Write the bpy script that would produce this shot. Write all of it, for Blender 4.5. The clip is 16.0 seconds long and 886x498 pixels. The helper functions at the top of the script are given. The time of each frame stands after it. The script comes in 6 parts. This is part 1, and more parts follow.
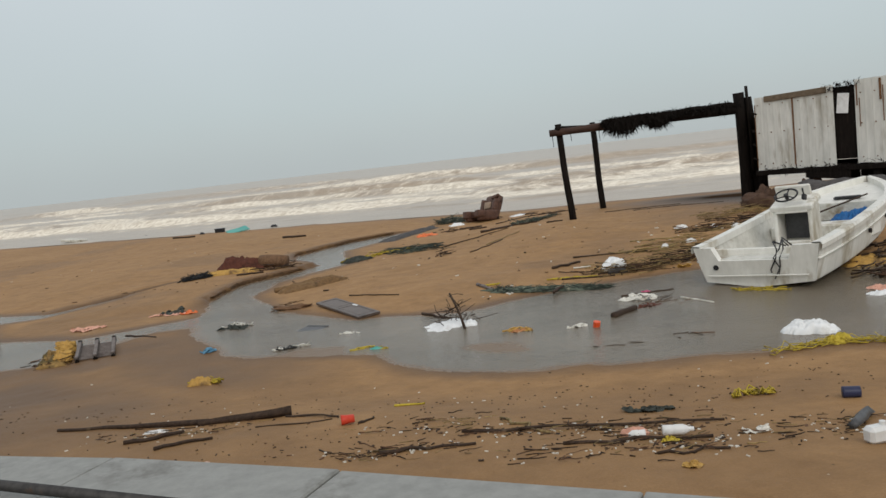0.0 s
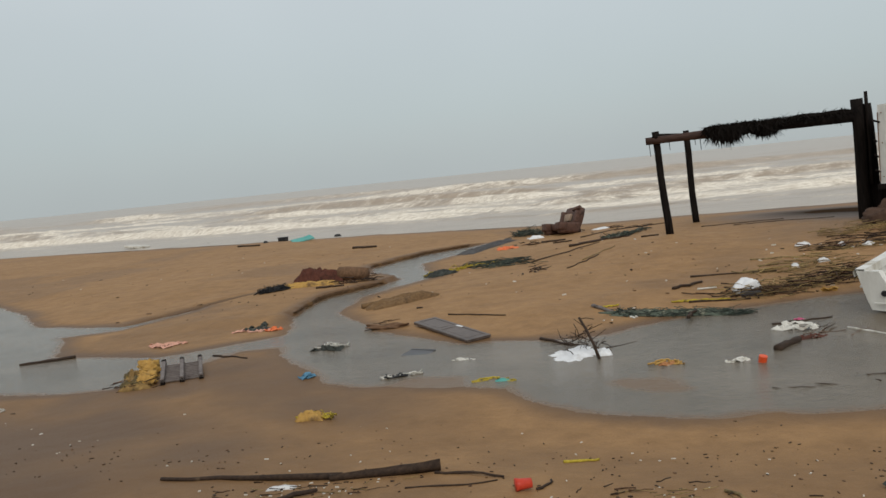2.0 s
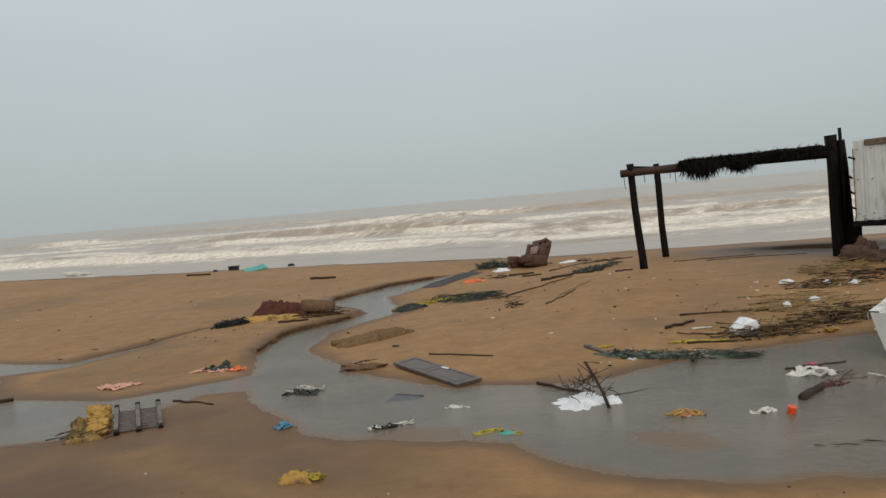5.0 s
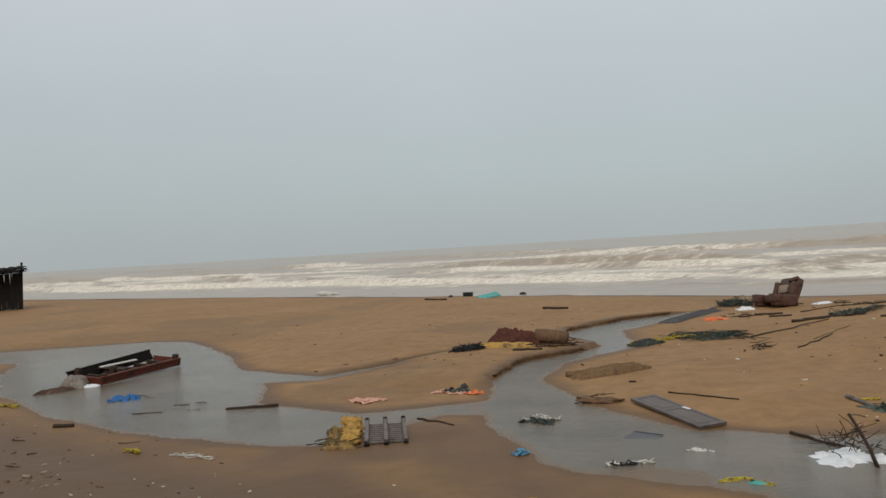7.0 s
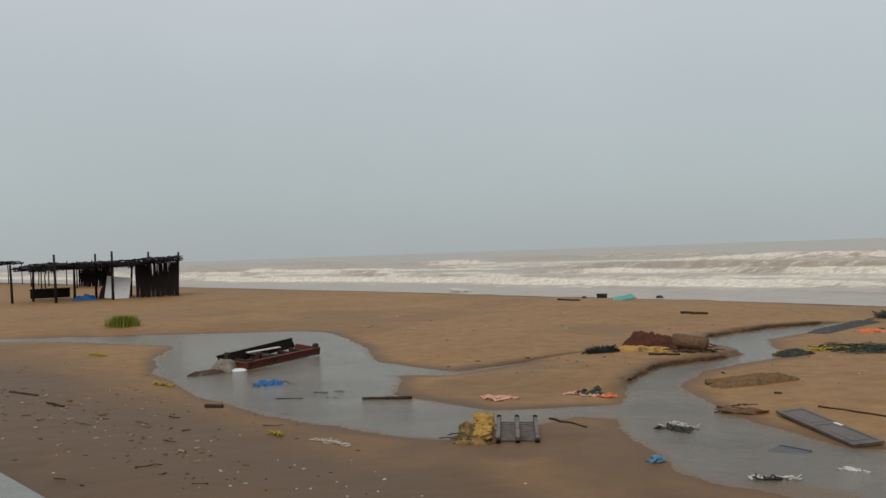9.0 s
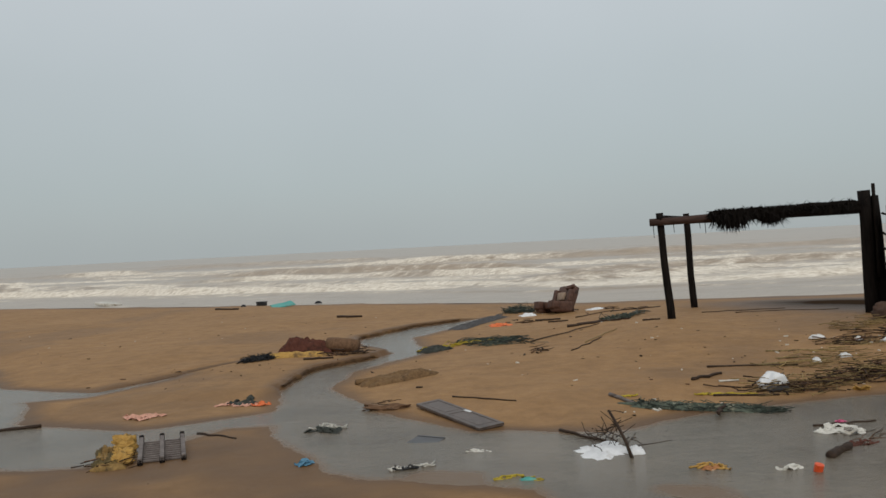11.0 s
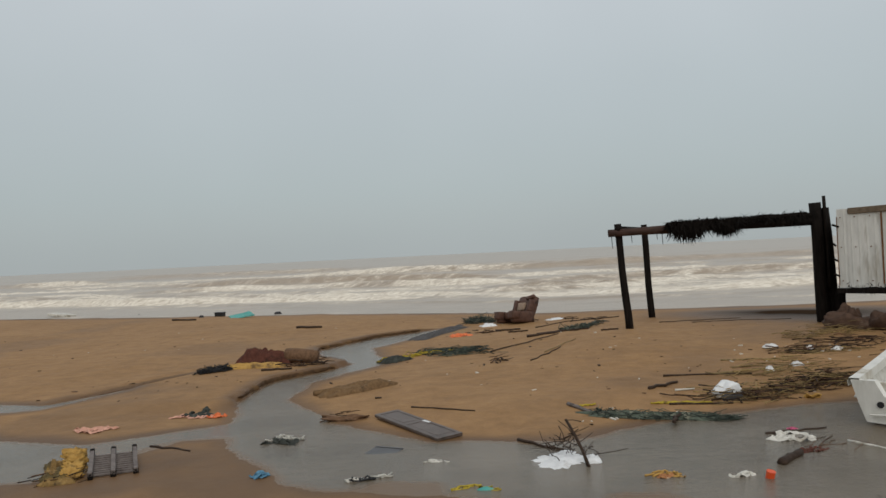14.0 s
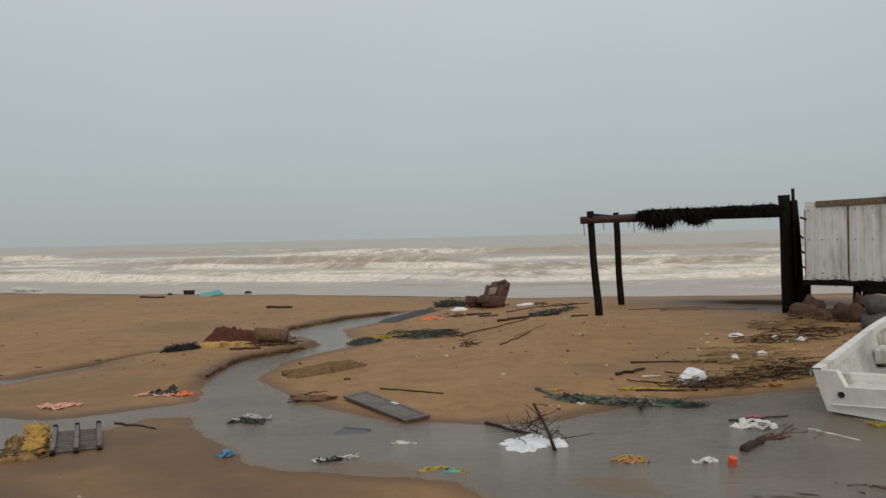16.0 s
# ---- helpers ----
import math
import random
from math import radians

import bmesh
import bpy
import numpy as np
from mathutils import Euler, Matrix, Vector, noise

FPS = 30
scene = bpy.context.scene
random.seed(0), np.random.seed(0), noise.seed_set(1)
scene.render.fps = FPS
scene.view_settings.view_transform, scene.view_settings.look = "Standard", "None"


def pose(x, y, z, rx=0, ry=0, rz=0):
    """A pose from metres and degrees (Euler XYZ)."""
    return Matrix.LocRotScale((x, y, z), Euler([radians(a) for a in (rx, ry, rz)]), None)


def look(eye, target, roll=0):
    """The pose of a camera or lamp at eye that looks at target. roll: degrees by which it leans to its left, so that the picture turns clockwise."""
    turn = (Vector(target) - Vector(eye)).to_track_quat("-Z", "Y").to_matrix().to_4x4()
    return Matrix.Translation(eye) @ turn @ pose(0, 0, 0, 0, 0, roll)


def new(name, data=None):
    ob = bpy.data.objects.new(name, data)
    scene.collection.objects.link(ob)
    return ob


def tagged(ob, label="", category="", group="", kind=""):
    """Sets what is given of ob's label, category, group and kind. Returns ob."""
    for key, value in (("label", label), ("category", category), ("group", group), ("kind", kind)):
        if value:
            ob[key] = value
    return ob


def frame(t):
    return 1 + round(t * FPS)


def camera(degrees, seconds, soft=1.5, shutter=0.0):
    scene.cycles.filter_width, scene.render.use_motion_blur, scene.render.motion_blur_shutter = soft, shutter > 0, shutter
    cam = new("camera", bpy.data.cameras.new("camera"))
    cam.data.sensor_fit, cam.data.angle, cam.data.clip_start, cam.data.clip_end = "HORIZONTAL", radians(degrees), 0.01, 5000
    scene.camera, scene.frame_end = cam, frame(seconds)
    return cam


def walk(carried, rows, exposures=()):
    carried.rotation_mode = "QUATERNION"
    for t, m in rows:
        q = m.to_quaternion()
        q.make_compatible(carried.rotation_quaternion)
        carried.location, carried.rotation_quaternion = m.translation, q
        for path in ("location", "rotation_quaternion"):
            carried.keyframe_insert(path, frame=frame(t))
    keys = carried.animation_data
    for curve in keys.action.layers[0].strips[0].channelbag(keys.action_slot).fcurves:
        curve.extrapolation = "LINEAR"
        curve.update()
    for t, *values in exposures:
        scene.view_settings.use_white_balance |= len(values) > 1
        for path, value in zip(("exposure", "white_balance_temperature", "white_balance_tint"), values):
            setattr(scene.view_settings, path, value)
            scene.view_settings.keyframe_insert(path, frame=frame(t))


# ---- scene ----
# camera and walk
cam = camera(57.5, 16.0)
PATH = [
    (0, (-0.089, 0.906, 2.55), (-0.088, 2.894, 2.332), -6.4),
    (0.5, (-0.388, 1.269, 2.566), (-0.397, 3.254, 2.318), -5.8),
    (1, (-0.585, 1.67, 2.561), (-0.571, 3.656, 2.322), -7.3),
    (1.5, (-0.921, 2.068, 2.631), (-0.999, 4.06, 2.467), -5.5),
    (2, (-1.196, 2.33, 2.594), (-1.309, 4.318, 2.415), -5.8),
    (2.5, (-1.406, 2.702, 2.601), (-1.468, 4.695, 2.451), -5.2),
    (3, (-1.646, 2.878, 2.626), (-1.659, 4.874, 2.488), -3.6),
    (3.5, (-1.747, 3.046, 2.639), (-1.736, 5.042, 2.522), -3.8),
    (5.8, (-1.855, 3.346, 2.634), (-1.829, 5.343, 2.517), -5.0),
    (6, (-1.828, 3.291, 2.681), (-1.787, 5.29, 2.611), -4.7),
    (6.5, (-1.868, 3.262, 2.678), (-1.912, 5.262, 2.65), -3.9),
    (7, (-2.003, 3.195, 2.664), (-2.528, 5.125, 2.661), -3.4),
    (7.5, (-2.085, 3.138, 2.647), (-2.903, 4.963, 2.659), -2.7),
    (8, (-2.091, 3.093, 2.654), (-2.979, 4.885, 2.668), -1.8),
    (8.5, (-2.083, 3.106, 2.645), (-2.946, 4.91, 2.659), -1.7),
    (9, (-2.045, 3.161, 2.656), (-2.877, 4.979, 2.665), -2.0),
    (9.5, (-1.988, 3.176, 2.636), (-2.582, 5.086, 2.637), -2.7),
    (10, (-1.906, 3.192, 2.609), (-2.323, 5.148, 2.605), -3.4),
    (10.2, (-1.888, 3.198, 2.649), (-2.206, 5.172, 2.638), -3.4),
    (12.3, (-1.81, 3.256, 2.63), (-1.731, 5.254, 2.646), -2.5),
    (12.5, (-1.818, 3.243, 2.633), (-1.743, 5.242, 2.653), -2.7),
    (13, (-1.819, 3.249, 2.621), (-1.771, 5.248, 2.639), -2.9),
    (13.5, (-1.807, 3.248, 2.629), (-1.741, 5.247, 2.642), -2.9),
    (14, (-1.795, 3.236, 2.628), (-1.735, 5.235, 2.641), -2.8),
    (14.5, (-1.782, 3.242, 2.624), (-1.725, 5.241, 2.638), -2.7),
    (15, (-1.793, 3.243, 2.63), (-1.698, 5.24, 2.643), -2.1),
    (15.5, (-1.791, 3.249, 2.63), (-1.668, 5.245, 2.641), -1.9),
    (16, (-1.789, 3.26, 2.613), (-1.663, 5.256, 2.583), -1.4),
]
walk(cam, [(t, look(eye, target, roll)) for t, eye, target, roll in PATH], exposures=[(0.0, 0.17), (1.2, 0.17), (2.0, 0.08), (3.5, 0.04), (6.0, 0.0), (9.0, -0.08), (16.0, -0.10)])

# overcast sky: a grey dome that brightens towards the zenith, over a little Nishita blue
SUN_UP, SUN_TURN = radians(38), radians(195)
world = bpy.data.worlds.new("overcast_sky")
scene.world = world
world.use_nodes = True
wt = world.node_tree
wt.nodes.clear()
w_out = wt.nodes.new("ShaderNodeOutputWorld")
w_add = wt.nodes.new("ShaderNodeAddShader")
w_grey = wt.nodes.new("ShaderNodeBackground")
w_blue = wt.nodes.new("ShaderNodeBackground")
w_sky = wt.nodes.new("ShaderNodeTexSky")
w_sky.sky_type, w_sky.sun_disc, w_sky.sun_elevation, w_sky.sun_rotation = "NISHITA", False, SUN_UP, SUN_TURN
w_sky.dust_density, w_sky.air_density = 4.0, 1.0
w_blue.inputs["Strength"].default_value = 0.012
w_co = wt.nodes.new("ShaderNodeTexCoord")
w_sep = wt.nodes.new("ShaderNodeSeparateXYZ")
w_ramp = wt.nodes.new("ShaderNodeValToRGB")
w_noise = wt.nodes.new("ShaderNodeTexNoise")
w_noise.inputs["Scale"].default_value, w_noise.inputs["Detail"].default_value = 1.6, 4.0
w_mix = wt.nodes.new("ShaderNodeMix")
w_mix.data_type, w_mix.blend_type = "RGBA", "MULTIPLY"
w_mix.inputs["Factor"].default_value = 1.0
w_soft = wt.nodes.new("ShaderNodeMapRange")
w_soft.inputs["From Min"].default_value, w_soft.inputs["From Max"].default_value = 0.3, 0.7
w_soft.inputs["To Min"].default_value, w_soft.inputs["To Max"].default_value = 0.95, 1.05
for spot, colour in ((0.0, (0.40, 0.44, 0.445, 1)), (0.08, (0.42, 0.475, 0.485, 1)), (0.20, (0.47, 0.52, 0.535, 1)),
                     (0.36, (0.56, 0.60, 0.625, 1)), (1.0, (0.62, 0.63, 0.65, 1))):
    stop = w_ramp.color_ramp.elements.new(spot) if spot not in (0.0, 1.0) else w_ramp.color_ramp.elements[0 if spot == 0.0 else -1]
    stop.color = colour
wt.links.new(w_co.outputs["Generated"], w_sep.inputs[0])
wt.links.new(w_co.outputs["Generated"], w_noise.inputs["Vector"])
wt.links.new(w_sep.outputs["Z"], w_ramp.inputs["Fac"])
wt.links.new(w_noise.outputs["Fac"], w_soft.inputs["Value"])
wt.links.new(w_ramp.outputs["Color"], w_mix.inputs["A"])
wt.links.new(w_soft.outputs["Result"], w_mix.inputs["B"])
wt.links.new(w_mix.outputs["Result"], w_grey.inputs["Color"])
wt.links.new(w_sky.outputs["Color"], w_blue.inputs["Color"])
wt.links.new(w_grey.outputs[0], w_add.inputs[0])
wt.links.new(w_blue.outputs[0], w_add.inputs[1])
wt.links.new(w_add.outputs[0], w_out.inputs["Surface"])

sun = new("sun", bpy.data.lights.new("sun", "SUN"))
sun.data.energy, sun.data.angle, sun.data.color = 1.0, radians(35), (1.0, 0.95, 0.88)
sun.rotation_euler = (radians(52), 0, radians(15))


# ---- materials ----
def shader(name):
    m = bpy.data.materials.new(name)
    m.use_nodes = True
    return m, m.node_tree, m.node_tree.nodes["Principled BSDF"]


def noise_node(nt, scale, detail=5.0, rough=0.6, stretch=None, space="Object"):
    co = nt.nodes.new("ShaderNodeTexCoord")
    tex = nt.nodes.new("ShaderNodeTexNoise")
    tex.inputs["Scale"].default_value, tex.inputs["Detail"].default_value, tex.inputs["Roughness"].default_value = scale, detail, rough
    if stretch:
        mp = nt.nodes.new("ShaderNodeMapping")
        mp.inputs["Scale"].default_value = stretch
        nt.links.new(co.outputs[space], mp.inputs["Vector"])
        nt.links.new(mp.outputs[0], tex.inputs["Vector"])
    else:
        nt.links.new(co.outputs[space], tex.inputs["Vector"])
    return tex.outputs["Fac"]


def ramp(nt, fac, stops):
    r = nt.nodes.new("ShaderNodeValToRGB")
    r.color_ramp.elements[0].position, r.color_ramp.elements[0].color = stops[0][0], (*stops[0][1], 1)
    r.color_ramp.elements[1].position, r.color_ramp.elements[1].color = stops[-1][0], (*stops[-1][1], 1)
    for p, c in stops[1:-1]:
        r.color_ramp.elements.new(p).color = (*c, 1)
    nt.links.new(fac, r.inputs["Fac"])
    return r.outputs["Color"]


def blend(nt, a, b, fac, kind="MIX"):
    x = nt.nodes.new("ShaderNodeMix")
    x.data_type, x.blend_type = "RGBA", kind
    for key, value in (("A", a), ("B", b), ("Factor", fac)):
        if isinstance(value, (int, float)):
            x.inputs[key].default_value = value
        elif isinstance(value, tuple):
            x.inputs[key].default_value = (*value, 1)
        else:
            nt.links.new(value, x.inputs[key])
    return x.outputs["Result"]


def bumped(nt, bsdf, height, strength, distance=0.02):
    b = nt.nodes.new("ShaderNodeBump")
    b.inputs["Strength"].default_value, b.inputs["Distance"].default_value = strength, distance
    nt.links.new(height, b.inputs["Height"])
    nt.links.new(b.outputs["Normal"], bsdf.inputs["Normal"])


def worn(name, dark, light, grain=14.0, rough=0.65, bump=0.4, stain=None, stain_at=0.56, stretch=None, metal=0.0, depth=0.01, spec=0.25, piece=None):
    """A two-scale worn surface: grain between two colours, and stains of a third."""
    m, nt, b = shader(name)
    g = noise_node(nt, grain, 6, 0.65, stretch)
    colour = ramp(nt, g, [(0.32, dark), (0.68, light)])
    if stain:
        s = noise_node(nt, grain * 0.18, 5, 0.7, stretch)
        s2 = nt.nodes.new("ShaderNodeMapRange")
        s2.inputs["From Min"].default_value, s2.inputs["From Max"].default_value = stain_at, stain_at + 0.1
        nt.links.new(s, s2.inputs["Value"])
        colour = blend(nt, colour, stain, s2.outputs["Result"])
    if piece:
        each = nt.nodes.new("ShaderNodeNewGeometry")
        colour = blend(nt, colour, ramp(nt, each.outputs["Random Per Island"], [(0.0, piece[0]), (0.7, (1, 1, 1)), (1.0, piece[1])]), 1.0, "MULTIPLY")
    nt.links.new(colour, b.inputs["Base Color"])
    b.inputs["Roughness"].default_value, b.inputs["Metallic"].default_value = rough, metal
    b.inputs["Specular IOR Level"].default_value = spec
    bumped(nt, b, g, bump, depth)
    return m


def sand_material():
    m, nt, b = shader("wet_sand")
    big = noise_node(nt, 0.22, 5, 0.6)
    mid = noise_node(nt, 2.2, 6, 0.7)
    fine = noise_node(nt, 60.0, 4, 0.7)
    colour = ramp(nt, big, [(0.3, (0.320, 0.187, 0.084)), (0.7, (0.380, 0.228, 0.107))])
    colour = blend(nt, colour, ramp(nt, mid, [(0.3, (0.72, 0.70, 0.68)), (0.7, (1.10, 1.10, 1.09))]), 0.9, "MULTIPLY")
    clot = noise_node(nt, 7.0, 6, 0.75)
    colour = blend(nt, colour, ramp(nt, clot, [(0.36, (0.74, 0.72, 0.70)), (0.62, (1.08, 1.08, 1.08))]), 0.3, "MULTIPLY")
    colour = blend(nt, colour, ramp(nt, fine, [(0.35, (0.80, 0.78, 0.76)), (0.7, (1.12, 1.12, 1.12))]), 0.7, "MULTIPLY")
    wet = nt.nodes.new("ShaderNodeAttribute")
    wet.attribute_name = "wet"
    colour = blend(nt, colour, (0.132, 0.073, 0.033), wet.outputs["Fac"])
    # values above 1: shade below hut and pergola, put into the sand's colour
    black = nt.nodes.new("ShaderNodeMapRange")
    black.inputs["From Min"].default_value, black.inputs["From Max"].default_value = 1.0, 1.8
    nt.links.new(wet.outputs["Fac"], black.inputs["Value"])
    colour = blend(nt, colour, (0.042, 0.027, 0.017), black.outputs["Result"])
    # grit: sparse dark and pale grains
    vo = nt.nodes.new("ShaderNodeTexVoronoi")
    vo.inputs["Scale"].default_value = 9.0
    co = nt.nodes.new("ShaderNodeTexCoord")
    nt.links.new(co.outputs["Object"], vo.inputs["Vector"])
    spot = nt.nodes.new("ShaderNodeMapRange")
    spot.inputs["From Min"].default_value, spot.inputs["From Max"].default_value = 0.10, 0.05
    nt.links.new(vo.outputs["Distance"], spot.inputs["Value"])
    gate = nt.nodes.new("ShaderNodeMath")
    gate.operation = "GREATER_THAN"
    gate.inputs[1].default_value = 0.95
    sep = nt.nodes.new("ShaderNodeSeparateColor")
    nt.links.new(vo.outputs["Color"], sep.inputs[0])
    nt.links.new(sep.outputs[0], gate.inputs[0])
    both = nt.nodes.new("ShaderNodeMath")
    both.operation = "MULTIPLY"
    nt.links.new(spot.outputs["Result"], both.inputs[0])
    nt.links.new(gate.outputs[0], both.inputs[1])
    grit = ramp(nt, sep.outputs[1], [(0.55, (0.05, 0.035, 0.022)), (0.8, (0.42, 0.36, 0.28))])
    colour = blend(nt, colour, grit, both.outputs[0])
    nt.links.new(colour, b.inputs["Base Color"])
    gloss = nt.nodes.new("ShaderNodeMapRange")
    gloss.inputs["To Min"].default_value, gloss.inputs["To Max"].default_value = 0.68, 0.50
    nt.links.new(wet.outputs["Fac"], gloss.inputs["Value"])
    nt.links.new(gloss.outputs["Result"], b.inputs["Roughness"])
    sheen = nt.nodes.new("ShaderNodeMapRange")
    sheen.inputs["To Min"].default_value, sheen.inputs["To Max"].default_value = 0.11, 0.15
    nt.links.new(wet.outputs["Fac"], sheen.inputs["Value"])
    # the painted shade also loses its sky sheen
    dull = nt.nodes.new("ShaderNodeMath")
    dull.operation, dull.use_clamp = "MULTIPLY_ADD", True
    dull.inputs[1].default_value = -0.15
    nt.links.new(black.outputs["Result"], dull.inputs[0])
    nt.links.new(sheen.outputs["Result"], dull.inputs[2])
    nt.links.new(dull.outputs[0], b.inputs["Specular IOR Level"])
    add = nt.nodes.new("ShaderNodeMath")
    add.operation = "MULTIPLY_ADD"
    add.inputs[1].default_value = 4.0
    nt.links.new(mid, add.inputs[0])
    nt.links.new(fine, add.inputs[2])
    bumped(nt, b, add.outputs[0], 0.35, 0.012)
    return m


def pool_material():
    m, nt, b = shader("muddy_pool_water")
    big = noise_node(nt, 0.5, 4, 0.6)
    silt = ramp(nt, big, [(0.3, (0.118, 0.096, 0.068)), (0.7, (0.185, 0.153, 0.113))])
    deep = nt.nodes.new("ShaderNodeAttribute")
    deep.attribute_name = "deep"
    # streaks of stirred-up silt soften the change from thin water over sand to the deeper pool
    streak = noise_node(nt, 1.5, 6, 0.7, (1.0, 0.5, 1.0))
    soft = nt.nodes.new("ShaderNodeMath")
    soft.operation = "MULTIPLY_ADD"
    soft.inputs[1].default_value = 0.9
    nt.links.new(streak, soft.inputs[0])
    nt.links.new(deep.outputs["Fac"], soft.inputs[2])
    mask = nt.nodes.new("ShaderNodeMapRange")
    mask.inputs["From Min"].default_value, mask.inputs["From Max"].default_value = 0.48, 0.92
    nt.links.new(soft.outputs[0], mask.inputs["Value"])
    nt.links.new(blend(nt, (0.165, 0.102, 0.053), silt, mask.outputs["Result"]), b.inputs["Base Color"])
    gloss = nt.nodes.new("ShaderNodeMapRange")
    gloss.inputs["To Min"].default_value, gloss.inputs["To Max"].default_value = 0.32, 0.13
    nt.links.new(mask.outputs["Result"], gloss.inputs["Value"])
    nt.links.new(gloss.outputs["Result"], b.inputs["Roughness"])
    b.inputs["IOR"].default_value = 1.33
    ripple = noise_node(nt, 4.5, 8, 0.74, (0.7, 0.9, 1.0))
    bumped(nt, b, ripple, 0.60, 0.040)
    return m


def sea_material():
    m, nt, b = shader("silty_sea")
    foam = nt.nodes.new("ShaderNodeAttribute")
    foam.attribute_name = "foam"
    lace = noise_node(nt, 0.9, 9, 0.72, (0.45, 1.3, 1.0))
    fine = noise_node(nt, 3.6, 7, 0.75, (0.5, 1.5, 1.0))
    mixed = nt.nodes.new("ShaderNodeMath")
    mixed.operation = "MULTIPLY_ADD"
    mixed.inputs[1].default_value = 0.45
    nt.links.new(fine, mixed.inputs[0])
    nt.links.new(lace, mixed.inputs[2])
    over = nt.nodes.new("ShaderNodeMath")
    over.operation = "MULTIPLY_ADD"
    over.inputs[1].default_value = 2.4
    nt.links.new(mixed.outputs[0], over.inputs[0])
    nt.links.new(foam.outputs["Fac"], over.inputs[2])
    mask = nt.nodes.new("ShaderNodeMapRange")
    mask.inputs["From Min"].default_value, mask.inputs["From Max"].default_value = 1.96, 2.46
    nt.links.new(over.outputs[0], mask.inputs["Value"])
    water = ramp(nt, lace, [(0.3, (0.31, 0.250, 0.185)), (0.7, (0.445, 0.368, 0.285))])
    white = ramp(nt, fine, [(0.3, (0.42, 0.345, 0.255)), (0.60, (0.86, 0.80, 0.685))])
    nt.links.new(blend(nt, water, white, mask.outputs["Result"]), b.inputs["Base Color"])
    gloss = nt.nodes.new("ShaderNodeMapRange")
    gloss.inputs["To Min"].default_value, gloss.inputs["To Max"].default_value = 0.28, 0.75
    nt.links.new(mask.outputs["Result"], gloss.inputs["Value"])
    nt.links.new(gloss.outputs["Result"], b.inputs["Roughness"])
    b.inputs["IOR"].default_value = 1.33
    bumped(nt, b, mixed.outputs[0], 0.30, 0.2)
    return m


SAND, POOL, SEA = sand_material(), pool_material(), sea_material()
CONCRETE = worn("wet_concrete", (0.215, 0.215, 0.20), (0.285, 0.285, 0.265), 9, 0.5, 0.25, (0.16, 0.155, 0.14), 0.58)
PAVING = worn("grey_paving", (0.26, 0.255, 0.245), (0.34, 0.335, 0.32), 7, 0.85, 0.3, (0.2, 0.19, 0.18), 0.58)
TAR_WOOD = worn("blackened_timber", (0.005, 0.004, 0.0035), (0.016, 0.012, 0.010), 18, 0.85, 0.7, (0.026, 0.018, 0.014), 0.6, (1, 1, 0.12), spec=0.1)
BROWN_LOG = worn("brown_log_bark", (0.030, 0.016, 0.012), (0.070, 0.038, 0.028), 16, 0.75, 0.7, (0.03, 0.02, 0.016), 0.58, (0.15, 1, 1))
THATCH = worn("charred_palm_thatch", (0.004, 0.0035, 0.003), (0.014, 0.011, 0.009), 30, 0.9, 0.5, spec=0.08)
DRIFT = worn("soaked_driftwood", (0.020, 0.012, 0.008), (0.062, 0.038, 0.024), 22, 0.75, 0.8, (0.11, 0.075, 0.048), 0.62, piece=((0.7, 0.65, 0.6), (3.2, 2.7, 2.3)))
# dark thatch of the far shelters, lightened to put distance haze into its colour
HAZED_THATCH = worn("hazed_dark_thatch", (0.012, 0.010, 0.010), (0.032, 0.028, 0.027), 12, 0.9, 0.5, spec=0.1)
REED = worn("straw_reed", (0.15, 0.105, 0.042), (0.36, 0.265, 0.12), 30, 0.7, 0.4, (0.06, 0.04, 0.02), 0.55, piece=((0.45, 0.42, 0.38), (1.35, 1.3, 1.2)))
SHEET = worn("white_painted_sheet_metal", (0.53, 0.535, 0.50), (0.69, 0.69, 0.65), 5, 0.5, 0.12, (0.38, 0.355, 0.30), 0.58, (1, 1, 0.22))
RUST = worn("rust_streak", (0.11, 0.050, 0.022), (0.21, 0.11, 0.055), 12, 0.85, 0.4, (0.40, 0.33, 0.24), 0.60)
TRIM = worn("weathered_brown_board", (0.10, 0.075, 0.05), (0.19, 0.145, 0.10), 14, 0.75, 0.5, None, 0.6, (0.15, 1, 1))
GELCOAT = worn("chalky_white_gelcoat", (0.63, 0.62, 0.57), (0.77, 0.76, 0.71), 6, 0.42, 0.10, (0.40, 0.355, 0.27), 0.545, (1, 1, 0.3))
BOAT_IN = worn("stained_white_liner", (0.46, 0.45, 0.40), (0.66, 0.65, 0.60), 5, 0.5, 0.12, (0.27, 0.22, 0.15), 0.53)
BLACK = worn("black_plastic", (0.012, 0.012, 0.013), (0.03, 0.03, 0.032), 20, 0.45, 0.15)
GREY_CLOTH = worn("grey_tarpaulin", (0.048, 0.045, 0.044), (0.098, 0.092, 0.090), 10, 0.75, 0.4, (0.06, 0.05, 0.045), 0.58)
LEATHER = worn("soaked_brown_upholstery", (0.060, 0.030, 0.021), (0.120, 0.062, 0.043), 9, 0.55, 0.35, (0.035, 0.022, 0.017), 0.58)
PALE_PATCH = worn("torn_pale_lining", (0.24, 0.17, 0.12), (0.36, 0.27, 0.20), 12, 0.8, 0.4)
ORANGE = worn("faded_orange_cloth", (0.60, 0.13, 0.045), (0.78, 0.22, 0.08), 11, 0.75, 0.4, (0.42, 0.10, 0.05), 0.58)
PINK = worn("salmon_pink_cloth", (0.48, 0.24, 0.17), (0.68, 0.38, 0.28), 11, 0.75, 0.4, (0.26, 0.14, 0.09), 0.58)
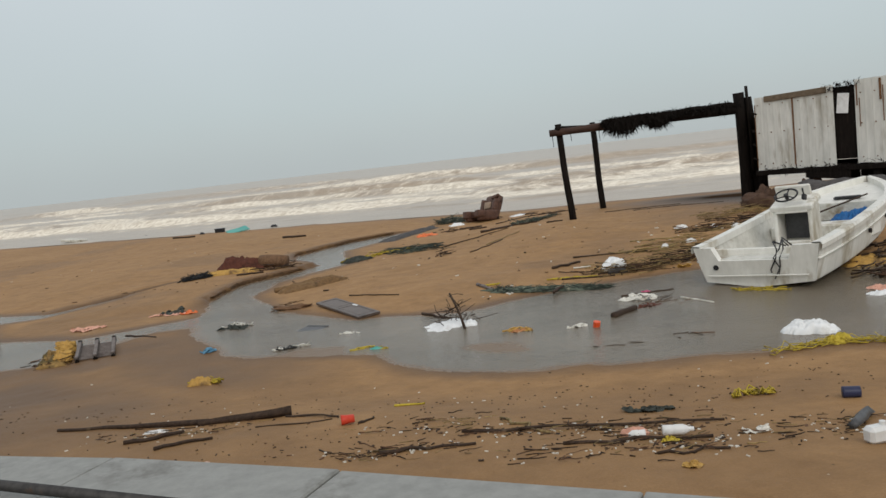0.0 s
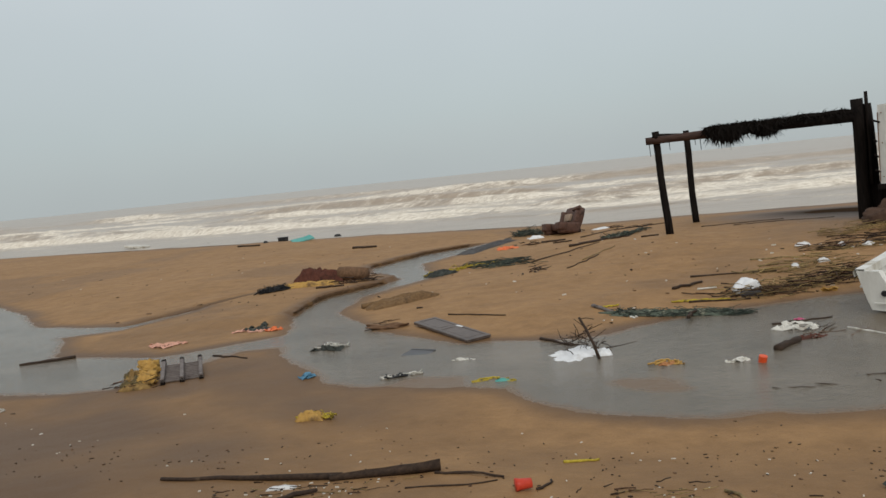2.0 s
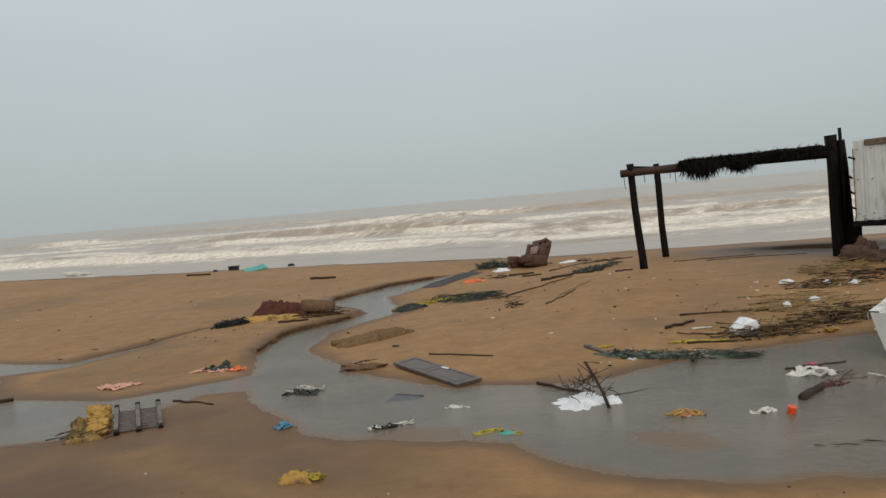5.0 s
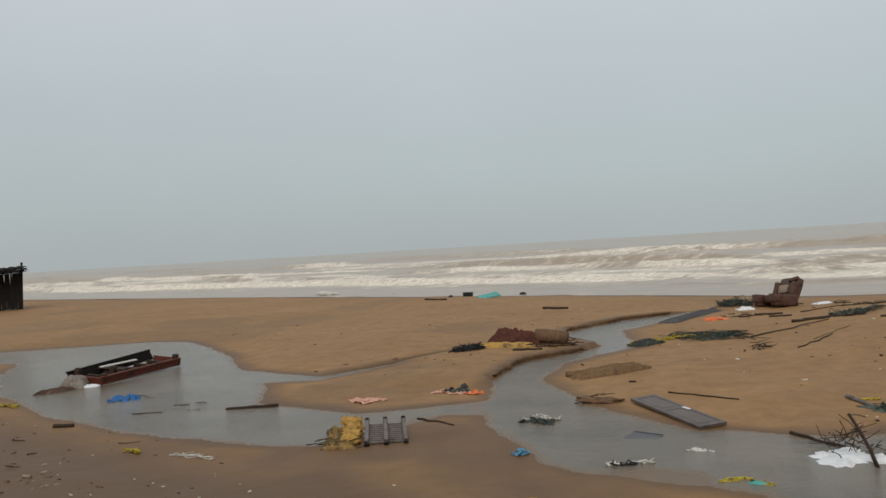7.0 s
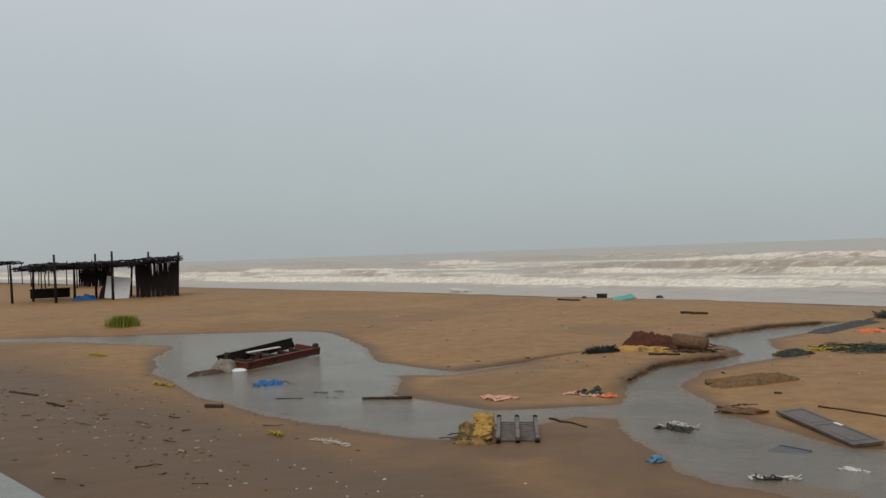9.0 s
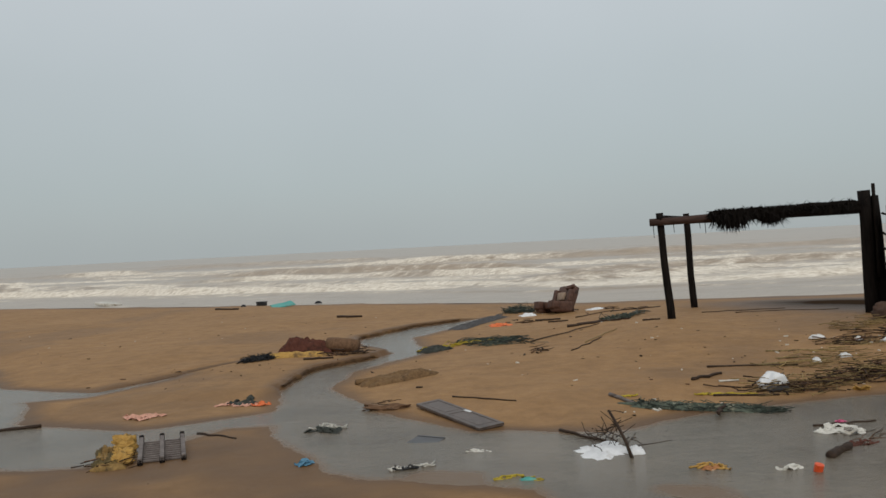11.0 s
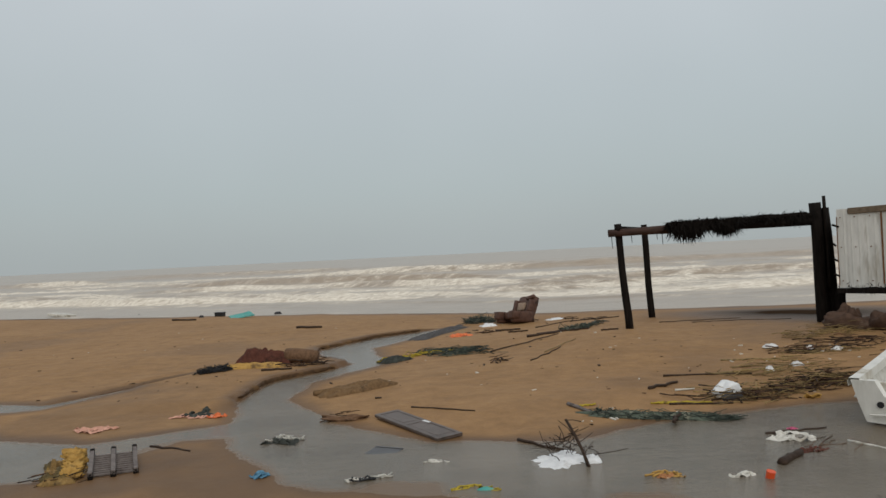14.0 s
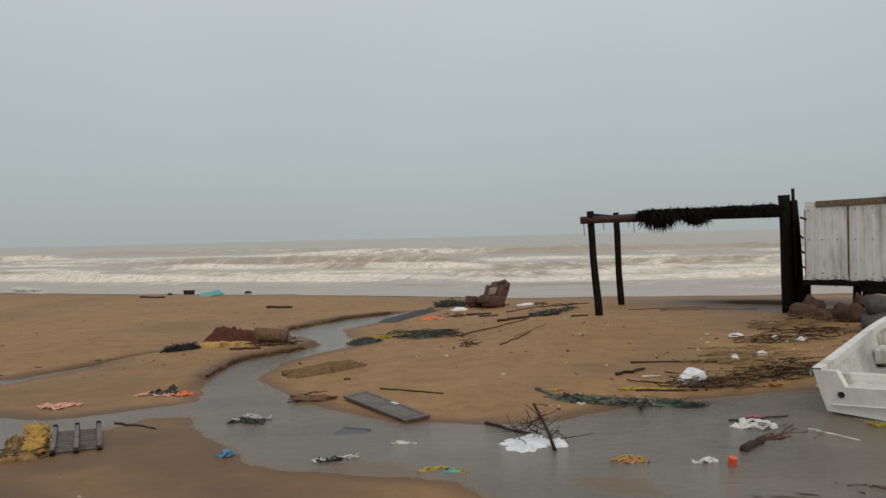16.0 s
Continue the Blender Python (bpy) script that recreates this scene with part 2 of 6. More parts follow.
MAGENTA = worn("pink_plastic_net", (0.46, 0.07, 0.16), (0.62, 0.12, 0.24), 11, 0.6, 0.3)
YELLOW = worn("yellow_sacking", (0.34, 0.19, 0.045), (0.54, 0.33, 0.09), 9, 0.7, 0.6, (0.15, 0.088, 0.035), 0.53)
YELLOW_ROPE = worn("yellow_rope", (0.30, 0.22, 0.02), (0.55, 0.42, 0.05), 40, 0.7, 0.6, (0.14, 0.10, 0.03), 0.56)
MAROON = worn("maroon_quilt", (0.060, 0.020, 0.013), (0.115, 0.040, 0.025), 8, 0.85, 0.5, (0.03, 0.014, 0.01), 0.58)
TAN_ROLL = worn("tan_wet_carpet", (0.105, 0.058, 0.032), (0.19, 0.11, 0.062), 14, 0.9, 0.6, (0.06, 0.035, 0.02), 0.57)
BLUE = worn("blue_tarp", (0.010, 0.075, 0.22), (0.022, 0.135, 0.35), 10, 0.5, 0.3, (0.02, 0.06, 0.16), 0.6)
TURQ = worn("turquoise_board", (0.06, 0.28, 0.25), (0.11, 0.40, 0.35), 9, 0.55, 0.2, (0.10, 0.17, 0.14), 0.58)
GREEN_NET = worn("dark_green_net", (0.030, 0.040, 0.032), (0.085, 0.105, 0.085), 24, 0.7, 0.6, (0.19, 0.19, 0.15), 0.56, piece=((0.5, 0.5, 0.5), (1.9, 1.8, 1.6)))
WHITE_CLOTH = worn("white_wet_cloth", (0.66, 0.67, 0.67), (0.80, 0.81, 0.81), 8, 0.6, 0.3, (0.50, 0.48, 0.44), 0.60)
DIRTY_WHITE = worn("dirty_white_paper", (0.46, 0.44, 0.38), (0.68, 0.66, 0.60), 9, 0.7, 0.3, (0.28, 0.24, 0.18), 0.57)
WHITE_PLASTIC = worn("white_plastic", (0.60, 0.60, 0.58), (0.70, 0.70, 0.69), 8, 0.35, 0.1, (0.55, 0.52, 0.46), 0.64)
RED_PLASTIC = worn("red_plastic", (0.46, 0.035, 0.02), (0.62, 0.07, 0.035), 9, 0.4, 0.15)
RED_CAP = worn("orange_red_plastic", (0.62, 0.07, 0.02), (0.76, 0.12, 0.035), 9, 0.4, 0.15)
NAVY = worn("navy_plastic", (0.015, 0.018, 0.045), (0.035, 0.04, 0.085), 9, 0.4, 0.15)
DOOR_WOOD = worn("grey_brown_painted_door", (0.080, 0.060, 0.049), (0.130, 0.100, 0.084), 9, 0.42, 0.2, (0.055, 0.042, 0.035), 0.58)
GREY_WOOD = worn("grey_weathered_slats", (0.115, 0.096, 0.086), (0.205, 0.175, 0.16), 12, 0.7, 0.4, (0.05, 0.035, 0.03), 0.58)
SLATE = worn("dark_grey_board", (0.055, 0.055, 0.058), (0.09, 0.09, 0.092), 9, 0.4, 0.2)
RED_WOOD = worn("red_brown_painted_wood", (0.070, 0.018, 0.011), (0.150, 0.042, 0.025), 10, 0.55, 0.35, (0.04, 0.02, 0.014), 0.57, (1, 0.2, 1))
DARK_RAG = worn("black_green_rag", (0.016, 0.018, 0.015), (0.05, 0.055, 0.045), 12, 0.75, 0.5, (0.20, 0.21, 0.16), 0.62)
RUBBLE = worn("brown_sodden_sacks", (0.048, 0.027, 0.018), (0.105, 0.062, 0.041), 6, 0.8, 0.6, (0.16, 0.12, 0.085), 0.58)
GRASS = worn("green_grass", (0.13, 0.15, 0.022), (0.27, 0.28, 0.05), 20, 0.8, 0.3)
STEEL = worn("dark_steel_pipe", (0.035, 0.033, 0.032), (0.075, 0.07, 0.066), 14, 0.55, 0.3, (0.09, 0.05, 0.03), 0.6, None, 0.4)
FADED = worn("faded_orange_packet", (0.28, 0.12, 0.045), (0.44, 0.20, 0.075), 14, 0.6, 0.3, (0.46, 0.40, 0.30), 0.58)
OLIVE = worn("olive_brown_sacking", (0.075, 0.055, 0.022), (0.16, 0.115, 0.045), 11, 0.8, 0.5, (0.30, 0.19, 0.05), 0.58)
PALE_SACK = worn("sodden_grey_sacking", (0.15, 0.125, 0.10), (0.27, 0.235, 0.195), 8, 0.8, 0.5, (0.10, 0.07, 0.05), 0.57)
TAN_SACK = worn("dull_ochre_sacking", (0.17, 0.10, 0.03), (0.33, 0.21, 0.075), 12, 0.75, 0.5, (0.07, 0.045, 0.02), 0.54)
# wet silt, darkened further for the shade below the bank's lip
SILT_SHADE = worn("wet_silt_and_shade", (0.055, 0.032, 0.017), (0.125, 0.073, 0.038), 7, 0.8, 0.9, (0.19, 0.11, 0.052), 0.54, spec=0.1)
MAT_TAN = worn("sodden_tan_matting", (0.115, 0.066, 0.030), (0.205, 0.125, 0.060), 14, 0.9, 0.6, (0.075, 0.044, 0.022), 0.57)
SHELL_TAN = worn("dull_tan_flakes", (0.26, 0.20, 0.14), (0.46, 0.38, 0.29), 20, 0.7, 0.3)
PALE_BLUE = worn("faded_blue_cloth", (0.05, 0.15, 0.24), (0.12, 0.27, 0.38), 10, 0.6, 0.3, (0.04, 0.10, 0.15), 0.57)
SHELL_PINK = worn("pale_pink_cloth", (0.46, 0.30, 0.24), (0.62, 0.44, 0.36), 10, 0.75, 0.4, (0.30, 0.20, 0.15), 0.58)
SHELL = worn("pale_shell_chips", (0.42, 0.38, 0.31), (0.70, 0.67, 0.60), 20, 0.6, 0.2)


# ---- mesh helpers ----
def hash2(ix, iy, seed):
    v = np.sin(ix * 127.1 + iy * 311.7 + seed * 74.7) * 43758.5453
    return v - np.floor(v)


def vnoise(x, y, seed=0.0):
    """Smooth value noise of 0..1, for numbers or arrays."""
    x, y = np.asarray(x, float), np.asarray(y, float)
    ix, iy = np.floor(x), np.floor(y)
    fx, fy = x - ix, y - iy
    fx, fy = fx * fx * (3 - 2 * fx), fy * fy * (3 - 2 * fy)
    a, b = hash2(ix, iy, seed), hash2(ix + 1, iy, seed)
    c, d = hash2(ix, iy + 1, seed), hash2(ix + 1, iy + 1, seed)
    return (a * (1 - fx) + b * fx) * (1 - fy) + (c * (1 - fx) + d * fx) * fy


def fbm(x, y, seed=0.0, octaves=4):
    total, amp, norm = 0.0, 1.0, 0.0
    for o in range(octaves):
        total = total + amp * vnoise(np.asarray(x) * 2 ** o, np.asarray(y) * 2 ** o, seed + 13 * o)
        norm += amp
        amp *= 0.5
    return total / norm


def smooth(v, a, b):
    t = np.clip((np.asarray(v, float) - a) / (b - a), 0, 1)
    return t * t * (3 - 2 * t)


_boxes = {}


def unit_box(sx, sy, sz, bevel):
    key = (round(sx, 4), round(sy, 4), round(sz, 4), bevel)
    if key not in _boxes:
        bm = bmesh.new()
        bmesh.ops.create_cube(bm, size=1.0)
        bmesh.ops.scale(bm, vec=(sx, sy, sz), verts=bm.verts)
        if bevel:
            bmesh.ops.bevel(bm, geom=bm.edges[:], offset=bevel, segments=1, affect="EDGES")
        bm.verts.index_update()
        _boxes[key] = ([v.co.copy() for v in bm.verts], [[v.index for v in f.verts] for f in bm.faces])
        bm.free()
    return _boxes[key]


class Build:
    """Gathers the verts and faces of one mesh."""

    def __init__(self):
        self.v, self.f = [], []

    def add(self, verts, faces, m=None):
        k = len(self.v)
        self.v += [tuple(m @ Vector(p)) if m else tuple(p) for p in verts]
        self.f += [[i + k for i in face] for face in faces]
        return self

    def box(self, centre, size, turn=(0, 0, 0), bevel=0.008):
        v, f = unit_box(*size, bevel)
        return self.add(v, f, pose(*centre, *turn))

    def tube(self, pts, r, r_end=None, sides=7, rough=0.0, seed=1):
        rnd = random.Random(seed)
        pts = [Vector(p) for p in pts]
        r_end = r if r_end is None else r_end
        verts, faces, n = [], [], len(pts)
        for i, p in enumerate(pts):
            along = (pts[min(i + 1, n - 1)] - pts[max(i - 1, 0)]).normalized()
            side = along.cross(Vector((0, 0, 1)) if abs(along.z) < 0.9 else Vector((1, 0, 0))).normalized()
            up = side.cross(along)
            rr = r + (r_end - r) * i / max(n - 1, 1)
            for s in range(sides):
                a = 2 * math.pi * s / sides
                q = rr * (1 + rough * rnd.uniform(-1, 1))
                verts.append(p + side * math.cos(a) * q + up * math.sin(a) * q)
        for i in range(n - 1):
            for s in range(sides):
                t = (s + 1) % sides
                faces.append([i * sides + s, i * sides + t, (i + 1) * sides + t, (i + 1) * sides + s])
        faces.append(list(range(sides))[::-1])
        faces.append([(n - 1) * sides + s for s in range(sides)])
        return self.add(verts, faces)

    def grid(self, rows):
        """A sheet from rows of points."""
        n, m = len(rows), len(rows[0])
        return self.add([p for row in rows for p in row],
                        [[i * m + j, i * m + j + 1, (i + 1) * m + j + 1, (i + 1) * m + j] for i in range(n - 1) for j in range(m - 1)])

    def ob(self, name, material, parent=None, at=None, flat=True, label=""):
        me = bpy.data.meshes.new(name)
        me.from_pydata(self.v, [], self.f)
        me.materials.append(material)
        if not flat:
            me.shade_smooth()
        ob = new(name, me)
        if parent:
            ob.parent = parent
        if at is not None:
            ob.matrix_basis = at if isinstance(at, Matrix) else Matrix.Translation(at)
        return tagged(ob, label)


def thing(name, at, label, category, group=""):
    e = new(name)
    e.empty_display_size = 0.2
    e.matrix_basis = at if isinstance(at, Matrix) else Matrix.Translation(at)
    return tagged(e, label, category, group)


# ---- the lie of the land ----
SHORE_X = np.array([-1500, -300, -130, -66.7, -31.4, -15.5, -7.7, 0.0, 3.5, 13, 40, 120, 1500.0])
SHORE_Y = np.array([700, 182, 104, 74.3, 58.3, 50.0, 46.6, 42.2, 39.8, 37.4, 36.0, 36, 60.0])
EDGE_X = np.array([-300, -60, -25, -10.1, -7.55, -3.6, -1.88, -0.22, 1.17, 6, 40, 300.0])
EDGE_Y = np.array([60, 26, 14.6, 8.68, 7.62, 6.68, 6.01, 5.27, 4.6, 2.3, -12, -90.0])
SEA_Z, WALK_Z = -0.22, 0.80

# water courses as runs of discs that taper into one another
UPPER = [(-0.6, 32.4, 0.25), (-2.7, 29.8, 0.8), (-4.05, 27.2, 0.85), (-3.75, 25.2, 0.72), (-3.1, 23.6, 0.52), (-3.9, 22.2, 0.42), (-4.65, 21.0, 0.45), (-4.9, 18.8, 0.5), (-4.5, 17.6, 0.55), (-4.2, 16.4, 0.95)]
POOL_EAST = [(-3.9, 15.6, 0.95), (-2.5, 13.6, 1.25), (-0.6, 12.95, 1.35), (0.9, 12.25, 2.1), (2.6, 12.6, 2.7), (4.8, 12.75, 3.05), (8.2, 13.0, 2.2)]
ARM = [(-4.3, 16.3, 0.7), (-5.7, 15.9, 0.40), (-7.1, 14.65, 1.08), (-8.5, 15.0, 1.2), (-10.1, 15.6, 1.35), (-12.0, 17.3, 2.1)]
POOL_WEST = [(-12.0, 17.3, 2.1), (-14.6, 19.8, 2.7), (-16.6, 22.2, 2.9), (-19.0, 25.0, 2.5), (-25, 24.2, 0.9), (-30, 23.0, 0.35), (-44, 19.5, 0.3)]
TIP = [(-12.2, 19.3, 1.6), (-10.6, 19.4, 0.6), (-9.4, 19.4, 0.28), (-8.9, 20.0, 0.20), (-8.4, 20.75, 0.14), (-8.2, 21.2, 0.05)]
GULLY = [(-9.1, 19.9, 0.06), (-8.3, 21.6, 0.06), (-7.2, 23.5, 0.05), (-5.9, 24.4, 0.02)]
CUTS = [(-1.6, 31.4), (-3.6, 30.0), (-4.9, 28.4), (-5.0, 26.6)], [(-3.5, 22.9), (-4.4, 22.2), (-5.2, 21.0), (-5.5, 18.9)]
BARS = [(0.22, 11.62, 0.14), (0.55, 11.42, 0.28), (0.72, 11.2, 0.12)], [(-2.35, 12.5, 0.17), (-1.85, 12.42, 0.18)], [(-5.6, 15.0, 0.35), (-5.0, 15.35, 0.12)]


def run_distance(x, y, run):
    """Signed distance to a run of tapering discs, under zero inside."""
    best = np.full(np.shape(x), 1e9)
    for (ax, ay, ar), (bx, by, br) in zip(run, run[1:]):
        dx, dy = bx - ax, by - ay
        t = np.clip(((x - ax) * dx + (y - ay) * dy) / (dx * dx + dy * dy), 0, 1)
        best = np.minimum(best, np.hypot(x - ax - t * dx, y - ay - t * dy) - (ar + t * (br - ar)))
    return best


def water_distance(x, y):
    wob = 0.34 * (fbm(x * 0.9, y * 0.9, 5) - 0.5) + 0.12 * (fbm(x * 3.1, y * 3.1, 9) - 0.5)
    return np.minimum.reduce([run_distance(x, y, r) for r in (UPPER, POOL_EAST, ARM, POOL_WEST, TIP)]) + wob


def depth_share(x, y):
    """How deep the water lies, 0 at the rim and on the drowned bars to 1."""
    d = smooth(-water_distance(x, y), -0.05, 0.42)
    for bar in BARS:
        d = d * smooth(run_distance(x, y, bar), -0.10, 0.35)
    return d


def water_level(x, y):
    return -0.05 * smooth(y, 19, 31) * smooth(np.abs(np.asarray(x, float) + 3), 9, 5)


def land(x, y):
    """Height of the sand, and how dark its wetness and painted shade make it."""
    x, y = np.asarray(x, float), np.asarray(y, float)
    inland = np.interp(x, SHORE_X, SHORE_Y) - y + 1.2 * (fbm(x * 0.12, x * 0 + 3.3, 21) - 0.5)
    from_edge = y - np.interp(x, EDGE_X, EDGE_Y)
    w = water_distance(x, y)
    body = 0.12 + 0.26 * smooth(from_edge, 4.5, 0.6) + 0.10 * (fbm(x * 0.16, y * 0.16, 2) - 0.5) * 2
    body = body + 0.16 * smooth(np.hypot(x - 6, y - 25), 8, 2) + 0.10 * smooth(x, -16, -30)
    body = body + 0.03 * (fbm(x * 1.3, y * 1.3, 8) - 0.5) + 0.022 * (fbm(x * 3.6, y * 3.6, 18) - 0.5)
    # the stream's outer bends have eaten low, steep banks
    mid = np.interp(y, [p[1] for p in UPPER[::-1]], [p[0] for p in UPPER[::-1]])
    outer = smooth(mid - x, 0.0, 0.25) * smooth(y, 17.6, 18.6) * smooth(y, 32.6, 31.4)
    near = np.minimum.reduce([run_distance(x, y, [(p, q, 0.0) for p, q in bank]) for bank in CUTS])
    cut = outer * smooth(near, 4.5, 1.0)
    reach = 2.4 + 4.0 * smooth(y, 18, 25) * smooth(np.abs(x + 3), 8, 4)
    rise = np.clip(w / reach, 0, 1)
    rise = 0.35 * rise + 0.65 * rise * rise * (3 - 2 * rise)
    level = water_level(x, y)
    z = level + np.where(w > 0, (body - level) * rise * (1 - 0.5 * cut) + cut * smooth(w, 0, 0.10) * 0.115, -0.14 * smooth(-w, 0, 0.7))
    for bar in BARS:
        z = np.where(w < 0, np.maximum(z, -0.012 - 0.25 * np.maximum(run_distance(x, y, bar), 0)), z)
    g = run_distance(x, y, GULLY)
    z = z - 0.03 * smooth(g, 0.2, 0.0)
    side = ((x + 9.1) * -4.5 + (y - 19.9) * 3.2) / 5.52
    along = ((x + 9.1) * 3.2 + (y - 19.9) * 4.5) / 5.52
    bow = side - 0.35 * np.sin(np.clip(along / 5.5, 0, 1) * 3.1416)
    scarp = smooth(along, -0.8, 0.3) * smooth(along, 6.2, 5.0)
    z = z + 0.05 * scarp * smooth(bow, -0.03, 0.08) * smooth(bow, 2.2, 0.3)
    beach = np.where(inland > 0, SEA_Z + (z - SEA_Z) * smooth(inland, -0.5, 9), SEA_Z + 0.09 * np.maximum(inland, -30))
    z = np.where(inland < 9, np.minimum(beach, np.where(inland > 0, 9.0, beach)), z)
    soak_and_shade = np.maximum(smooth(w, 0.55, 0.0), smooth(inland, 3.0, 0.2))
    # near left sand: damp, plus the lens's corner falloff put into its colour
    soak_and_shade = np.maximum(soak_and_shade, 1.15 * smooth(from_edge, 7.5, 3.0) * smooth(x, -1.0, -6.5))
    soak_and_shade = np.clip(soak_and_shade * (0.90 + 0.7 * (fbm(x * 0.8, y * 0.8, 31) - 0.5)) + 0.35 * smooth(fbm(x * 0.25, y * 0.25, 33), 0.56, 0.75), 0, 1)
    patchy = 0.8 + 0.5 * (fbm(x * 1.7, y * 1.7, 35) - 0.5)
    soak_and_shade = np.maximum(soak_and_shade, 0.42 * patchy * smooth(from_edge, 4.4, 2.6) * smooth(x, -3.0, 1.5))
    soak_and_shade = np.maximum(soak_and_shade, patchy * smooth(w, 2.6, 1.0) * smooth(y, 15.8, 14.6) * smooth(x, -9.0, -7.0) * smooth(x, -1.0, -3.0))
    # soft oval of shade below hut and pergola, painted as a dark tone
    soak_and_shade = np.maximum(soak_and_shade, 1.9 * (0.85 + 0.15 * patchy) * smooth(np.hypot((x - 10.8) / 5.4, (y - 30.0) / 6.5), 1.15, 0.15))
    soak_and_shade = np.maximum(soak_and_shade, 1.2 * patchy * smooth(from_edge, 3.6, 0.8) * smooth(x, -3.5, -7.0))
    soak_and_shade = np.maximum(soak_and_shade, 1.05 * patchy * smooth(np.hypot((x + 4.9) / 2.3, (y - 14.1) / 1.5), 1.0, 0.45))
    # scarp and cut banks: wet faces with their undercut shade toned in
    soak_and_shade = np.maximum(soak_and_shade, scarp * smooth(np.abs(bow - 0.02), 0.09, 0.04))
    soak_and_shade = np.maximum(soak_and_shade, np.minimum(1.6 * cut, 1) * smooth(near, 1.4, 0.9) * smooth(w, 0.15, 0.07))
    return z, soak_and_shade


def axis(fine_from, fine_to, step, far_from, far_to, grow=1.22):
    out = list(np.arange(fine_from, fine_to + step / 2, step))
    s, v = step, fine_to
    while v < far_to:
        s *= grow
        v += s
        out.append(min(v, far_to))
    s, v = step, fine_from
    while v > far_from:
        s *= grow
        v -= s
        out.insert(0, max(v, far_from))
    return np.array(out)


def sheet_mesh(name, X, Y, Z, material, values=None, key="", keep=None):
    n, m = X.shape
    me = bpy.data.meshes.new(name)
    idx = np.arange(n * m).reshape(n, m)
    quads = np.stack([idx[:-1, :-1], idx[:-1, 1:], idx[1:, 1:], idx[1:, :-1]], -1).reshape(-1, 4)
    pts = np.stack([X, Y, Z], -1).reshape(-1, 3)
    if keep is not None:
        quads = quads[keep.reshape(-1)[quads].any(axis=1)]
        used = np.unique(quads)
        back = np.full(n * m, -1)
        back[used] = np.arange(len(used))
        quads, pts = back[quads], pts[used]
        values = values.reshape(-1)[used] if values is not None else None
    me.from_pydata(pts.tolist(), [], quads.tolist())
    if values is not None:
        at = me.attributes.new(key, "FLOAT", "POINT")
        at.data.foreach_set("value", np.asarray(values, np.float32).reshape(-1))
    me.materials.append(material)
    me.shade_smooth()
    return new(name, me)


gx, gy = axis(-19, 9, 0.085, -4000, 4000), axis(4.5, 33, 0.085, -300, 4000)
GX, GY = np.meshgrid(gx, gy)
GZ, GW = land(GX, GY)
GD = water_distance(GX, GY)
GRID_X, GRID_Y, GRID_Z, GRID_D = gx.tolist(), gy.tolist(), GZ.tolist(), GD.tolist()
GRID_W = water_level(GX, GY).tolist()


def lookup(table, x, y):
    """Bilinear value of a table over the ground's own grid."""
    i = min(max(bisect(GRID_X, x) - 1, 0), len(GRID_X) - 2)
    j = min(max(bisect(GRID_Y, y) - 1, 0), len(GRID_Y) - 2)
    u = (x - GRID_X[i]) / (GRID_X[i + 1] - GRID_X[i])
    v = (y - GRID_Y[j]) / (GRID_Y[j + 1] - GRID_Y[j])
    low = table[j][i] * (1 - u) + table[j][i + 1] * u
    return low * (1 - v) + (table[j + 1][i] * (1 - u) + table[j + 1][i + 1] * u) * v


def ground(x, y):
    return lookup(GRID_Z, x, y)


def afloat(x, y):
    return lookup(GRID_D, x, y)


def top(x, y):
    """The height things rest on: sand, or the water's face where it is covered."""
    z = ground(x, y)
    return max(z, lookup(GRID_W, x, y) - 0.012) if afloat(x, y) < 0 else z


def bisect(row, v):
    lo, hi = 0, len(row)
    while lo < hi:
        mid = (lo + hi) // 2
        if v < row[mid]:
            hi = mid
        else:
            lo = mid + 1
    return lo


def sfbm(x, y, seed=0.0):
    """Quick smooth noise of about 0..1 for single points."""
    p = Vector((x, y, seed * 3.17))
    return 0.5 + 0.5 * (noise.noise(p) * 0.62 + noise.noise(p * 2.03) * 0.28 + noise.noise(p * 4.1) * 0.14)


tagged(sheet_mesh("ground", GX, GY, GZ, SAND, GW, "wet"), "rain-soaked brown beach sand with shallow washed-out channels", "ground", kind="structure")

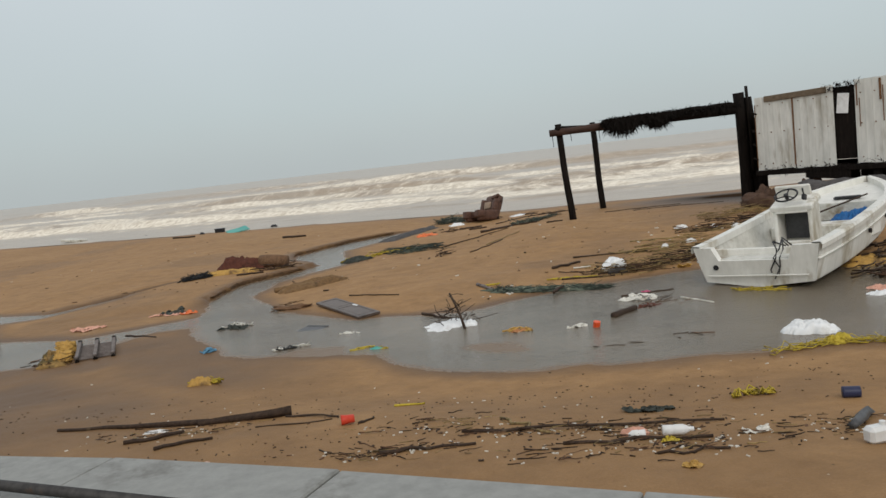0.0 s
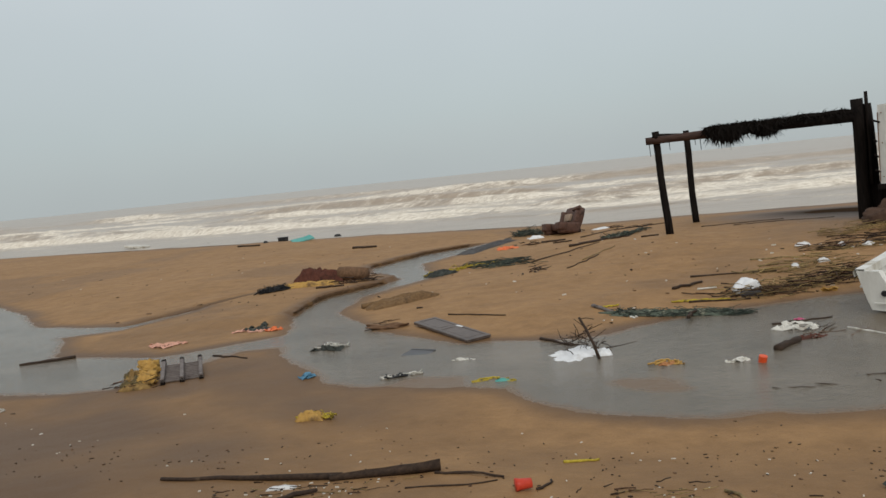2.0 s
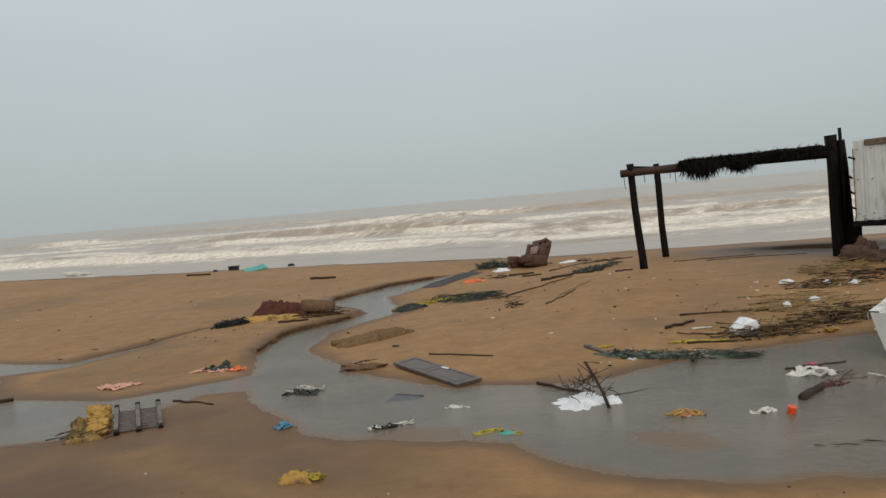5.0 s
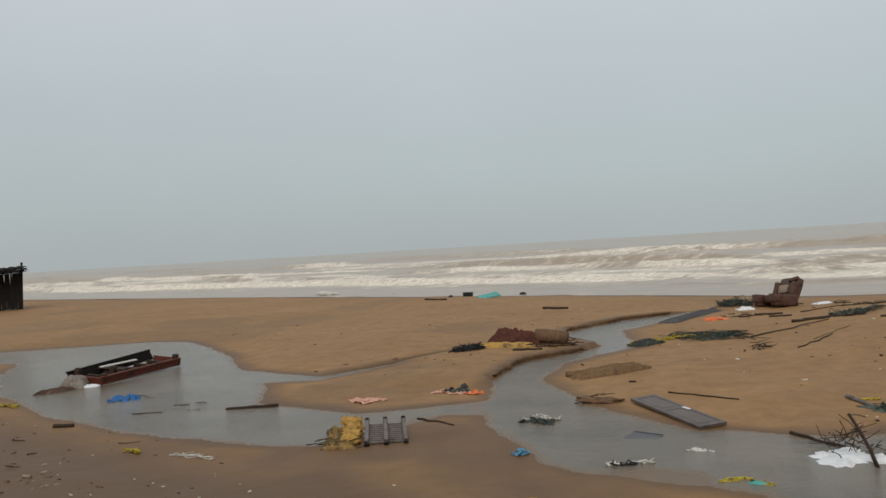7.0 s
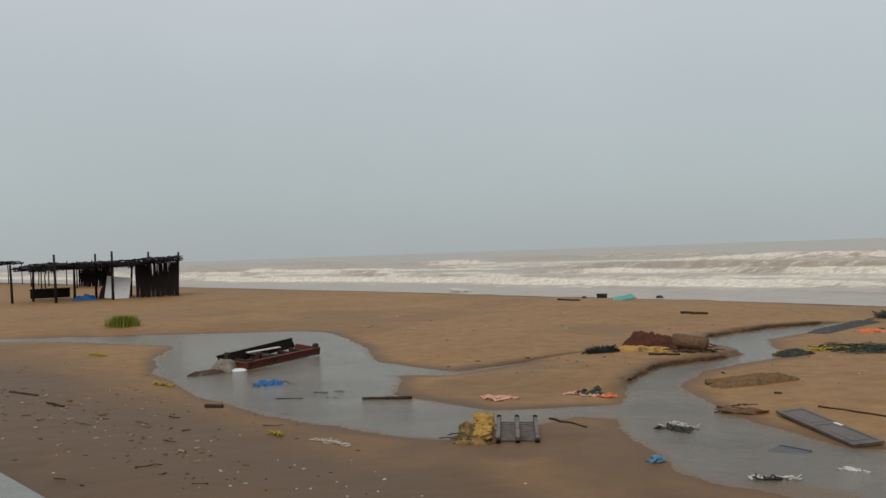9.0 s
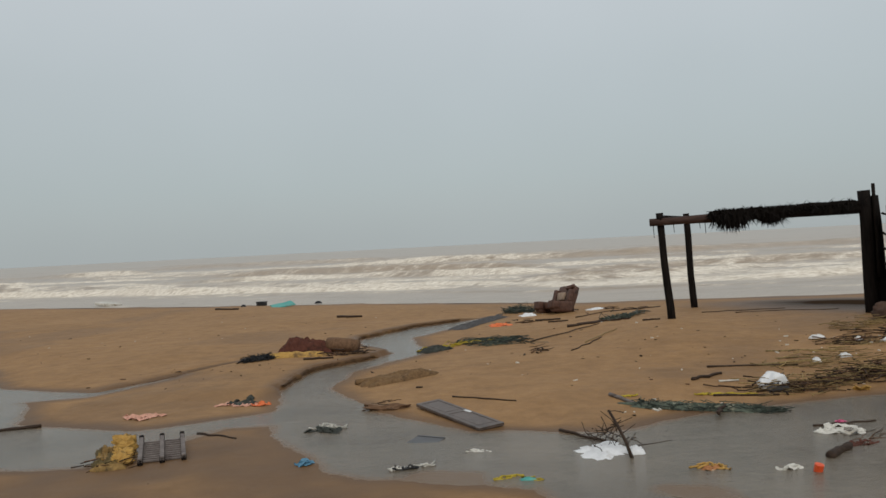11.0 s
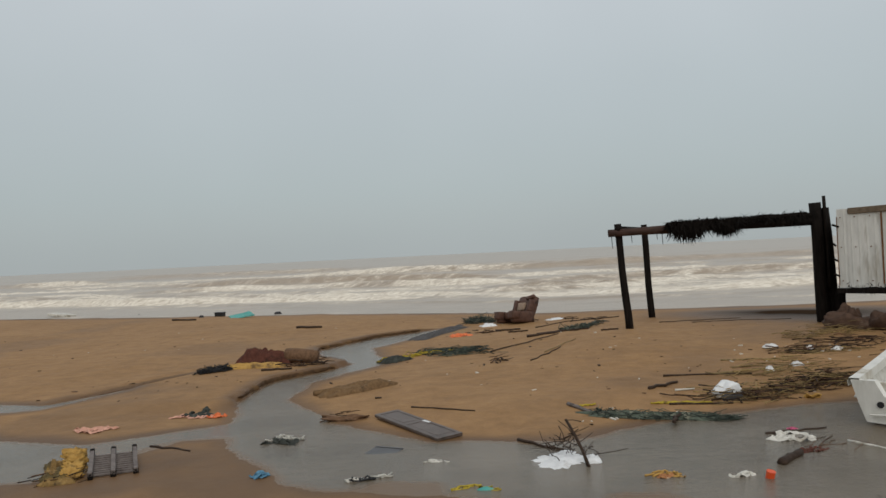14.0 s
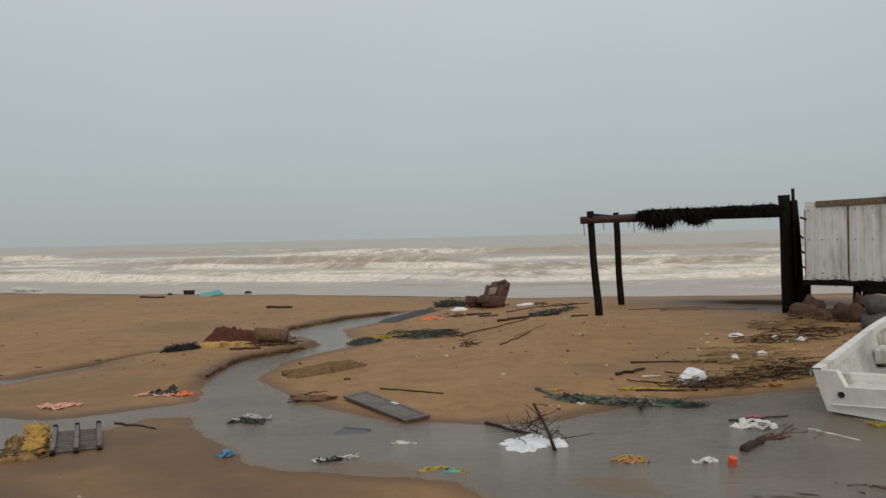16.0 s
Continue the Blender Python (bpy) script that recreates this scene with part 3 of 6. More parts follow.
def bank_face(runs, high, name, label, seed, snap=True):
    """A ragged low face where the water has undercut the sand; its dark colour holds wet silt and overhang shade."""
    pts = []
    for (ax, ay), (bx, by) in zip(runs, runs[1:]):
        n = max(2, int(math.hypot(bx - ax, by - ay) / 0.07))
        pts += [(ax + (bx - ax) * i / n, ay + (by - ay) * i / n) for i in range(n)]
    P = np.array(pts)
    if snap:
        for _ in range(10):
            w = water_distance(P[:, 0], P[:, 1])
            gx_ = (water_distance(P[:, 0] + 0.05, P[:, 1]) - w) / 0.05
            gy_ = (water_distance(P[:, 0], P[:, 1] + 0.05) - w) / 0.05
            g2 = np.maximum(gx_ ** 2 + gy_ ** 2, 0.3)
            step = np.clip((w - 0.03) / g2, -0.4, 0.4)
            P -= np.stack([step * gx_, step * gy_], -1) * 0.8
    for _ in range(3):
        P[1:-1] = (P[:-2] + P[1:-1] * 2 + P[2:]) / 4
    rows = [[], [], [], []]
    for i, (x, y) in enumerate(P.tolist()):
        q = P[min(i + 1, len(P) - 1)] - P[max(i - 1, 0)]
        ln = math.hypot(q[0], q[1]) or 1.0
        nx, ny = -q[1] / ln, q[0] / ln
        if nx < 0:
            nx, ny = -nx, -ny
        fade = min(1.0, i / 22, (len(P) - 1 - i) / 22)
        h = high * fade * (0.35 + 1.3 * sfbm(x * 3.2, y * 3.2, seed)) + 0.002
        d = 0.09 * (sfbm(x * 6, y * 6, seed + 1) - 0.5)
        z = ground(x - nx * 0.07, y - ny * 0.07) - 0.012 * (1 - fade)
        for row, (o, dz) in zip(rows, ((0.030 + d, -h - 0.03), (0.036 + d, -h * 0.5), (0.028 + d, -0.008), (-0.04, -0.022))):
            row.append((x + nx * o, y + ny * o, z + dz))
    ob = Build().grid(rows).ob(name, SILT_SHADE, None, flat=False)
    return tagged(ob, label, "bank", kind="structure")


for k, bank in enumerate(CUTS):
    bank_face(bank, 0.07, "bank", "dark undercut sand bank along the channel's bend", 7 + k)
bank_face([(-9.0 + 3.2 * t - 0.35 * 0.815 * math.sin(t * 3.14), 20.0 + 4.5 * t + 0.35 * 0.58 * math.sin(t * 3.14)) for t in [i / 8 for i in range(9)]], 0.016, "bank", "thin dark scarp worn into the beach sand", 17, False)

px, py = axis(-20, 12, 0.1, -50, 13), axis(8.5, 33.5, 0.1, 8, 34)
PX, PY = np.meshgrid(px, py)
PD = water_distance(PX, PY)
tagged(sheet_mesh("water", PX, PY, water_level(PX, PY), POOL, depth_share(PX, PY), "deep", keep=PD < 0.6), "shallow grey-brown storm water standing in pools on sand", "water", kind="structure")

# the sea: rows of breakers that lie along the shore
sx = axis(-75, 32, 0.32, -4000, 4000, 1.12)
off = [0.0]
while off[-1] < 4200:
    off.append(off[-1] + 0.28 + off[-1] * 0.006 + max(0.0, off[-1] - 190) * 0.1)
SX, SD = np.meshgrid(sx, np.array(off) - 0.6)
# each breaker: distance out, height, width, foam on its face, share of its length that breaks, length of its crests
BREAKERS = [(4.5, 0.06, 0.8, 0.34, 0.6, 9), (8.5, 0.10, 0.9, 0.36, 0.6, 8), (13.5, 0.42, 1.7, 0.60, 1.1, 14), (17, 0.26, 1.5, 0.46, 0.9, 8), (21, 0.24, 1.6, 0.40, 0.7, 9),
            (27, 0.30, 1.8, 0.40, 0.5, 11), (36, 0.45, 2.2, 0.44, 0.45, 14), (52, 0.68, 3.0, 0.60, 0.45, 24), (66, 0.48, 3.4, 0.40, 0.25, 26),
            (92, 0.85, 5.0, 0.52, 0.10, 40), (135, 0.75, 8.0, 0.36, 0.02, 60), (190, 0.5, 12.0, 0.2, 0.02, 80)]
SZ, FO = np.zeros_like(SX), np.zeros_like(SX)
for k, (d0, amp, width, white, share, crest_length) in enumerate(BREAKERS):
    crest = d0 + (1.8 + d0 * 0.09) * (fbm(SX * (0.8 / crest_length), SX * 0 + k * 7.1, 40 + k) - 0.5) * 2
    power = smooth(fbm(SX / crest_length, SX * 0 + k * 3.7, 60 + k, 3), 0.32, 0.66)
    u = (SD - crest + 0.5 * (fbm(SX * 0.7, SD * 0.3 + k, 150 + k, 3) - 0.5)) / width
    ridge = np.where(u < 0, np.exp(-(u / 0.30) ** 2), np.exp(-(u / 1.25) ** 2))
    SZ += amp * (0.25 + 0.95 * power) * ridge
    level = 0.5 + 0.30 * (0.5 - share)
    broken = smooth(fbm(SX * (1.3 / crest_length), SX * 0 + k * 5.3, 80 + k, 3), level - 0.10, level + 0.08)
    SZ += amp * ridge * (0.10 + 0.42 * broken) * (fbm(SX * 0.45, SD * 1.3 + k * 9.0, 130 + k) - 0.5)
    lumps = 0.50 + 1.0 * fbm(SX * 0.28, SD * 0.8 + k * 3.0, 170 + k)
    FO += broken * white * lumps * np.where(u < -0.1, np.exp(-((u + 0.1) / 0.50) ** 2), np.exp(-((u + 0.1) / 0.34) ** 2))
    FO += broken * white * 0.36 * np.where(u < 0, np.exp(-(u / 1.6) ** 2), np.exp(-(u / 2.8) ** 2))
SZ += 0.14 * (fbm(SX * 0.5, SD * 0.9, 91) - 0.5) * smooth(SD, 6, 16) + 0.40 * (fbm(SX * 0.06, SD * 0.12, 92) - 0.5) * smooth(SD, 20, 60)
SZ *= 1.1 * smooth(SD, 2.0, 9.0) * smooth(SD, 420, 200)
FO += 0.24 * smooth(SD, 10, 14) * smooth(SD, 62, 34) + 0.05 - 0.16 * smooth(SD, 8.0, 4.0) - 0.30 * smooth(SD, 75, 150)
FO += 0.16 * (fbm(SX * 0.13, SD * 0.3, 95) - 0.5) * 2 * smooth(SD, 90, 60)
FO += 0.35 * np.exp(-((SD - 0.25) / 0.35) ** 2)
SY = np.interp(SX, SHORE_X, SHORE_Y) + SD
tagged(sheet_mesh("sea", SX, SY, SEA_Z + 0.01 + SZ, SEA, FO, "foam"), "rough silt-brown sea with rows of white breakers", "sea", kind="structure")

# ---- promenade ----
promenade = tagged(new("pavement"), "pale concrete promenade edge above the beach", "pavement", kind="structure")
stations = np.arange(-30.0, 12.0, 1.62)


def edge_at(x):
    y = float(np.interp(x, EDGE_X, EDGE_Y))
    slope = (float(np.interp(x + 0.6, EDGE_X, EDGE_Y)) - float(np.interp(x - 0.6, EDGE_X, EDGE_Y))) / 1.2
    n = Vector((slope, -1.0, 0)).normalized()
    return Vector((x, y, 0)), n


for i, (xa, xb) in enumerate(zip(stations, stations[1:])):
    (a, na), (b, nb) = edge_at(float(xa)), edge_at(float(xb))
    along = (b - a).normalized() * 0.006
    for j, (d0, d1) in enumerate(((0.0, 2.05), (2.062, 4.2))):
        p = [a + na * d0 + along, b + nb * d0 - along, b + nb * d1 - along, a + na * d1 + along]
        lift = 0.004 * ((i * 7 + j * 3) % 3 - 1)
        c = [q * 1.0 for q in p]
        mid = sum(c, Vector()) / 4
        inner = [q + (mid - q).normalized() * 0.014 for q in c]
        v = [(*q.xy, -0.6) for q in c] + [(*q.xy, WALK_Z - 0.012 + lift) for q in c] + [(*q.xy, WALK_Z + lift) for q in inner]
        f = [[0, 3, 2, 1]] + [[k, (k + 1) % 4, 4 + (k + 1) % 4, 4 + k] for k in range(4)] + [[4 + k, 4 + (k + 1) % 4, 8 + (k + 1) % 4, 8 + k] for k in range(4)] + [[8, 9, 10, 11]]
        f = [face[::-1] for face in f]
        Build().add(v, f).ob("slab", CONCRETE, promenade)
road = Build()
rx = [-300, -60] + [float(s) for s in stations] + [40, 300]
rows = []
for d in (4.21, 300):
    row = []
    for x in rx:
        e, n = edge_at(x)
        row.append((e.x + (n.x * d if d < 5 else 0), e.y + n.y * d, WALK_Z - 0.02))
    rows.append(row)
road.grid(rows[::-1]).ob("road", PAVING)
tagged(bpy.data.objects["road"], "plain grey paved strip behind the promenade edge", "road", kind="structure")



# ---- kinds of things ----
def line(a, b, n=6, wobble=0.0, seed=1, lift=0.0, rest=True):
    """Points from a to b on the ground, wandering a little."""
    rnd = random.Random(seed)
    out = []
    dx, dy = b[0] - a[0], b[1] - a[1]
    ln = math.hypot(dx, dy) or 1.0
    for i in range(n):
        t = i / (n - 1)
        w = wobble * rnd.uniform(-1, 1) * math.sin(math.pi * t)
        x, y = a[0] + dx * t - dy / ln * w, a[1] + dy * t + dx / ln * w
        out.append([x, y, (top(x, y) if rest else 0.0) + lift + abs(w) * 0.3])
    return out


def stick(a, b, r, material, label, name="driftwood_stick", category="driftwood", r_end=None, wobble=0.06, seed=1, lift=0.0, group="", sides=7):
    """A branch or pole lying from a to b; straight in height, laid on the higher ground at its ends."""
    pts = line(a, b, 7, wobble, seed, rest=False)
    za, zb = top(*a) + r * 0.75 + lift, top(*b) + (r_end or r) * 0.75 + lift
    for i, p in enumerate(pts):
        p[2] = max(za + (zb - za) * i / 6, top(p[0], p[1]) + r * 0.5)
    o = Vector(pts[0])
    ob = Build().tube([Vector(p) - o for p in pts], r, r_end if r_end is not None else r * 0.7, sides, 0.18, seed).ob(name, material, None, o, flat=False)
    return tagged(ob, label, category, group)


def crumple(name, x, y, a, b, turn, h, material, label, category, seed=1, n=20, edge=0.25, folds=3.0, lift=0.0, group="", parent=None, base=None):
    """A soft thing thrown down: a ragged sheet with folds, closed below."""
    ca, sa = math.cos(radians(turn)), math.sin(radians(turn))
    z0 = top(x, y) if base is None else base
    n = int(n * 1.5)
    upper, lower = [], []
    for i in range(n + 1):
        ru, rl = [], []
        for j in range(n + 1):
            u, v = 2 * i / n - 1, 2 * j / n - 1
            k = max(abs(u), abs(v))
            ang = math.atan2(v, u)
            # square to rounded-square, with a ragged rim
            q = 1 / max(abs(math.cos(ang)), abs(math.sin(ang)))
            ca2, sa2 = math.cos(ang), math.sin(ang)
            rag = 1 + edge * ((sfbm(ca2 * 1.6 + 5, sa2 * 1.6 + 5, seed) - 0.5) * 2.6 + (sfbm(ca2 * 4.5 + 3, sa2 * 4.5 + 3, seed + 1) - 0.5) * 1.8)
            px, py = u * rag * (0.8 + 0.2 / q * 1.2) * a / 2, v * rag * (0.8 + 0.2 / q * 1.2) * b / 2
            wx, wy = x + px * ca - py * sa, y + px * sa + py * ca
            g = (top(wx, wy) if base is None else base) - z0
            f = sfbm(u * folds * 0.7 + seed, v * folds * 0.6 + seed * 1.7, seed + 3)
            warp = 0.6 * noise.noise(Vector((u * 2, v * 2, seed + 0.5)))
            r1 = 1 - abs(noise.noise(Vector((u * folds * 1.2 + warp + seed, v * folds * 0.9, seed + 9.3)))) * 2.2
            r2 = 1 - abs(noise.noise(Vector((u * folds * 2.6 - warp, v * folds * 2.9 + seed, seed + 4.1)))) * 2.2
            z = g + h * (0.55 * f + 0.32 * max(r1, 0) + (0.20 if h < 0.18 else 0.07) * max(r2, 0)) * max(0.0, 1 - k ** 4) + 0.006
            ru.append((wx - x, wy - y, max(z, g + 0.004) + lift))
            rl.append((wx - x, wy - y, g - 0.03 + lift))
        upper.append(ru)
        lower.append(rl)
    bd = Build().grid(upper)
    m = n + 1
    bd.grid([row[::-1] for row in lower])
    rim = [(0, j) for j in range(n)] + [(i, n) for i in range(n)] + [(n, n - j) for j in range(n)] + [(n - i, 0) for i in range(n)]
    s = m * m
    for (i, j), (k, l) in zip(rim, rim[1:] + rim[:1]):
        bd.f.append([i * m + j, k * m + l, s + k * m + (n - l), s + i * m + (n - j)][::-1])
    ob = bd.ob(name, material, parent, (x, y, z0) if parent is None else (x, y, z0), flat=False)
    return tagged(ob, label, category if parent is None else "", group)


def lump(name, x, y, a, b, turn, h, material, label, category, seed=1, group="", lift=0.0, tilt=0.0, sag=0.12, crease=0.10):
    """A filled sack or cushion: a slumped, rounded block with soft creases."""
    v, f, nu, nv = [], [], 34, 18
    for j in range(nv + 1):
        ph = -math.pi / 2 + math.pi * j / nv
        for i in range(nu):
            th = 2 * math.pi * i / nu
            c, sn = math.cos(th), math.sin(th)
            k = (abs(c) ** 3.2 + abs(sn) ** 3.2) ** (-1 / 3.2)
            q = Vector((c * k * abs(math.cos(ph)) ** 0.55, sn * k * abs(math.cos(ph)) ** 0.55, math.copysign(abs(math.sin(ph)) ** 0.8, ph)))
            w = 1 + sag * noise.noise(q * 1.7 + Vector((seed, 0, 0))) + crease * (0.5 - abs(noise.noise(q * 3.4 + Vector((0, seed, 0))) * 2) - 0.6 * abs(noise.noise(q * 7.3 + Vector((seed, seed, 0)))))
            v.append((q.x * a / 2 * w, q.y * b / 2 * w, (q.z + 0.86) * h / 2 * w + 0.25 * h * noise.noise(Vector((q.x * 1.3, q.y * 1.3, seed + 0.3))) * (q.z + 1)))
    for j in range(nv):
        for i in range(nu):
            k = (i + 1) % nu
            f.append([j * nu + i, j * nu + k, (j + 1) * nu + k, (j + 1) * nu + i])
    ob = Build().add(v, f).ob(name, material, None, pose(x, y, top(x, y) + lift - 0.02, 0, tilt, turn), flat=False)
    return tagged(ob, label, category, group)


def tangle(name, pts, spread, strands, r, material, label, category, seed=1, high=0.08, kind="", parent=None):
    """A snarl of cord or net strands along a line on the ground."""
    rnd = random.Random(seed)
    bd = Build()
    o = Vector((*pts[0], top(*pts[0])))
    for _ in range(strands):
        t0 = rnd.random() * (len(pts) - 1)
        ln = rnd.uniform(0.35, 1.3)
        out, side = [], rnd.gauss(0, spread * 0.5)
        for i in range(7):
            t = min(max(t0 + ln * (i / 6 - 0.5), 0), len(pts) - 1.001)
            k = int(t)
            x = pts[k][0] + (pts[k + 1][0] - pts[k][0]) * (t - k) + rnd.gauss(0, spread * 0.35)
            y = pts[k][1] + (pts[k + 1][1] - pts[k][1]) * (t - k) + side + rnd.gauss(0, spread * 0.35)
            out.append(Vector((x, y, top(x, y) + r * 0.6 + abs(rnd.gauss(0, high * 0.5)))) - o)
        bd.tube(out, r, r * 0.8, 5)
    ob = bd.ob(name, material, parent, o - parent.location if parent else o, flat=False)
    return tagged(ob, label, category, "", kind)


def shreds(name, x, y, spread, count, width, length, material, label, category, seed=1, high=0.05, flat=0.5):
    """Torn cloth: twisted ribbons lying over one another."""
    rnd = random.Random(seed)
    bd = Build()
    o = Vector((x, y, top(x, y)))
    n, a, cx, cy = count * 7, rnd.uniform(0, 6.28), x, y
    aim = (x, y)
    v, f = [], []
    for i in range(n):
        if i % 7 == 0:
            aim = (x + rnd.gauss(0, spread * 0.5), y + rnd.gauss(0, spread * 0.5 * flat))
        want = math.atan2(aim[1] - cy, aim[0] - cx)
        a += 0.6 * math.atan2(math.sin(want - a), math.cos(want - a)) + rnd.gauss(0, 0.5)
        cx, cy = cx + math.cos(a) * length / 8, cy + math.sin(a) * length / 8
        w = width * rnd.uniform(0.45, 1.25)
        g = top(cx, cy)
        z = g + 0.008 + abs(rnd.gauss(0, high * 0.27))
        nx, ny = -math.sin(a) * w / 2, math.cos(a) * w / 2
        tip = rnd.uniform(-0.14, 0.14) * w
        v += [Vector((cx + nx, cy + ny, max(z - 0.12 * w + tip, g + 0.002))) - o, Vector((cx, cy, z + 0.09 * w)) - o,
              Vector((cx - nx, cy - ny, max(z - 0.12 * w - tip, g + 0.002))) - o, Vector((cx, cy, max(z - 0.02, g - 0.01))) - o]
    for i in range(n - 1):
        for s in range(4):
            q = (s + 1) % 4
            f.append([i * 4 + s, i * 4 + q, i * 4 + 4 + q, i * 4 + 4 + s])
    f += [[0, 1, 2, 3], [n * 4 - 1, n * 4 - 2, n * 4 - 3, n * 4 - 4]]
    bd.add(v, f)
    return tagged(bd.ob(name, material, None, o), label, category)


def litter(name, spots, count, size, material, label, category, seed, long=3.0):
    """Uncountable small bits strewn over spots (x, y, half-width, half-depth)."""
    rnd = random.Random(seed)
    bd = Build()
    for _ in range(count):
        sx_, sy_, rw, rd = rnd.choice(spots)
        x, y = sx_ + rnd.gauss(0, rw * 0.5), sy_ + rnd.gauss(0, rd * 0.5)
        if afloat(x, y) < 0.08:
            continue
        s = size * rnd.uniform(0.4, 1.5)
        sz = (s * rnd.uniform(1, long), s * rnd.uniform(0.4, 1), s * rnd.uniform(0.2, 0.6))
        bd.box((x, y, ground(x, y) + sz[2] * 0.3), (round(sz[0], 2), round(sz[1], 2), round(max(sz[2], 0.01), 2)), (rnd.uniform(-12, 12), rnd.uniform(-12, 12), rnd.uniform(0, 180)), 0)
    return tagged(bd.ob(name, material), label, category, kind="stuff")


def sticks_pile(name, spots, count, length, r, material, label, seed, heading=None, high=0.12):
    rnd = random.Random(seed)
    bd = Build()
    for _ in range(count):
        x0, y0, rw, rd = rnd.choice(spots)
        x, y = x0 + rnd.gauss(0, rw * 0.5), y0 + rnd.gauss(0, rd * 0.5)
        a = radians(heading + rnd.gauss(0, 30)) if heading is not None else rnd.uniform(0, math.pi)
        ln, rr, z = length * rnd.uniform(0.35, 1.2), r * rnd.uniform(0.5, 1.3), abs(rnd.gauss(0, high * 0.5))
        p = []
        for t in (-0.5, -0.15, 0.2, 0.5):
            qx, qy = x + math.cos(a) * ln * t + rnd.gauss(0, min(0.02, ln * 0.03)), y + math.sin(a) * ln * t + rnd.gauss(0, min(0.02, ln * 0.03))
            p.append((qx, qy, top(qx, qy) + rr * 0.5 + z + rnd.gauss(0, min(0.012, ln * 0.02))))
        bd.tube(p, rr, rr * 0.6, 5, 0.15, rnd.randint(0, 9999))
    return tagged(bd.ob(name, material, flat=False), label, "debris", kind="stuff")


# ---- fishing boat, stranded ----
def boat():
    heading = 46.5
    root = thing("fishing_boat", pose(4.87, 13.57, -0.03, -2.0, -1.0, heading), "stranded chalky white open fibreglass fishing boat, stern in a puddle", "boat")
    L, N = 5.9, 26

    def half(s):
        return 1.0 + 0.03 * math.sin(min(s, 0.6) / 0.6 * math.pi) - 0.95 * max(0.0, (s - 0.52) / 0.48) ** 2.5

    def sheer(s):
        return 0.70 + 0.42 * s ** 1.5

    def outer(s, k):
        """Hull outline from the port gunwale (k = -1) over the keel to starboard (1)."""
        b, zs = float(half(s)), sheer(s)
        zc, zk = 0.11 + 0.46 * s ** 2.2, 0.02 + 0.50 * max(0.0, s - 0.45) ** 2
        a = abs(k)
        sg = -1 if k > 0 else 1
        if a > 0.5:
            t = (a - 0.5) / 0.5
            return (s * L + 0.22 * t * s ** 2 - 0.10 * t * (1 - s) ** 6, sg * b * (0.86 + 0.14 * t ** 0.8), zc + (zs - zc) * t)
        t = a / 0.5
        return (s * L, sg * b * 0.86 * t, zk + (zc - zk) * t)

    ks = [-1, -0.92, -0.72, -0.52, -0.5, -0.25, 0, 0.25, 0.5, 0.52, 0.72, 0.92, 1]
    rows = [[outer(i / N, k) for k in ks] for i in range(N + 1)]
    Build().grid(rows).ob("hull", GELCOAT, root, flat=False)

    def inner(s, k):
        x, y, z = outer(s, k)
        return (x, y * (1 - 0.10 / max(float(half(s)), 0.2) * 0.8), max(z, 0.27 + 0.3 * max(0, s - 0.55)))

    Build().grid([[inner(i / N, k) for k in ks[::-1]] for i in range(1, N)]).ob("liner", BOAT_IN, root, flat=False)
    # gunwale caps with a rounded outer lip
    for sg, side in ((-1, "port"), (1, "starboard")):
        strip = []
        for i in range(N + 1):
            s = i / N
            x, y, z = outer(s, sg)
            b = max(float(half(s)), 0.05)
            out = 1 if y > 0 else -1
            w = min(0.11, b * 0.9)
            strip.append([(x, y + out * 0.035, z - 0.09), (x, y + out * 0.045, z - 0.02), (x, y + out * 0.02, z + 0.025), (x, y - out * w, z + 0.02), (x, y - out * w, z - 0.10)])
        if sg > 0:
            strip = [row[::-1] for row in strip]
        Build().grid(strip).ob("gunwale", GELCOAT, root)
        rail = [(*outer(i / N, sg * 0.80)[:2], outer(i / N, sg * 0.80)[2]) for i in range(N)]
        Build().tube([Vector((x, y + (0.012 if y > 0 else -0.012), z)) for x, y, z in rail], 0.022, 0.018, 6).ob("rub_rail", GELCOAT, root, flat=False)
    # transom: one moulded plate with a lowered middle for the motor
    rim = [outer(0.0, k) for k in ks] + [(-0.10, -0.60, 0.69), (-0.07, -0.52, 0.47), (-0.07, 0.60, 0.47), (-0.10, 0.70, 0.69)]
    m = len(rim)
    plate = [(x - 0.012, y, z) for x, y, z in rim] + [(x + 0.10, y * 0.97, z) for x, y, z in rim]
    Build().add(plate, [list(range(m)), list(range(m, 2 * m))[::-1]] + [[k, m + k, m + (k + 1) % m, (k + 1) % m] for k in range(m)]).ob("transom", GELCOAT, root)
    Build().box((-0.075, 0, 0.22), (0.02, 1.60, 0.025), (0, -9, 0), 0.006).ob("transom_ledge", GELCOAT, root)
    Build().box((0.24, 0, 0.46), (0.50, 1.76, 0.05), (0, 0, 0), 0.012).ob("motor_well", BOAT_IN, root)
    Build().box((0.42, 0, 0.42), (0.06, 1.76, 0.34), (0, 0, 0), 0.012).ob("well_bulkhead", GELCOAT, root)
    Build().tube([(-0.03, 0.66, 0.36), (-0.075, 0.66, 0.36)], 0.045, 0.045, 12).ob("drain_fitting", BLACK, root)
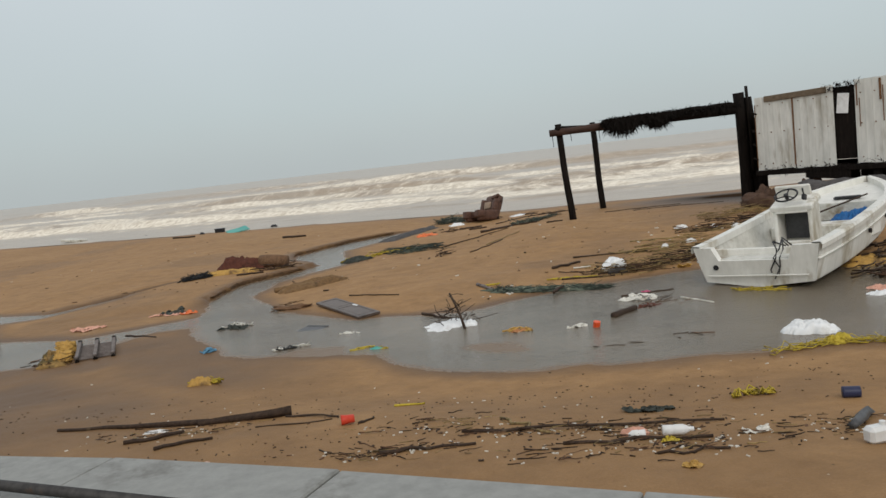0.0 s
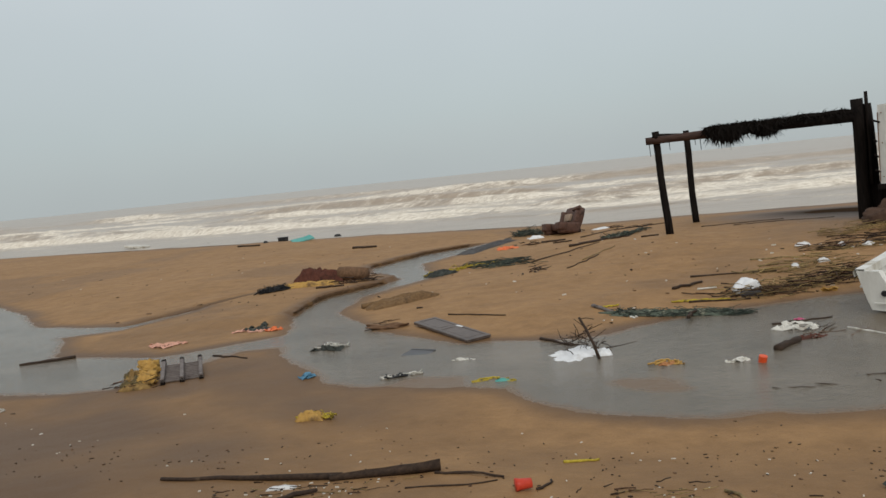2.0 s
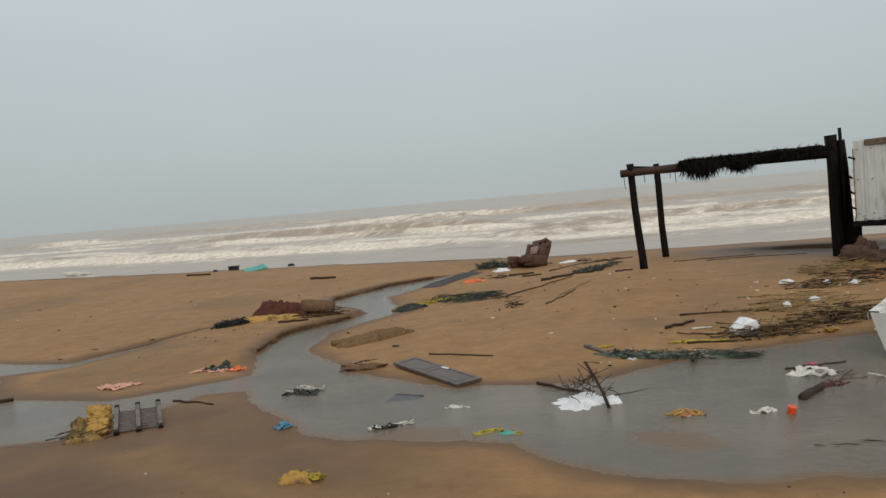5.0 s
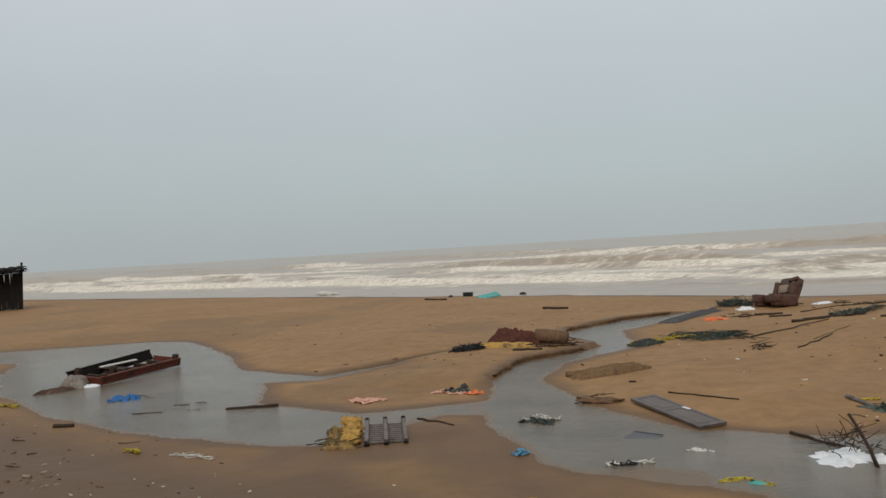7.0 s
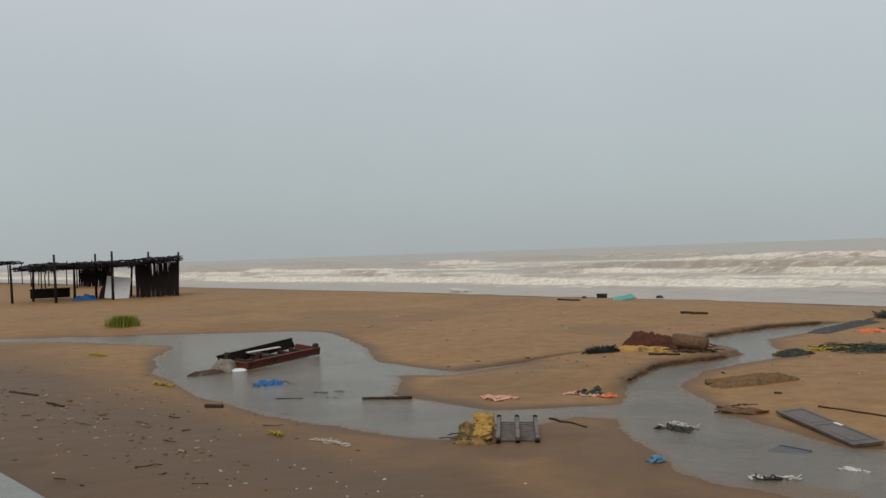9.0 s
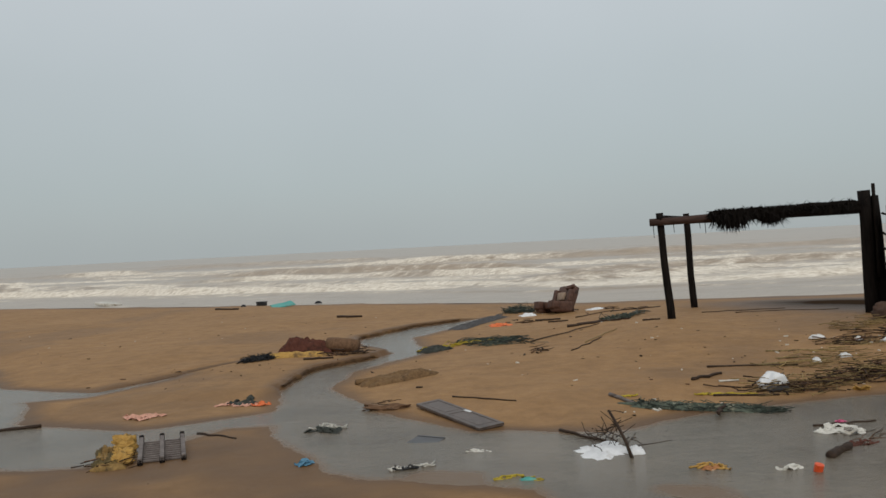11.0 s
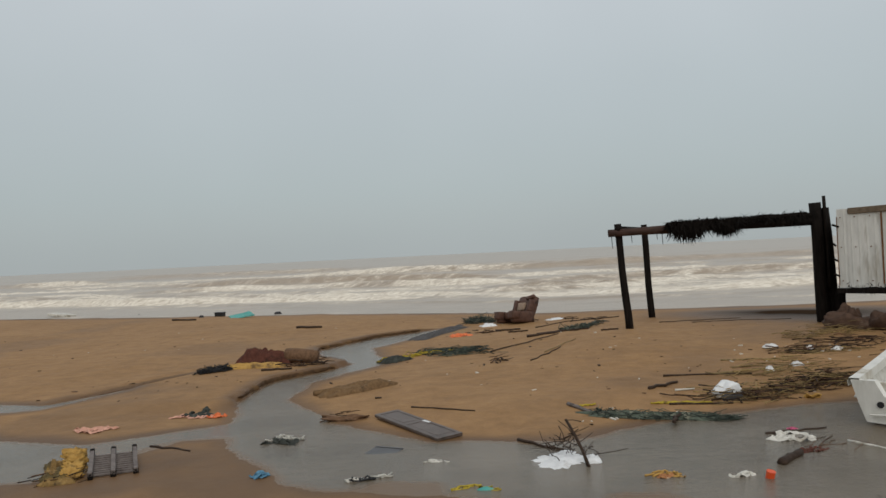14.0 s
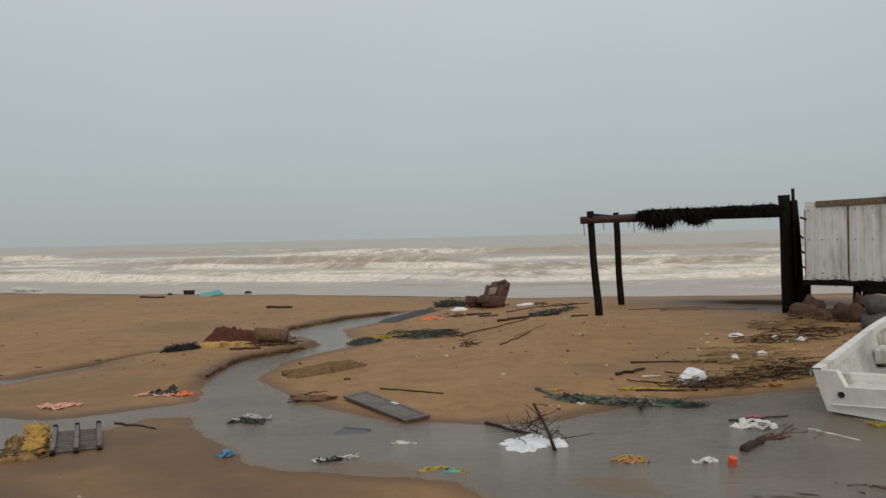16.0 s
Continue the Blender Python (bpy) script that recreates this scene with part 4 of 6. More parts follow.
    for k, (ya, dz) in enumerate(((-0.40, 0.0), (-0.46, 0.03), (-0.36, -0.03))):
        Build().tube([(0.30, ya, 0.62), (0.05, ya + 0.05 * k, 0.76 + dz), (-0.14, ya - 0.02, 0.64), (-0.10, ya + 0.10 - 0.04 * k, 0.50), (-0.09, ya + 0.02 + 0.05 * k, 0.34 + dz), (-0.06, ya + 0.12, 0.16 + 0.05 * k)], 0.012, 0.010, 6).ob("control_hose", BLACK, root, flat=False)
    # side ports on the starboard flank
    for s in (0.42, 0.62):
        x, y, z = outer(s, 0.74)
        Build().tube([(x, y - 0.01, z), (x, y - 0.05, z)], 0.04, 0.04, 10).ob("scupper", BLACK, root)
    # foredeck and bow seat
    deck = [[(x, y * t, z - 0.07) for t in (1, 0.5, 0, -0.5, -1)] for x, y, z in (outer(0.66 + 0.33 * i / 8, -0.98) for i in range(9))]
    Build().grid(deck).ob("foredeck", GELCOAT, root, flat=False)
    x0, y0, z0 = outer(0.66, -0.98)
    Build().box((x0, 0, z0 - 0.22), (0.06, 2 * y0 * 0.97, 0.34), (0, 0, 0), 0.012).ob("deck_bulkhead", BOAT_IN, root)
    Build().box((x0 + 0.35, -0.12, z0 + 0.0), (0.12, 0.5, 0.05), (0, -4, 0), 0.015).ob("hatch_slot", BLACK, root)
    Build().box((3.05, -0.05, 0.46), (0.50, 1.80, 0.26), (0, 0, 0), 0.03).ob("thwart_seat", GELCOAT, root)
    # steering console
    con = new("console")
    con.parent, con.matrix_basis = root, pose(1.95, 0.10, 0.33)
    Build().box((0.22, 0.30, 0.36), (0.44, 0.07, 0.72), (0, 0, 0), 0.012).box((0.22, -0.30, 0.36), (0.44, 0.07, 0.72), (0, 0, 0), 0.012) \
        .box((0.42, 0, 0.36), (0.05, 0.56, 0.72), (0, 0, 0), 0.012).box((0.20, 0, 0.76), (0.50, 0.74, 0.10), (0, -16, 0), 0.02) \
        .box((0.00, 0, 0.67), (0.05, 0.56, 0.12), (0, 0, 0), 0.012).box((0.0, 0, 0.06), (0.05, 0.56, 0.12), (0, 0, 0), 0.012).ob("console_shell", GELCOAT, con)
    Build().box((0.36, 0, 0.36), (0.03, 0.50, 0.50), (0, 0, 0), 0).ob("locker_back", SLATE, con, label="dark open locker")
    Build().box((0.36, 0.06, 0.95), (0.05, 0.62, 0.28), (0, -24, 0), 0.02).box((0.30, 0.0, 0.84), (0.22, 0.70, 0.05), (0, -16, 0), 0.015).ob("wind_screen", GELCOAT, con, label="low white moulded screen")
    wheel = Build()
    ring = [Vector((0, math.cos(2 * math.pi * i / 24) * 0.19, math.sin(2 * math.pi * i / 24) * 0.19)) for i in range(25)]
    wheel.tube(ring, 0.017, 0.017, 6)
    for a in (90, 210, 330):
        wheel.tube([(0.02, 0, 0), (0, 0.18 * math.cos(radians(a)), 0.18 * math.sin(radians(a)))], 0.013, 0.012, 6)
    wheel.tube([(-0.02, 0, 0), (0.10, 0, 0)], 0.04, 0.03, 10)
    w = wheel.ob("steering_wheel", BLACK, con, pose(0.04, 0.08, 0.93, 0, 62, 0), flat=False, label="black steering wheel")
    Build().box((0.0, -0.24, 0.88), (0.10, 0.07, 0.10), (0, 20, 0), 0.015).tube([(0, -0.24, 0.9), (-0.05, -0.24, 1.04)], 0.012, 0.016, 6).ob("throttle_lever", BLACK, con)
    return root


boat()
heading = radians(46.5)


def in_boat(fx, fy, z):
    return (4.87 + math.cos(heading) * fx - math.sin(heading) * fy, 13.57 + math.sin(heading) * fx + math.cos(heading) * fy, z)


bx, by, bz = in_boat(3.75, -0.35, 0.50)
crumple("tarpaulin", bx, by, 0.85, 0.62, 40, 0.42, BLUE, "bright blue tarpaulin bundled inside the white boat", "tarpaulin", 12, 14, 0.3, 2.5, base=bz)
roll = Build()
for k, (out, z, ln) in enumerate(((0.0, 0.26, 1.15), (0.42, 0.24, 1.05), (0.18, 0.64, 1.05))):
    lie = [(0.9 * t * ln + 0.42 * out, -0.43 * t * ln + 0.9 * out, z + 0.035 * math.sin(9 * t + k)) for t in [1.9 * (i / 10 - 0.5) for i in range(11)]]
    roll.tube(lie, 0.25, 0.23, 14, 0.07, 19 + k)
tagged(roll.ob("bundle", GREY_CLOTH, None, (9.8, 20.45, ground(9.8, 20.45) - 0.02), flat=False), "dark grey padded rolls heaped between boat and hut", "bundle")
ax, ay, az = in_boat(2.9, 0.45, 0.66)
b2 = in_boat(4.3, -0.45, 1.0)
oar = Build().tube([(0, 0, 0), (b2[0] - ax, b2[1] - ay, b2[2] - az)], 0.018, 0.016, 7).ob("boat_pole", DRIFT, None, (ax, ay, az), flat=False)
tagged(oar, "thin brown wooden pole laid inside the boat", "pole")


# ---- burnt-looking pergola ----
def post(root, foot, head, r, name="post", seed=1, material=None):
    f, h = Vector(foot), Vector(head)
    pts = [f.lerp(h, t) + Vector((0.015 * math.sin(7 * t + seed), 0.015 * math.cos(5 * t + seed), 0)) for t in (0, 0.2, 0.4, 0.6, 0.8, 1)]
    o = root.matrix_basis.translation
    return Build().tube([p - o for p in pts], r * 1.08, r * 0.92, 9, 0.07, seed).ob(name, material or TAR_WOOD, root, flat=False)


def fronds(bd, a, b, count, drop, rnd, up=0.12, width=0.02, patchy=0.0, bulge=False):
    a, b = Vector(a), Vector(b)
    for _ in range(count):
        t = rnd.random()
        p = a.lerp(b, t)
        mass = (sfbm(t * 7, 1.7, 15)) if patchy else 0.6
        ln = drop * rnd.uniform(0.25, 1.0) * (0.25 + 1.6 * max(0.0, mass - 0.30) / 0.4 if patchy else 1)
        if bulge:
            ln *= math.sqrt(max(0.0, 1 - (2 * t - 1) ** 2))
        sway = Vector((rnd.gauss(0, 0.12), rnd.gauss(0, 0.12), 0))
        if rnd.random() < 0.14:
            ln = -up * rnd.uniform(0.2, 1.0)
        p = p + Vector((rnd.gauss(0, 0.03), rnd.gauss(0, 0.10), rnd.uniform(-0.06, 0.10)))
        w = Vector((width * rnd.uniform(0.5, 1.4), 0, 0))
        mid, end = p + sway * 0.4 + Vector((0, 0, -ln * 0.55)), p + sway + Vector((0, 0, -ln))
        k = len(bd.v)
        off = Vector((0, 0.012, 0))
        bd.v += [tuple(q) for q in (p - w, p + w, mid + w * 0.8, mid - w * 0.8, end, p + off, mid + off)]
        bd.f += [[k, k + 1, k + 2, k + 3], [k + 3, k + 2, k + 4], [k, k + 3, k + 6, k + 5], [k + 1, k + 5, k + 6, k + 2], [k + 3, k + 4, k + 6], [k + 2, k + 6, k + 4]]


def pergola():
    root = thing("pergola", (4.05, 25.9, 0.2), "blackened timber pergola frame with ragged palm thatch on its beam", "pergola")
    o = root.matrix_basis.translation
    za, zb, zc = ground(4.05, 25.9), ground(5.8, 29.8), ground(9.35, 25.2)
    post(root, (4.06, 25.9, za - 0.3), (3.84, 25.9, 3.24), 0.105, seed=1)
    post(root, (5.80, 29.7, zb - 0.3), (5.66, 29.7, 3.28), 0.105, seed=2)
    post(root, (9.28, 25.2, zc - 0.3), (9.18, 25.2, 3.55), 0.17, seed=3)
    post(root, (9.62, 25.25, zc - 0.3), (9.46, 25.25, 3.40), 0.14, seed=4)
    post(root, (9.42, 25.05, 1.2), (9.36, 25.05, 3.72), 0.05, seed=5)
    post(root, (9.70, 25.15, zc - 0.2), (9.72, 25.15, 1.1), 0.16, seed=6)
    main = [(3.55, 25.82, 2.98), (4.3, 25.72, 3.0), (5.0, 25.66, 3.01), (5.6, 25.6, 3.02)]
    dark = [(5.2, 25.64, 3.05), (6.2, 25.55, 3.04), (7.8, 25.4, 3.05), (9.3, 25.25, 3.07)]
    Build().tube([Vector(p) - o for p in dark], 0.12, 0.15, 9, 0.12, 9).ob('beam', TAR_WOOD, root, flat=False)
    Build().tube([Vector(p) - o for p in main], 0.105, 0.13, 9, 0.06, 5).ob("beam", BROWN_LOG, root, flat=False, label="red-brown round log beam")
    Build().tube([Vector((3.78, 25.7, 3.1)) - o, Vector((5.7, 29.9, 3.12)) - o], 0.08, 0.08, 8, 0.06, 6).ob("cross_beam", TAR_WOOD, root, flat=False)
    Build().tube([Vector((5.4, 29.75, 3.1)) - o, Vector((10.6, 28.6, 3.3)) - o], 0.09, 0.09, 8, 0.06, 7).ob("rear_beam", TAR_WOOD, root, flat=False)
    rnd = random.Random(4)
    bd = Build()
    top_a, top_b = Vector((5.25, 25.55, 3.15)) - o, Vector((9.2, 25.2, 3.22)) - o
    bd.tube([top_a + (top_b - top_a) * (i / 20) + Vector((0, 0, 0.05 * ((sfbm(i * 0.6, 2.2, 3)) - 0.5))) for i in range(21)], 0.07, 0.08, 8, 0.3, 8)
    fronds(bd, top_a, top_b, 1100, 0.30, rnd, 0.12, 0.012, patchy=1.0)
    for cx, wd, dp in ((5.72, 0.62, 0.34), (6.80, 0.34, 0.27), (7.6, 0.5, 0.10), (8.5, 0.5, 0.10)):
        fronds(bd, Vector((cx - wd, 25.5, 3.12)) - o, Vector((cx + wd, 25.4, 3.14)) - o, 900, dp * 1.75, rnd, 0.08, 0.018, bulge=True)
    bd.ob("thatch", THATCH, root, label="ragged black palm thatch remnants")
    for x, ln in ((3.62, 0.45), (4.18, 0.32), (4.9, 0.25), (5.05, 0.4)):
        Build().tube([Vector((x, 25.75, 3.0)) - o, Vector((x + 0.02, 25.75, 3.0 - ln)) - o], 0.012, 0.008, 5).ob("hanging_cord", THATCH, root)


pergola()


# ---- sheet-metal hut on stilts ----
def hut():
    A, B = Vector((9.22, 24.20, 0)), Vector((12.5, 20.15, 0))
    u = (B - A).normalized()
    n = Vector((u.y, -u.x, 0))
    if n.y > 0:
        n = -n
    root = thing("beach_hut", Matrix.Translation((A.x, A.y, ground(A.x, A.y))), "stilted beach hut clad in rust-streaked white sheet metal", "hut")
    o = root.matrix_basis.translation
    rot = math.degrees(math.atan2(u.y, u.x))

    def place(s, out, z):
        q = A + u * s - n * out * -1.0
        return Vector((q.x, q.y, z)) - o

    # corrugated cladding sheets, each a folded profile
    def sheet(s0, s1, z0, z1, material=SHEET, ripple=0.006, pitch=0.19, out=0.0, name="cladding_sheet"):
        steps = max(2, int((s1 - s0) / pitch * 6))
        prof = []
        for i in range(steps + 1):
            s = s0 + (s1 - s0) * i / steps
            ph = (s / pitch) % 1.0
            prof.append((s, out + (ripple if ph < 0.14 else 0.0) + 0.004 * math.sin(s * 5)))
        bd = Build()
        for back in (0.0, -0.006):
            rows = [[place(s, d + back, z0 + (z1 - z0) * k / 6 + 0.012 * math.sin(s * 9) * (k == 0)) for s, d in prof] for k in range(7)]
            bd.grid(rows if back == 0.0 else [r[::-1] for r in rows])
        return bd.ob(name, material, root)

    sheet(0.02, 0.30, 1.22, 3.30)
    sheet(0.29, 1.12, 1.25, 3.18, out=0.012)
    sheet(1.15, 1.95, 1.24, 3.18, out=0.004)
    sheet(1.93, 2.25, 1.24, 3.36, out=0.02)
    sheet(2.80, 3.60, 1.26, 3.42, out=0.01)
    sheet(3.60, 4.6, 1.24, 3.40, out=0.018)
    sheet(4.6, 5.2, 1.24, 3.40, out=0.006)
    for s, w, z0, z1 in ((1.135, 0.022, 1.35, 3.16), (2.86, 0.016, 2.75, 3.30), (2.92, 0.010, 2.2, 2.95), (3.44, 0.028, 2.85, 3.38), (3.50, 0.012, 2.3, 3.2), (0.03, 0.012, 1.3, 3.1)):
        sheet(s - w, s + w, z0, z1, RUST, 0.0, 0.19, 0.036, "rust_strip")
    for s, z in [(s, z) for s in (0.12, 0.48, 0.86, 1.3, 1.72, 2.08, 2.95, 3.3, 3.8, 4.2) for z in (1.42, 2.3, 3.08)]:
        Build().tube([place(s, 0.02, z), place(s, 0.05, z)], 0.016, 0.013, 6).ob("bolt", RUST, root)
    turn = (0, 0, rot)
    Build().box(place(1.2, 0.03, 3.25), (1.75, 0.05, 0.16), (0, -1, rot), 0.01).ob("trim_board", TRIM, root, label="weathered brown fascia board")
    Build().box(place(2.52, -0.06, 2.35), (0.62, 0.05, 1.9), turn, 0.01).ob("gap_board", TAR_WOOD, root)
    # white panel added in place of an open hole with bright sky behind
    Build().box(place(2.48, 0.0, 2.86), (0.30, 0.02, 0.52), (0, 6, rot), 0.005).ob("sky_hole_panel", WHITE_CLOTH, root, label="white panel standing in for bright sky through the gap")
    Build().box(place(2.6, -0.06, 3.06), (5.2, 0.10, 0.12), (0, -1.2, rot), 0.015).ob("roof_beam", TAR_WOOD, root)
    Build().box(place(2.6, -0.02, 1.16), (5.3, 0.14, 0.14), turn, 0.015).ob("floor_beam", TAR_WOOD, root)
    Build().box(place(2.6, -1.5, 1.20), (5.2, 2.9, 0.08), turn, 0.01).ob("floor_deck", TAR_WOOD, root)
    Build().box(place(2.6, -2.9, 2.3), (5.2, 0.06, 2.1), turn, 0.01).ob("rear_wall", TAR_WOOD, root)
    Build().box(place(0.02, -1.5, 2.3), (0.06, 2.8, 2.0), turn, 0.01).ob("end_wall", TAR_WOOD, root)
    Build().box(place(5.18, -1.5, 2.3), (0.06, 2.8, 2.0), turn, 0.01).ob("end_wall", TAR_WOOD, root)
    Build().box(place(2.6, -1.55, 3.10), (5.1, 2.7, 0.06), (0, 0, rot), 0.01).ob("roof", TAR_WOOD, root)
    for s, d in ((1.5, -0.1), (3.2, -0.1), (5.0, -0.1), (0.3, -2.7), (2.6, -2.7), (5.0, -2.7)):
        p = place(s, d, 0) + o
        g = ground(p.x, p.y)
        Build().tube([Vector((p.x, p.y, g - 0.3)) - o, Vector((p.x + 0.03, p.y, 1.15)) - o], 0.12, 0.11, 8, 0.08, int(s * 10)).ob("stilt", TAR_WOOD, root, flat=False)
    Build().box(place(2.0, 0.02, 1.02), (1.2, 0.06, 0.22), (0, 5, rot), 0.01).ob("broken_board", TAR_WOOD, root)
    rnd = random.Random(8)
    bd = Build()
    fronds(bd, place(1.95, -0.02, 3.28), place(2.9, -0.02, 3.34), 160, 0.10, rnd, 0.10, 0.012, patchy=1.0)
    bd.ob('thatch', THATCH, root, label='scraps of black palm thatch')
    bd = Build()
    fronds(bd, place(0.0, -0.02, 1.22), place(5.2, -0.02, 1.22), 420, 0.16, rnd, 0.12, 0.012, patchy=1.0)
    bd.ob("floor_fringe", THATCH, root, label="ragged dark fringe below the cladding")
    # black boards added behind the stilts, standing in for shade below the floor
    for s, h in ((1.5, 0.9), (1.95, 1.0), (2.4, 0.85), (2.85, 1.0), (3.3, 0.95), (3.75, 1.0), (4.2, 0.9), (4.65, 1.0), (5.05, 1.0)):
        p = place(s, -2.6, 0) + o
        g = ground(p.x, p.y)
        Build().box(Vector((p.x, p.y, g + h / 2 - 0.05)) - o, (0.43, 0.05, h), (0, 0, rot), 0.008).ob("shade_board", TAR_WOOD, root)
    for k, z in enumerate((2.4, 2.0, 1.6, 2.9)):
        Build().tube([place(-0.10, 0.0, z), place(-0.02 + 0.03 * k, 0.03, z - 0.06)], 0.03, 0.025, 6).ob("bracket", TAR_WOOD, root)


hut()

# sodden sacks and rubble heaped by the stilts
for k, (x, y, a, b, t, h, dz) in enumerate(((9.05, 23.3, 1.4, 0.75, -14, 0.36, 0), (9.85, 22.85, 1.2, 0.7, 8, 0.46, 0), (9.25, 23.9, 0.6, 0.5, 30, 0.52, 0), (10.2, 23.1, 0.6, 0.4, 20, 0.36, 0.34), (10.6, 22.0, 1.0, 0.6, 0, 0.46, 0))):
    lump("sack", x, y, a, b, t, h, RUBBLE, "sodden brown sack slumped against the hut's stilts", "sack", 51 + k, "sacks by the hut", dz, 4)
sticks_pile("reeds", [(8.0, 22.5, 0.8, 0.5), (8.7, 22.9, 0.7, 0.5), (7.3, 22.3, 0.7, 0.4)], 130, 0.45, 0.008, REED, "straw and reeds caught in the sacking by the hut", 56, 8, 0.14)


# ---- armchair ----
def armchair():
    g = ground(1.65, 32.6)
    root = thing("armchair", pose(1.62, 32.6, g - 0.06, 5, -9, -152), "soaked brown upholstered armchair, tilted in the sand", "chair")

    def pad(size, at, turn, name, material=LEATHER, bevel=0.06, label=""):
        bm = bmesh.new()
        bmesh.ops.create_cube(bm, size=1.0)
        bmesh.ops.subdivide_edges(bm, edges=bm.edges[:], cuts=3, use_grid_fill=True)
        bmesh.ops.scale(bm, vec=size, verts=bm.verts)
        for v in bm.verts:
            e = Vector((v.co.x / size[0], v.co.y / size[1], v.co.z / size[2])) * 2
            v.co *= 1 - 0.07 * max(0.0, e.length - 1.0)
            v.co += 0.03 * noise.noise_vector(v.co * 4 + Vector(at) * 3)
        me = bpy.data.meshes.new(name)
        bm.to_mesh(me)
        bm.free()
        me.materials.append(material)
        me.shade_smooth()
        ob = new(name, me)
        ob.parent, ob.matrix_basis = root, pose(*at, *turn)
        return tagged(ob, label)

    pad((0.62, 0.66, 0.26), (0.04, 0, 0.28), (0, -4, 0), "seat")
    pad((0.20, 0.98, 0.98), (-0.44, 0, 0.58), (0, -16, 0), "backrest")
    for side in (0.46, -0.46):
        pad((0.90, 0.26, 0.40), (0.06, side, 0.26), (0, 3, 0), "armrest")
        pad((0.34, 0.30, 0.30), (0.42, side, 0.30), (0, 0, 0), "armrest_roll")
        pad((0.22, 0.16, 0.52), (-0.30, side * 0.92, 0.66), (0, -16, 0), "wing")
    pad((0.10, 0.40, 0.30), (-0.20, 0.02, 0.66), (0, -12, 0), "torn_lining", PALE_PATCH, label="torn pale lining patch")
    pad((0.20, 0.34, 0.12), (-0.42, 0.30, 0.99), (20, -30, 10), "loose_padding")


armchair()

# ---- things at the channel's head and on the far sand ----
tangle("fishing_net", [(-0.1, 33.6), (0.4, 34.0), (0.9, 33.6)], 0.4, 70, 0.010, GREEN_NET, "dark green fishing net heaped beside the armchair", "net", 61, 0.2)
crumple("tarpaulin", -1.2, 30.7, 4.2, 0.62, 68, 0.16, GREY_CLOTH, "grey-black tarpaulin strip washed along the channel bank", "tarpaulin", 63, 20, 0.35, 3.0)
shreds("cloth", -0.55, 29.1, 0.75, 14, 0.20, 0.6, ORANGE, "faded orange cloth crumpled on the sand", "cloth", 64, 0.12)
crumple("cloth", 0.55, 32.2, 0.5, 0.4, 10, 0.16, WHITE_CLOTH, "small white cloth scrap near the armchair", "cloth", 65, 10, 0.4, 2.5)
crumple("cloth", 3.0, 32.2, 0.6, 0.35, 10, 0.08, WHITE_CLOTH, "flat white scrap on sand behind the armchair", "cloth", 66, 10, 0.4, 2.5)
tangle("fishing_net", [(-1.7, 24.9), (-1.2, 24.6), (-0.7, 24.8), (-0.2, 24.2)], 0.7, 52, 0.008, GREEN_NET, "green fishing net spread in a snarled heap on sand", "net", 67, 0.06)
tangle("rope", [(-2.9, 23.6), (-2.3, 24.3), (-1.6, 24.9), (-1.0, 24.7)], 0.22, 18, 0.010, YELLOW_ROPE, "yellow rope tangled along the channel bank", "rope", 68, 0.08)
crumple("seaweed", -2.55, 23.7, 0.9, 0.5, 50, 0.2, DARK_RAG, "dark weedy clump on the channel's eroded bank", "seaweed", 69, 14, 0.5, 3)

# floats near the shoreline
def shore_box():
    g = max(ground(-12.9, 48.1), SEA_Z)
    root = thing("storage_box", pose(-12.9, 48.1, g, 0, 0, -20), "black plastic box stranded at the waterline", "box")
    Build().box((0, 0, 0.10), (0.50, 0.34, 0.20), (0, 0, 0), 0.02).ob("body", BLACK, root)
    Build().box((0, 0, 0.215), (0.55, 0.39, 0.04), (0, 0, 0), 0.015).ob("lid", BLACK, root)


shore_box()
crumple("bundle", -9.7, 48.0, 0.45, 0.35, 10, 0.34, BLACK, "small black bundle stranded at the waterline", "bundle", 71, 10, 0.3, 2)
crumple("bundle", -13.6, 46.9, 0.25, 0.2, 10, 0.16, BLACK, "small black scrap on wet sand near the sea", "bundle", 72, 8, 0.3, 2)
g = ground(-10.6, 43.0)
board = Build().box((0, 0, 0.10), (1.1, 0.85, 0.05), (8, -7, 0), 0.01).box((0.22, 0.1, 0.15), (0.6, 0.45, 0.04), (14, -12, 8), 0.01).ob("board", TURQ, None, pose(-10.6, 43.0, g, 0, 0, 24))
tagged(board, "turquoise painted board lying skewed on the sand", "board")
g = SEA_Z
board = Build().box((0, 0, 0.12), (1.7, 0.8, 0.18), (0, 5, 0), 0.04).ob("foam_block", DIRTY_WHITE, None, pose(-25.1, 56.3, max(g, ground(-25.1, 56.3)), 0, 0, -25))
tagged(board, "large white foam block at the waterline", "foam block")
crumple("bundle", -19.5, 54.2, 2.2, 0.7, -25, 0.28, BLACK, "low dark raft of weed at the waterline", "seaweed", 74, 14, 0.5, 3)

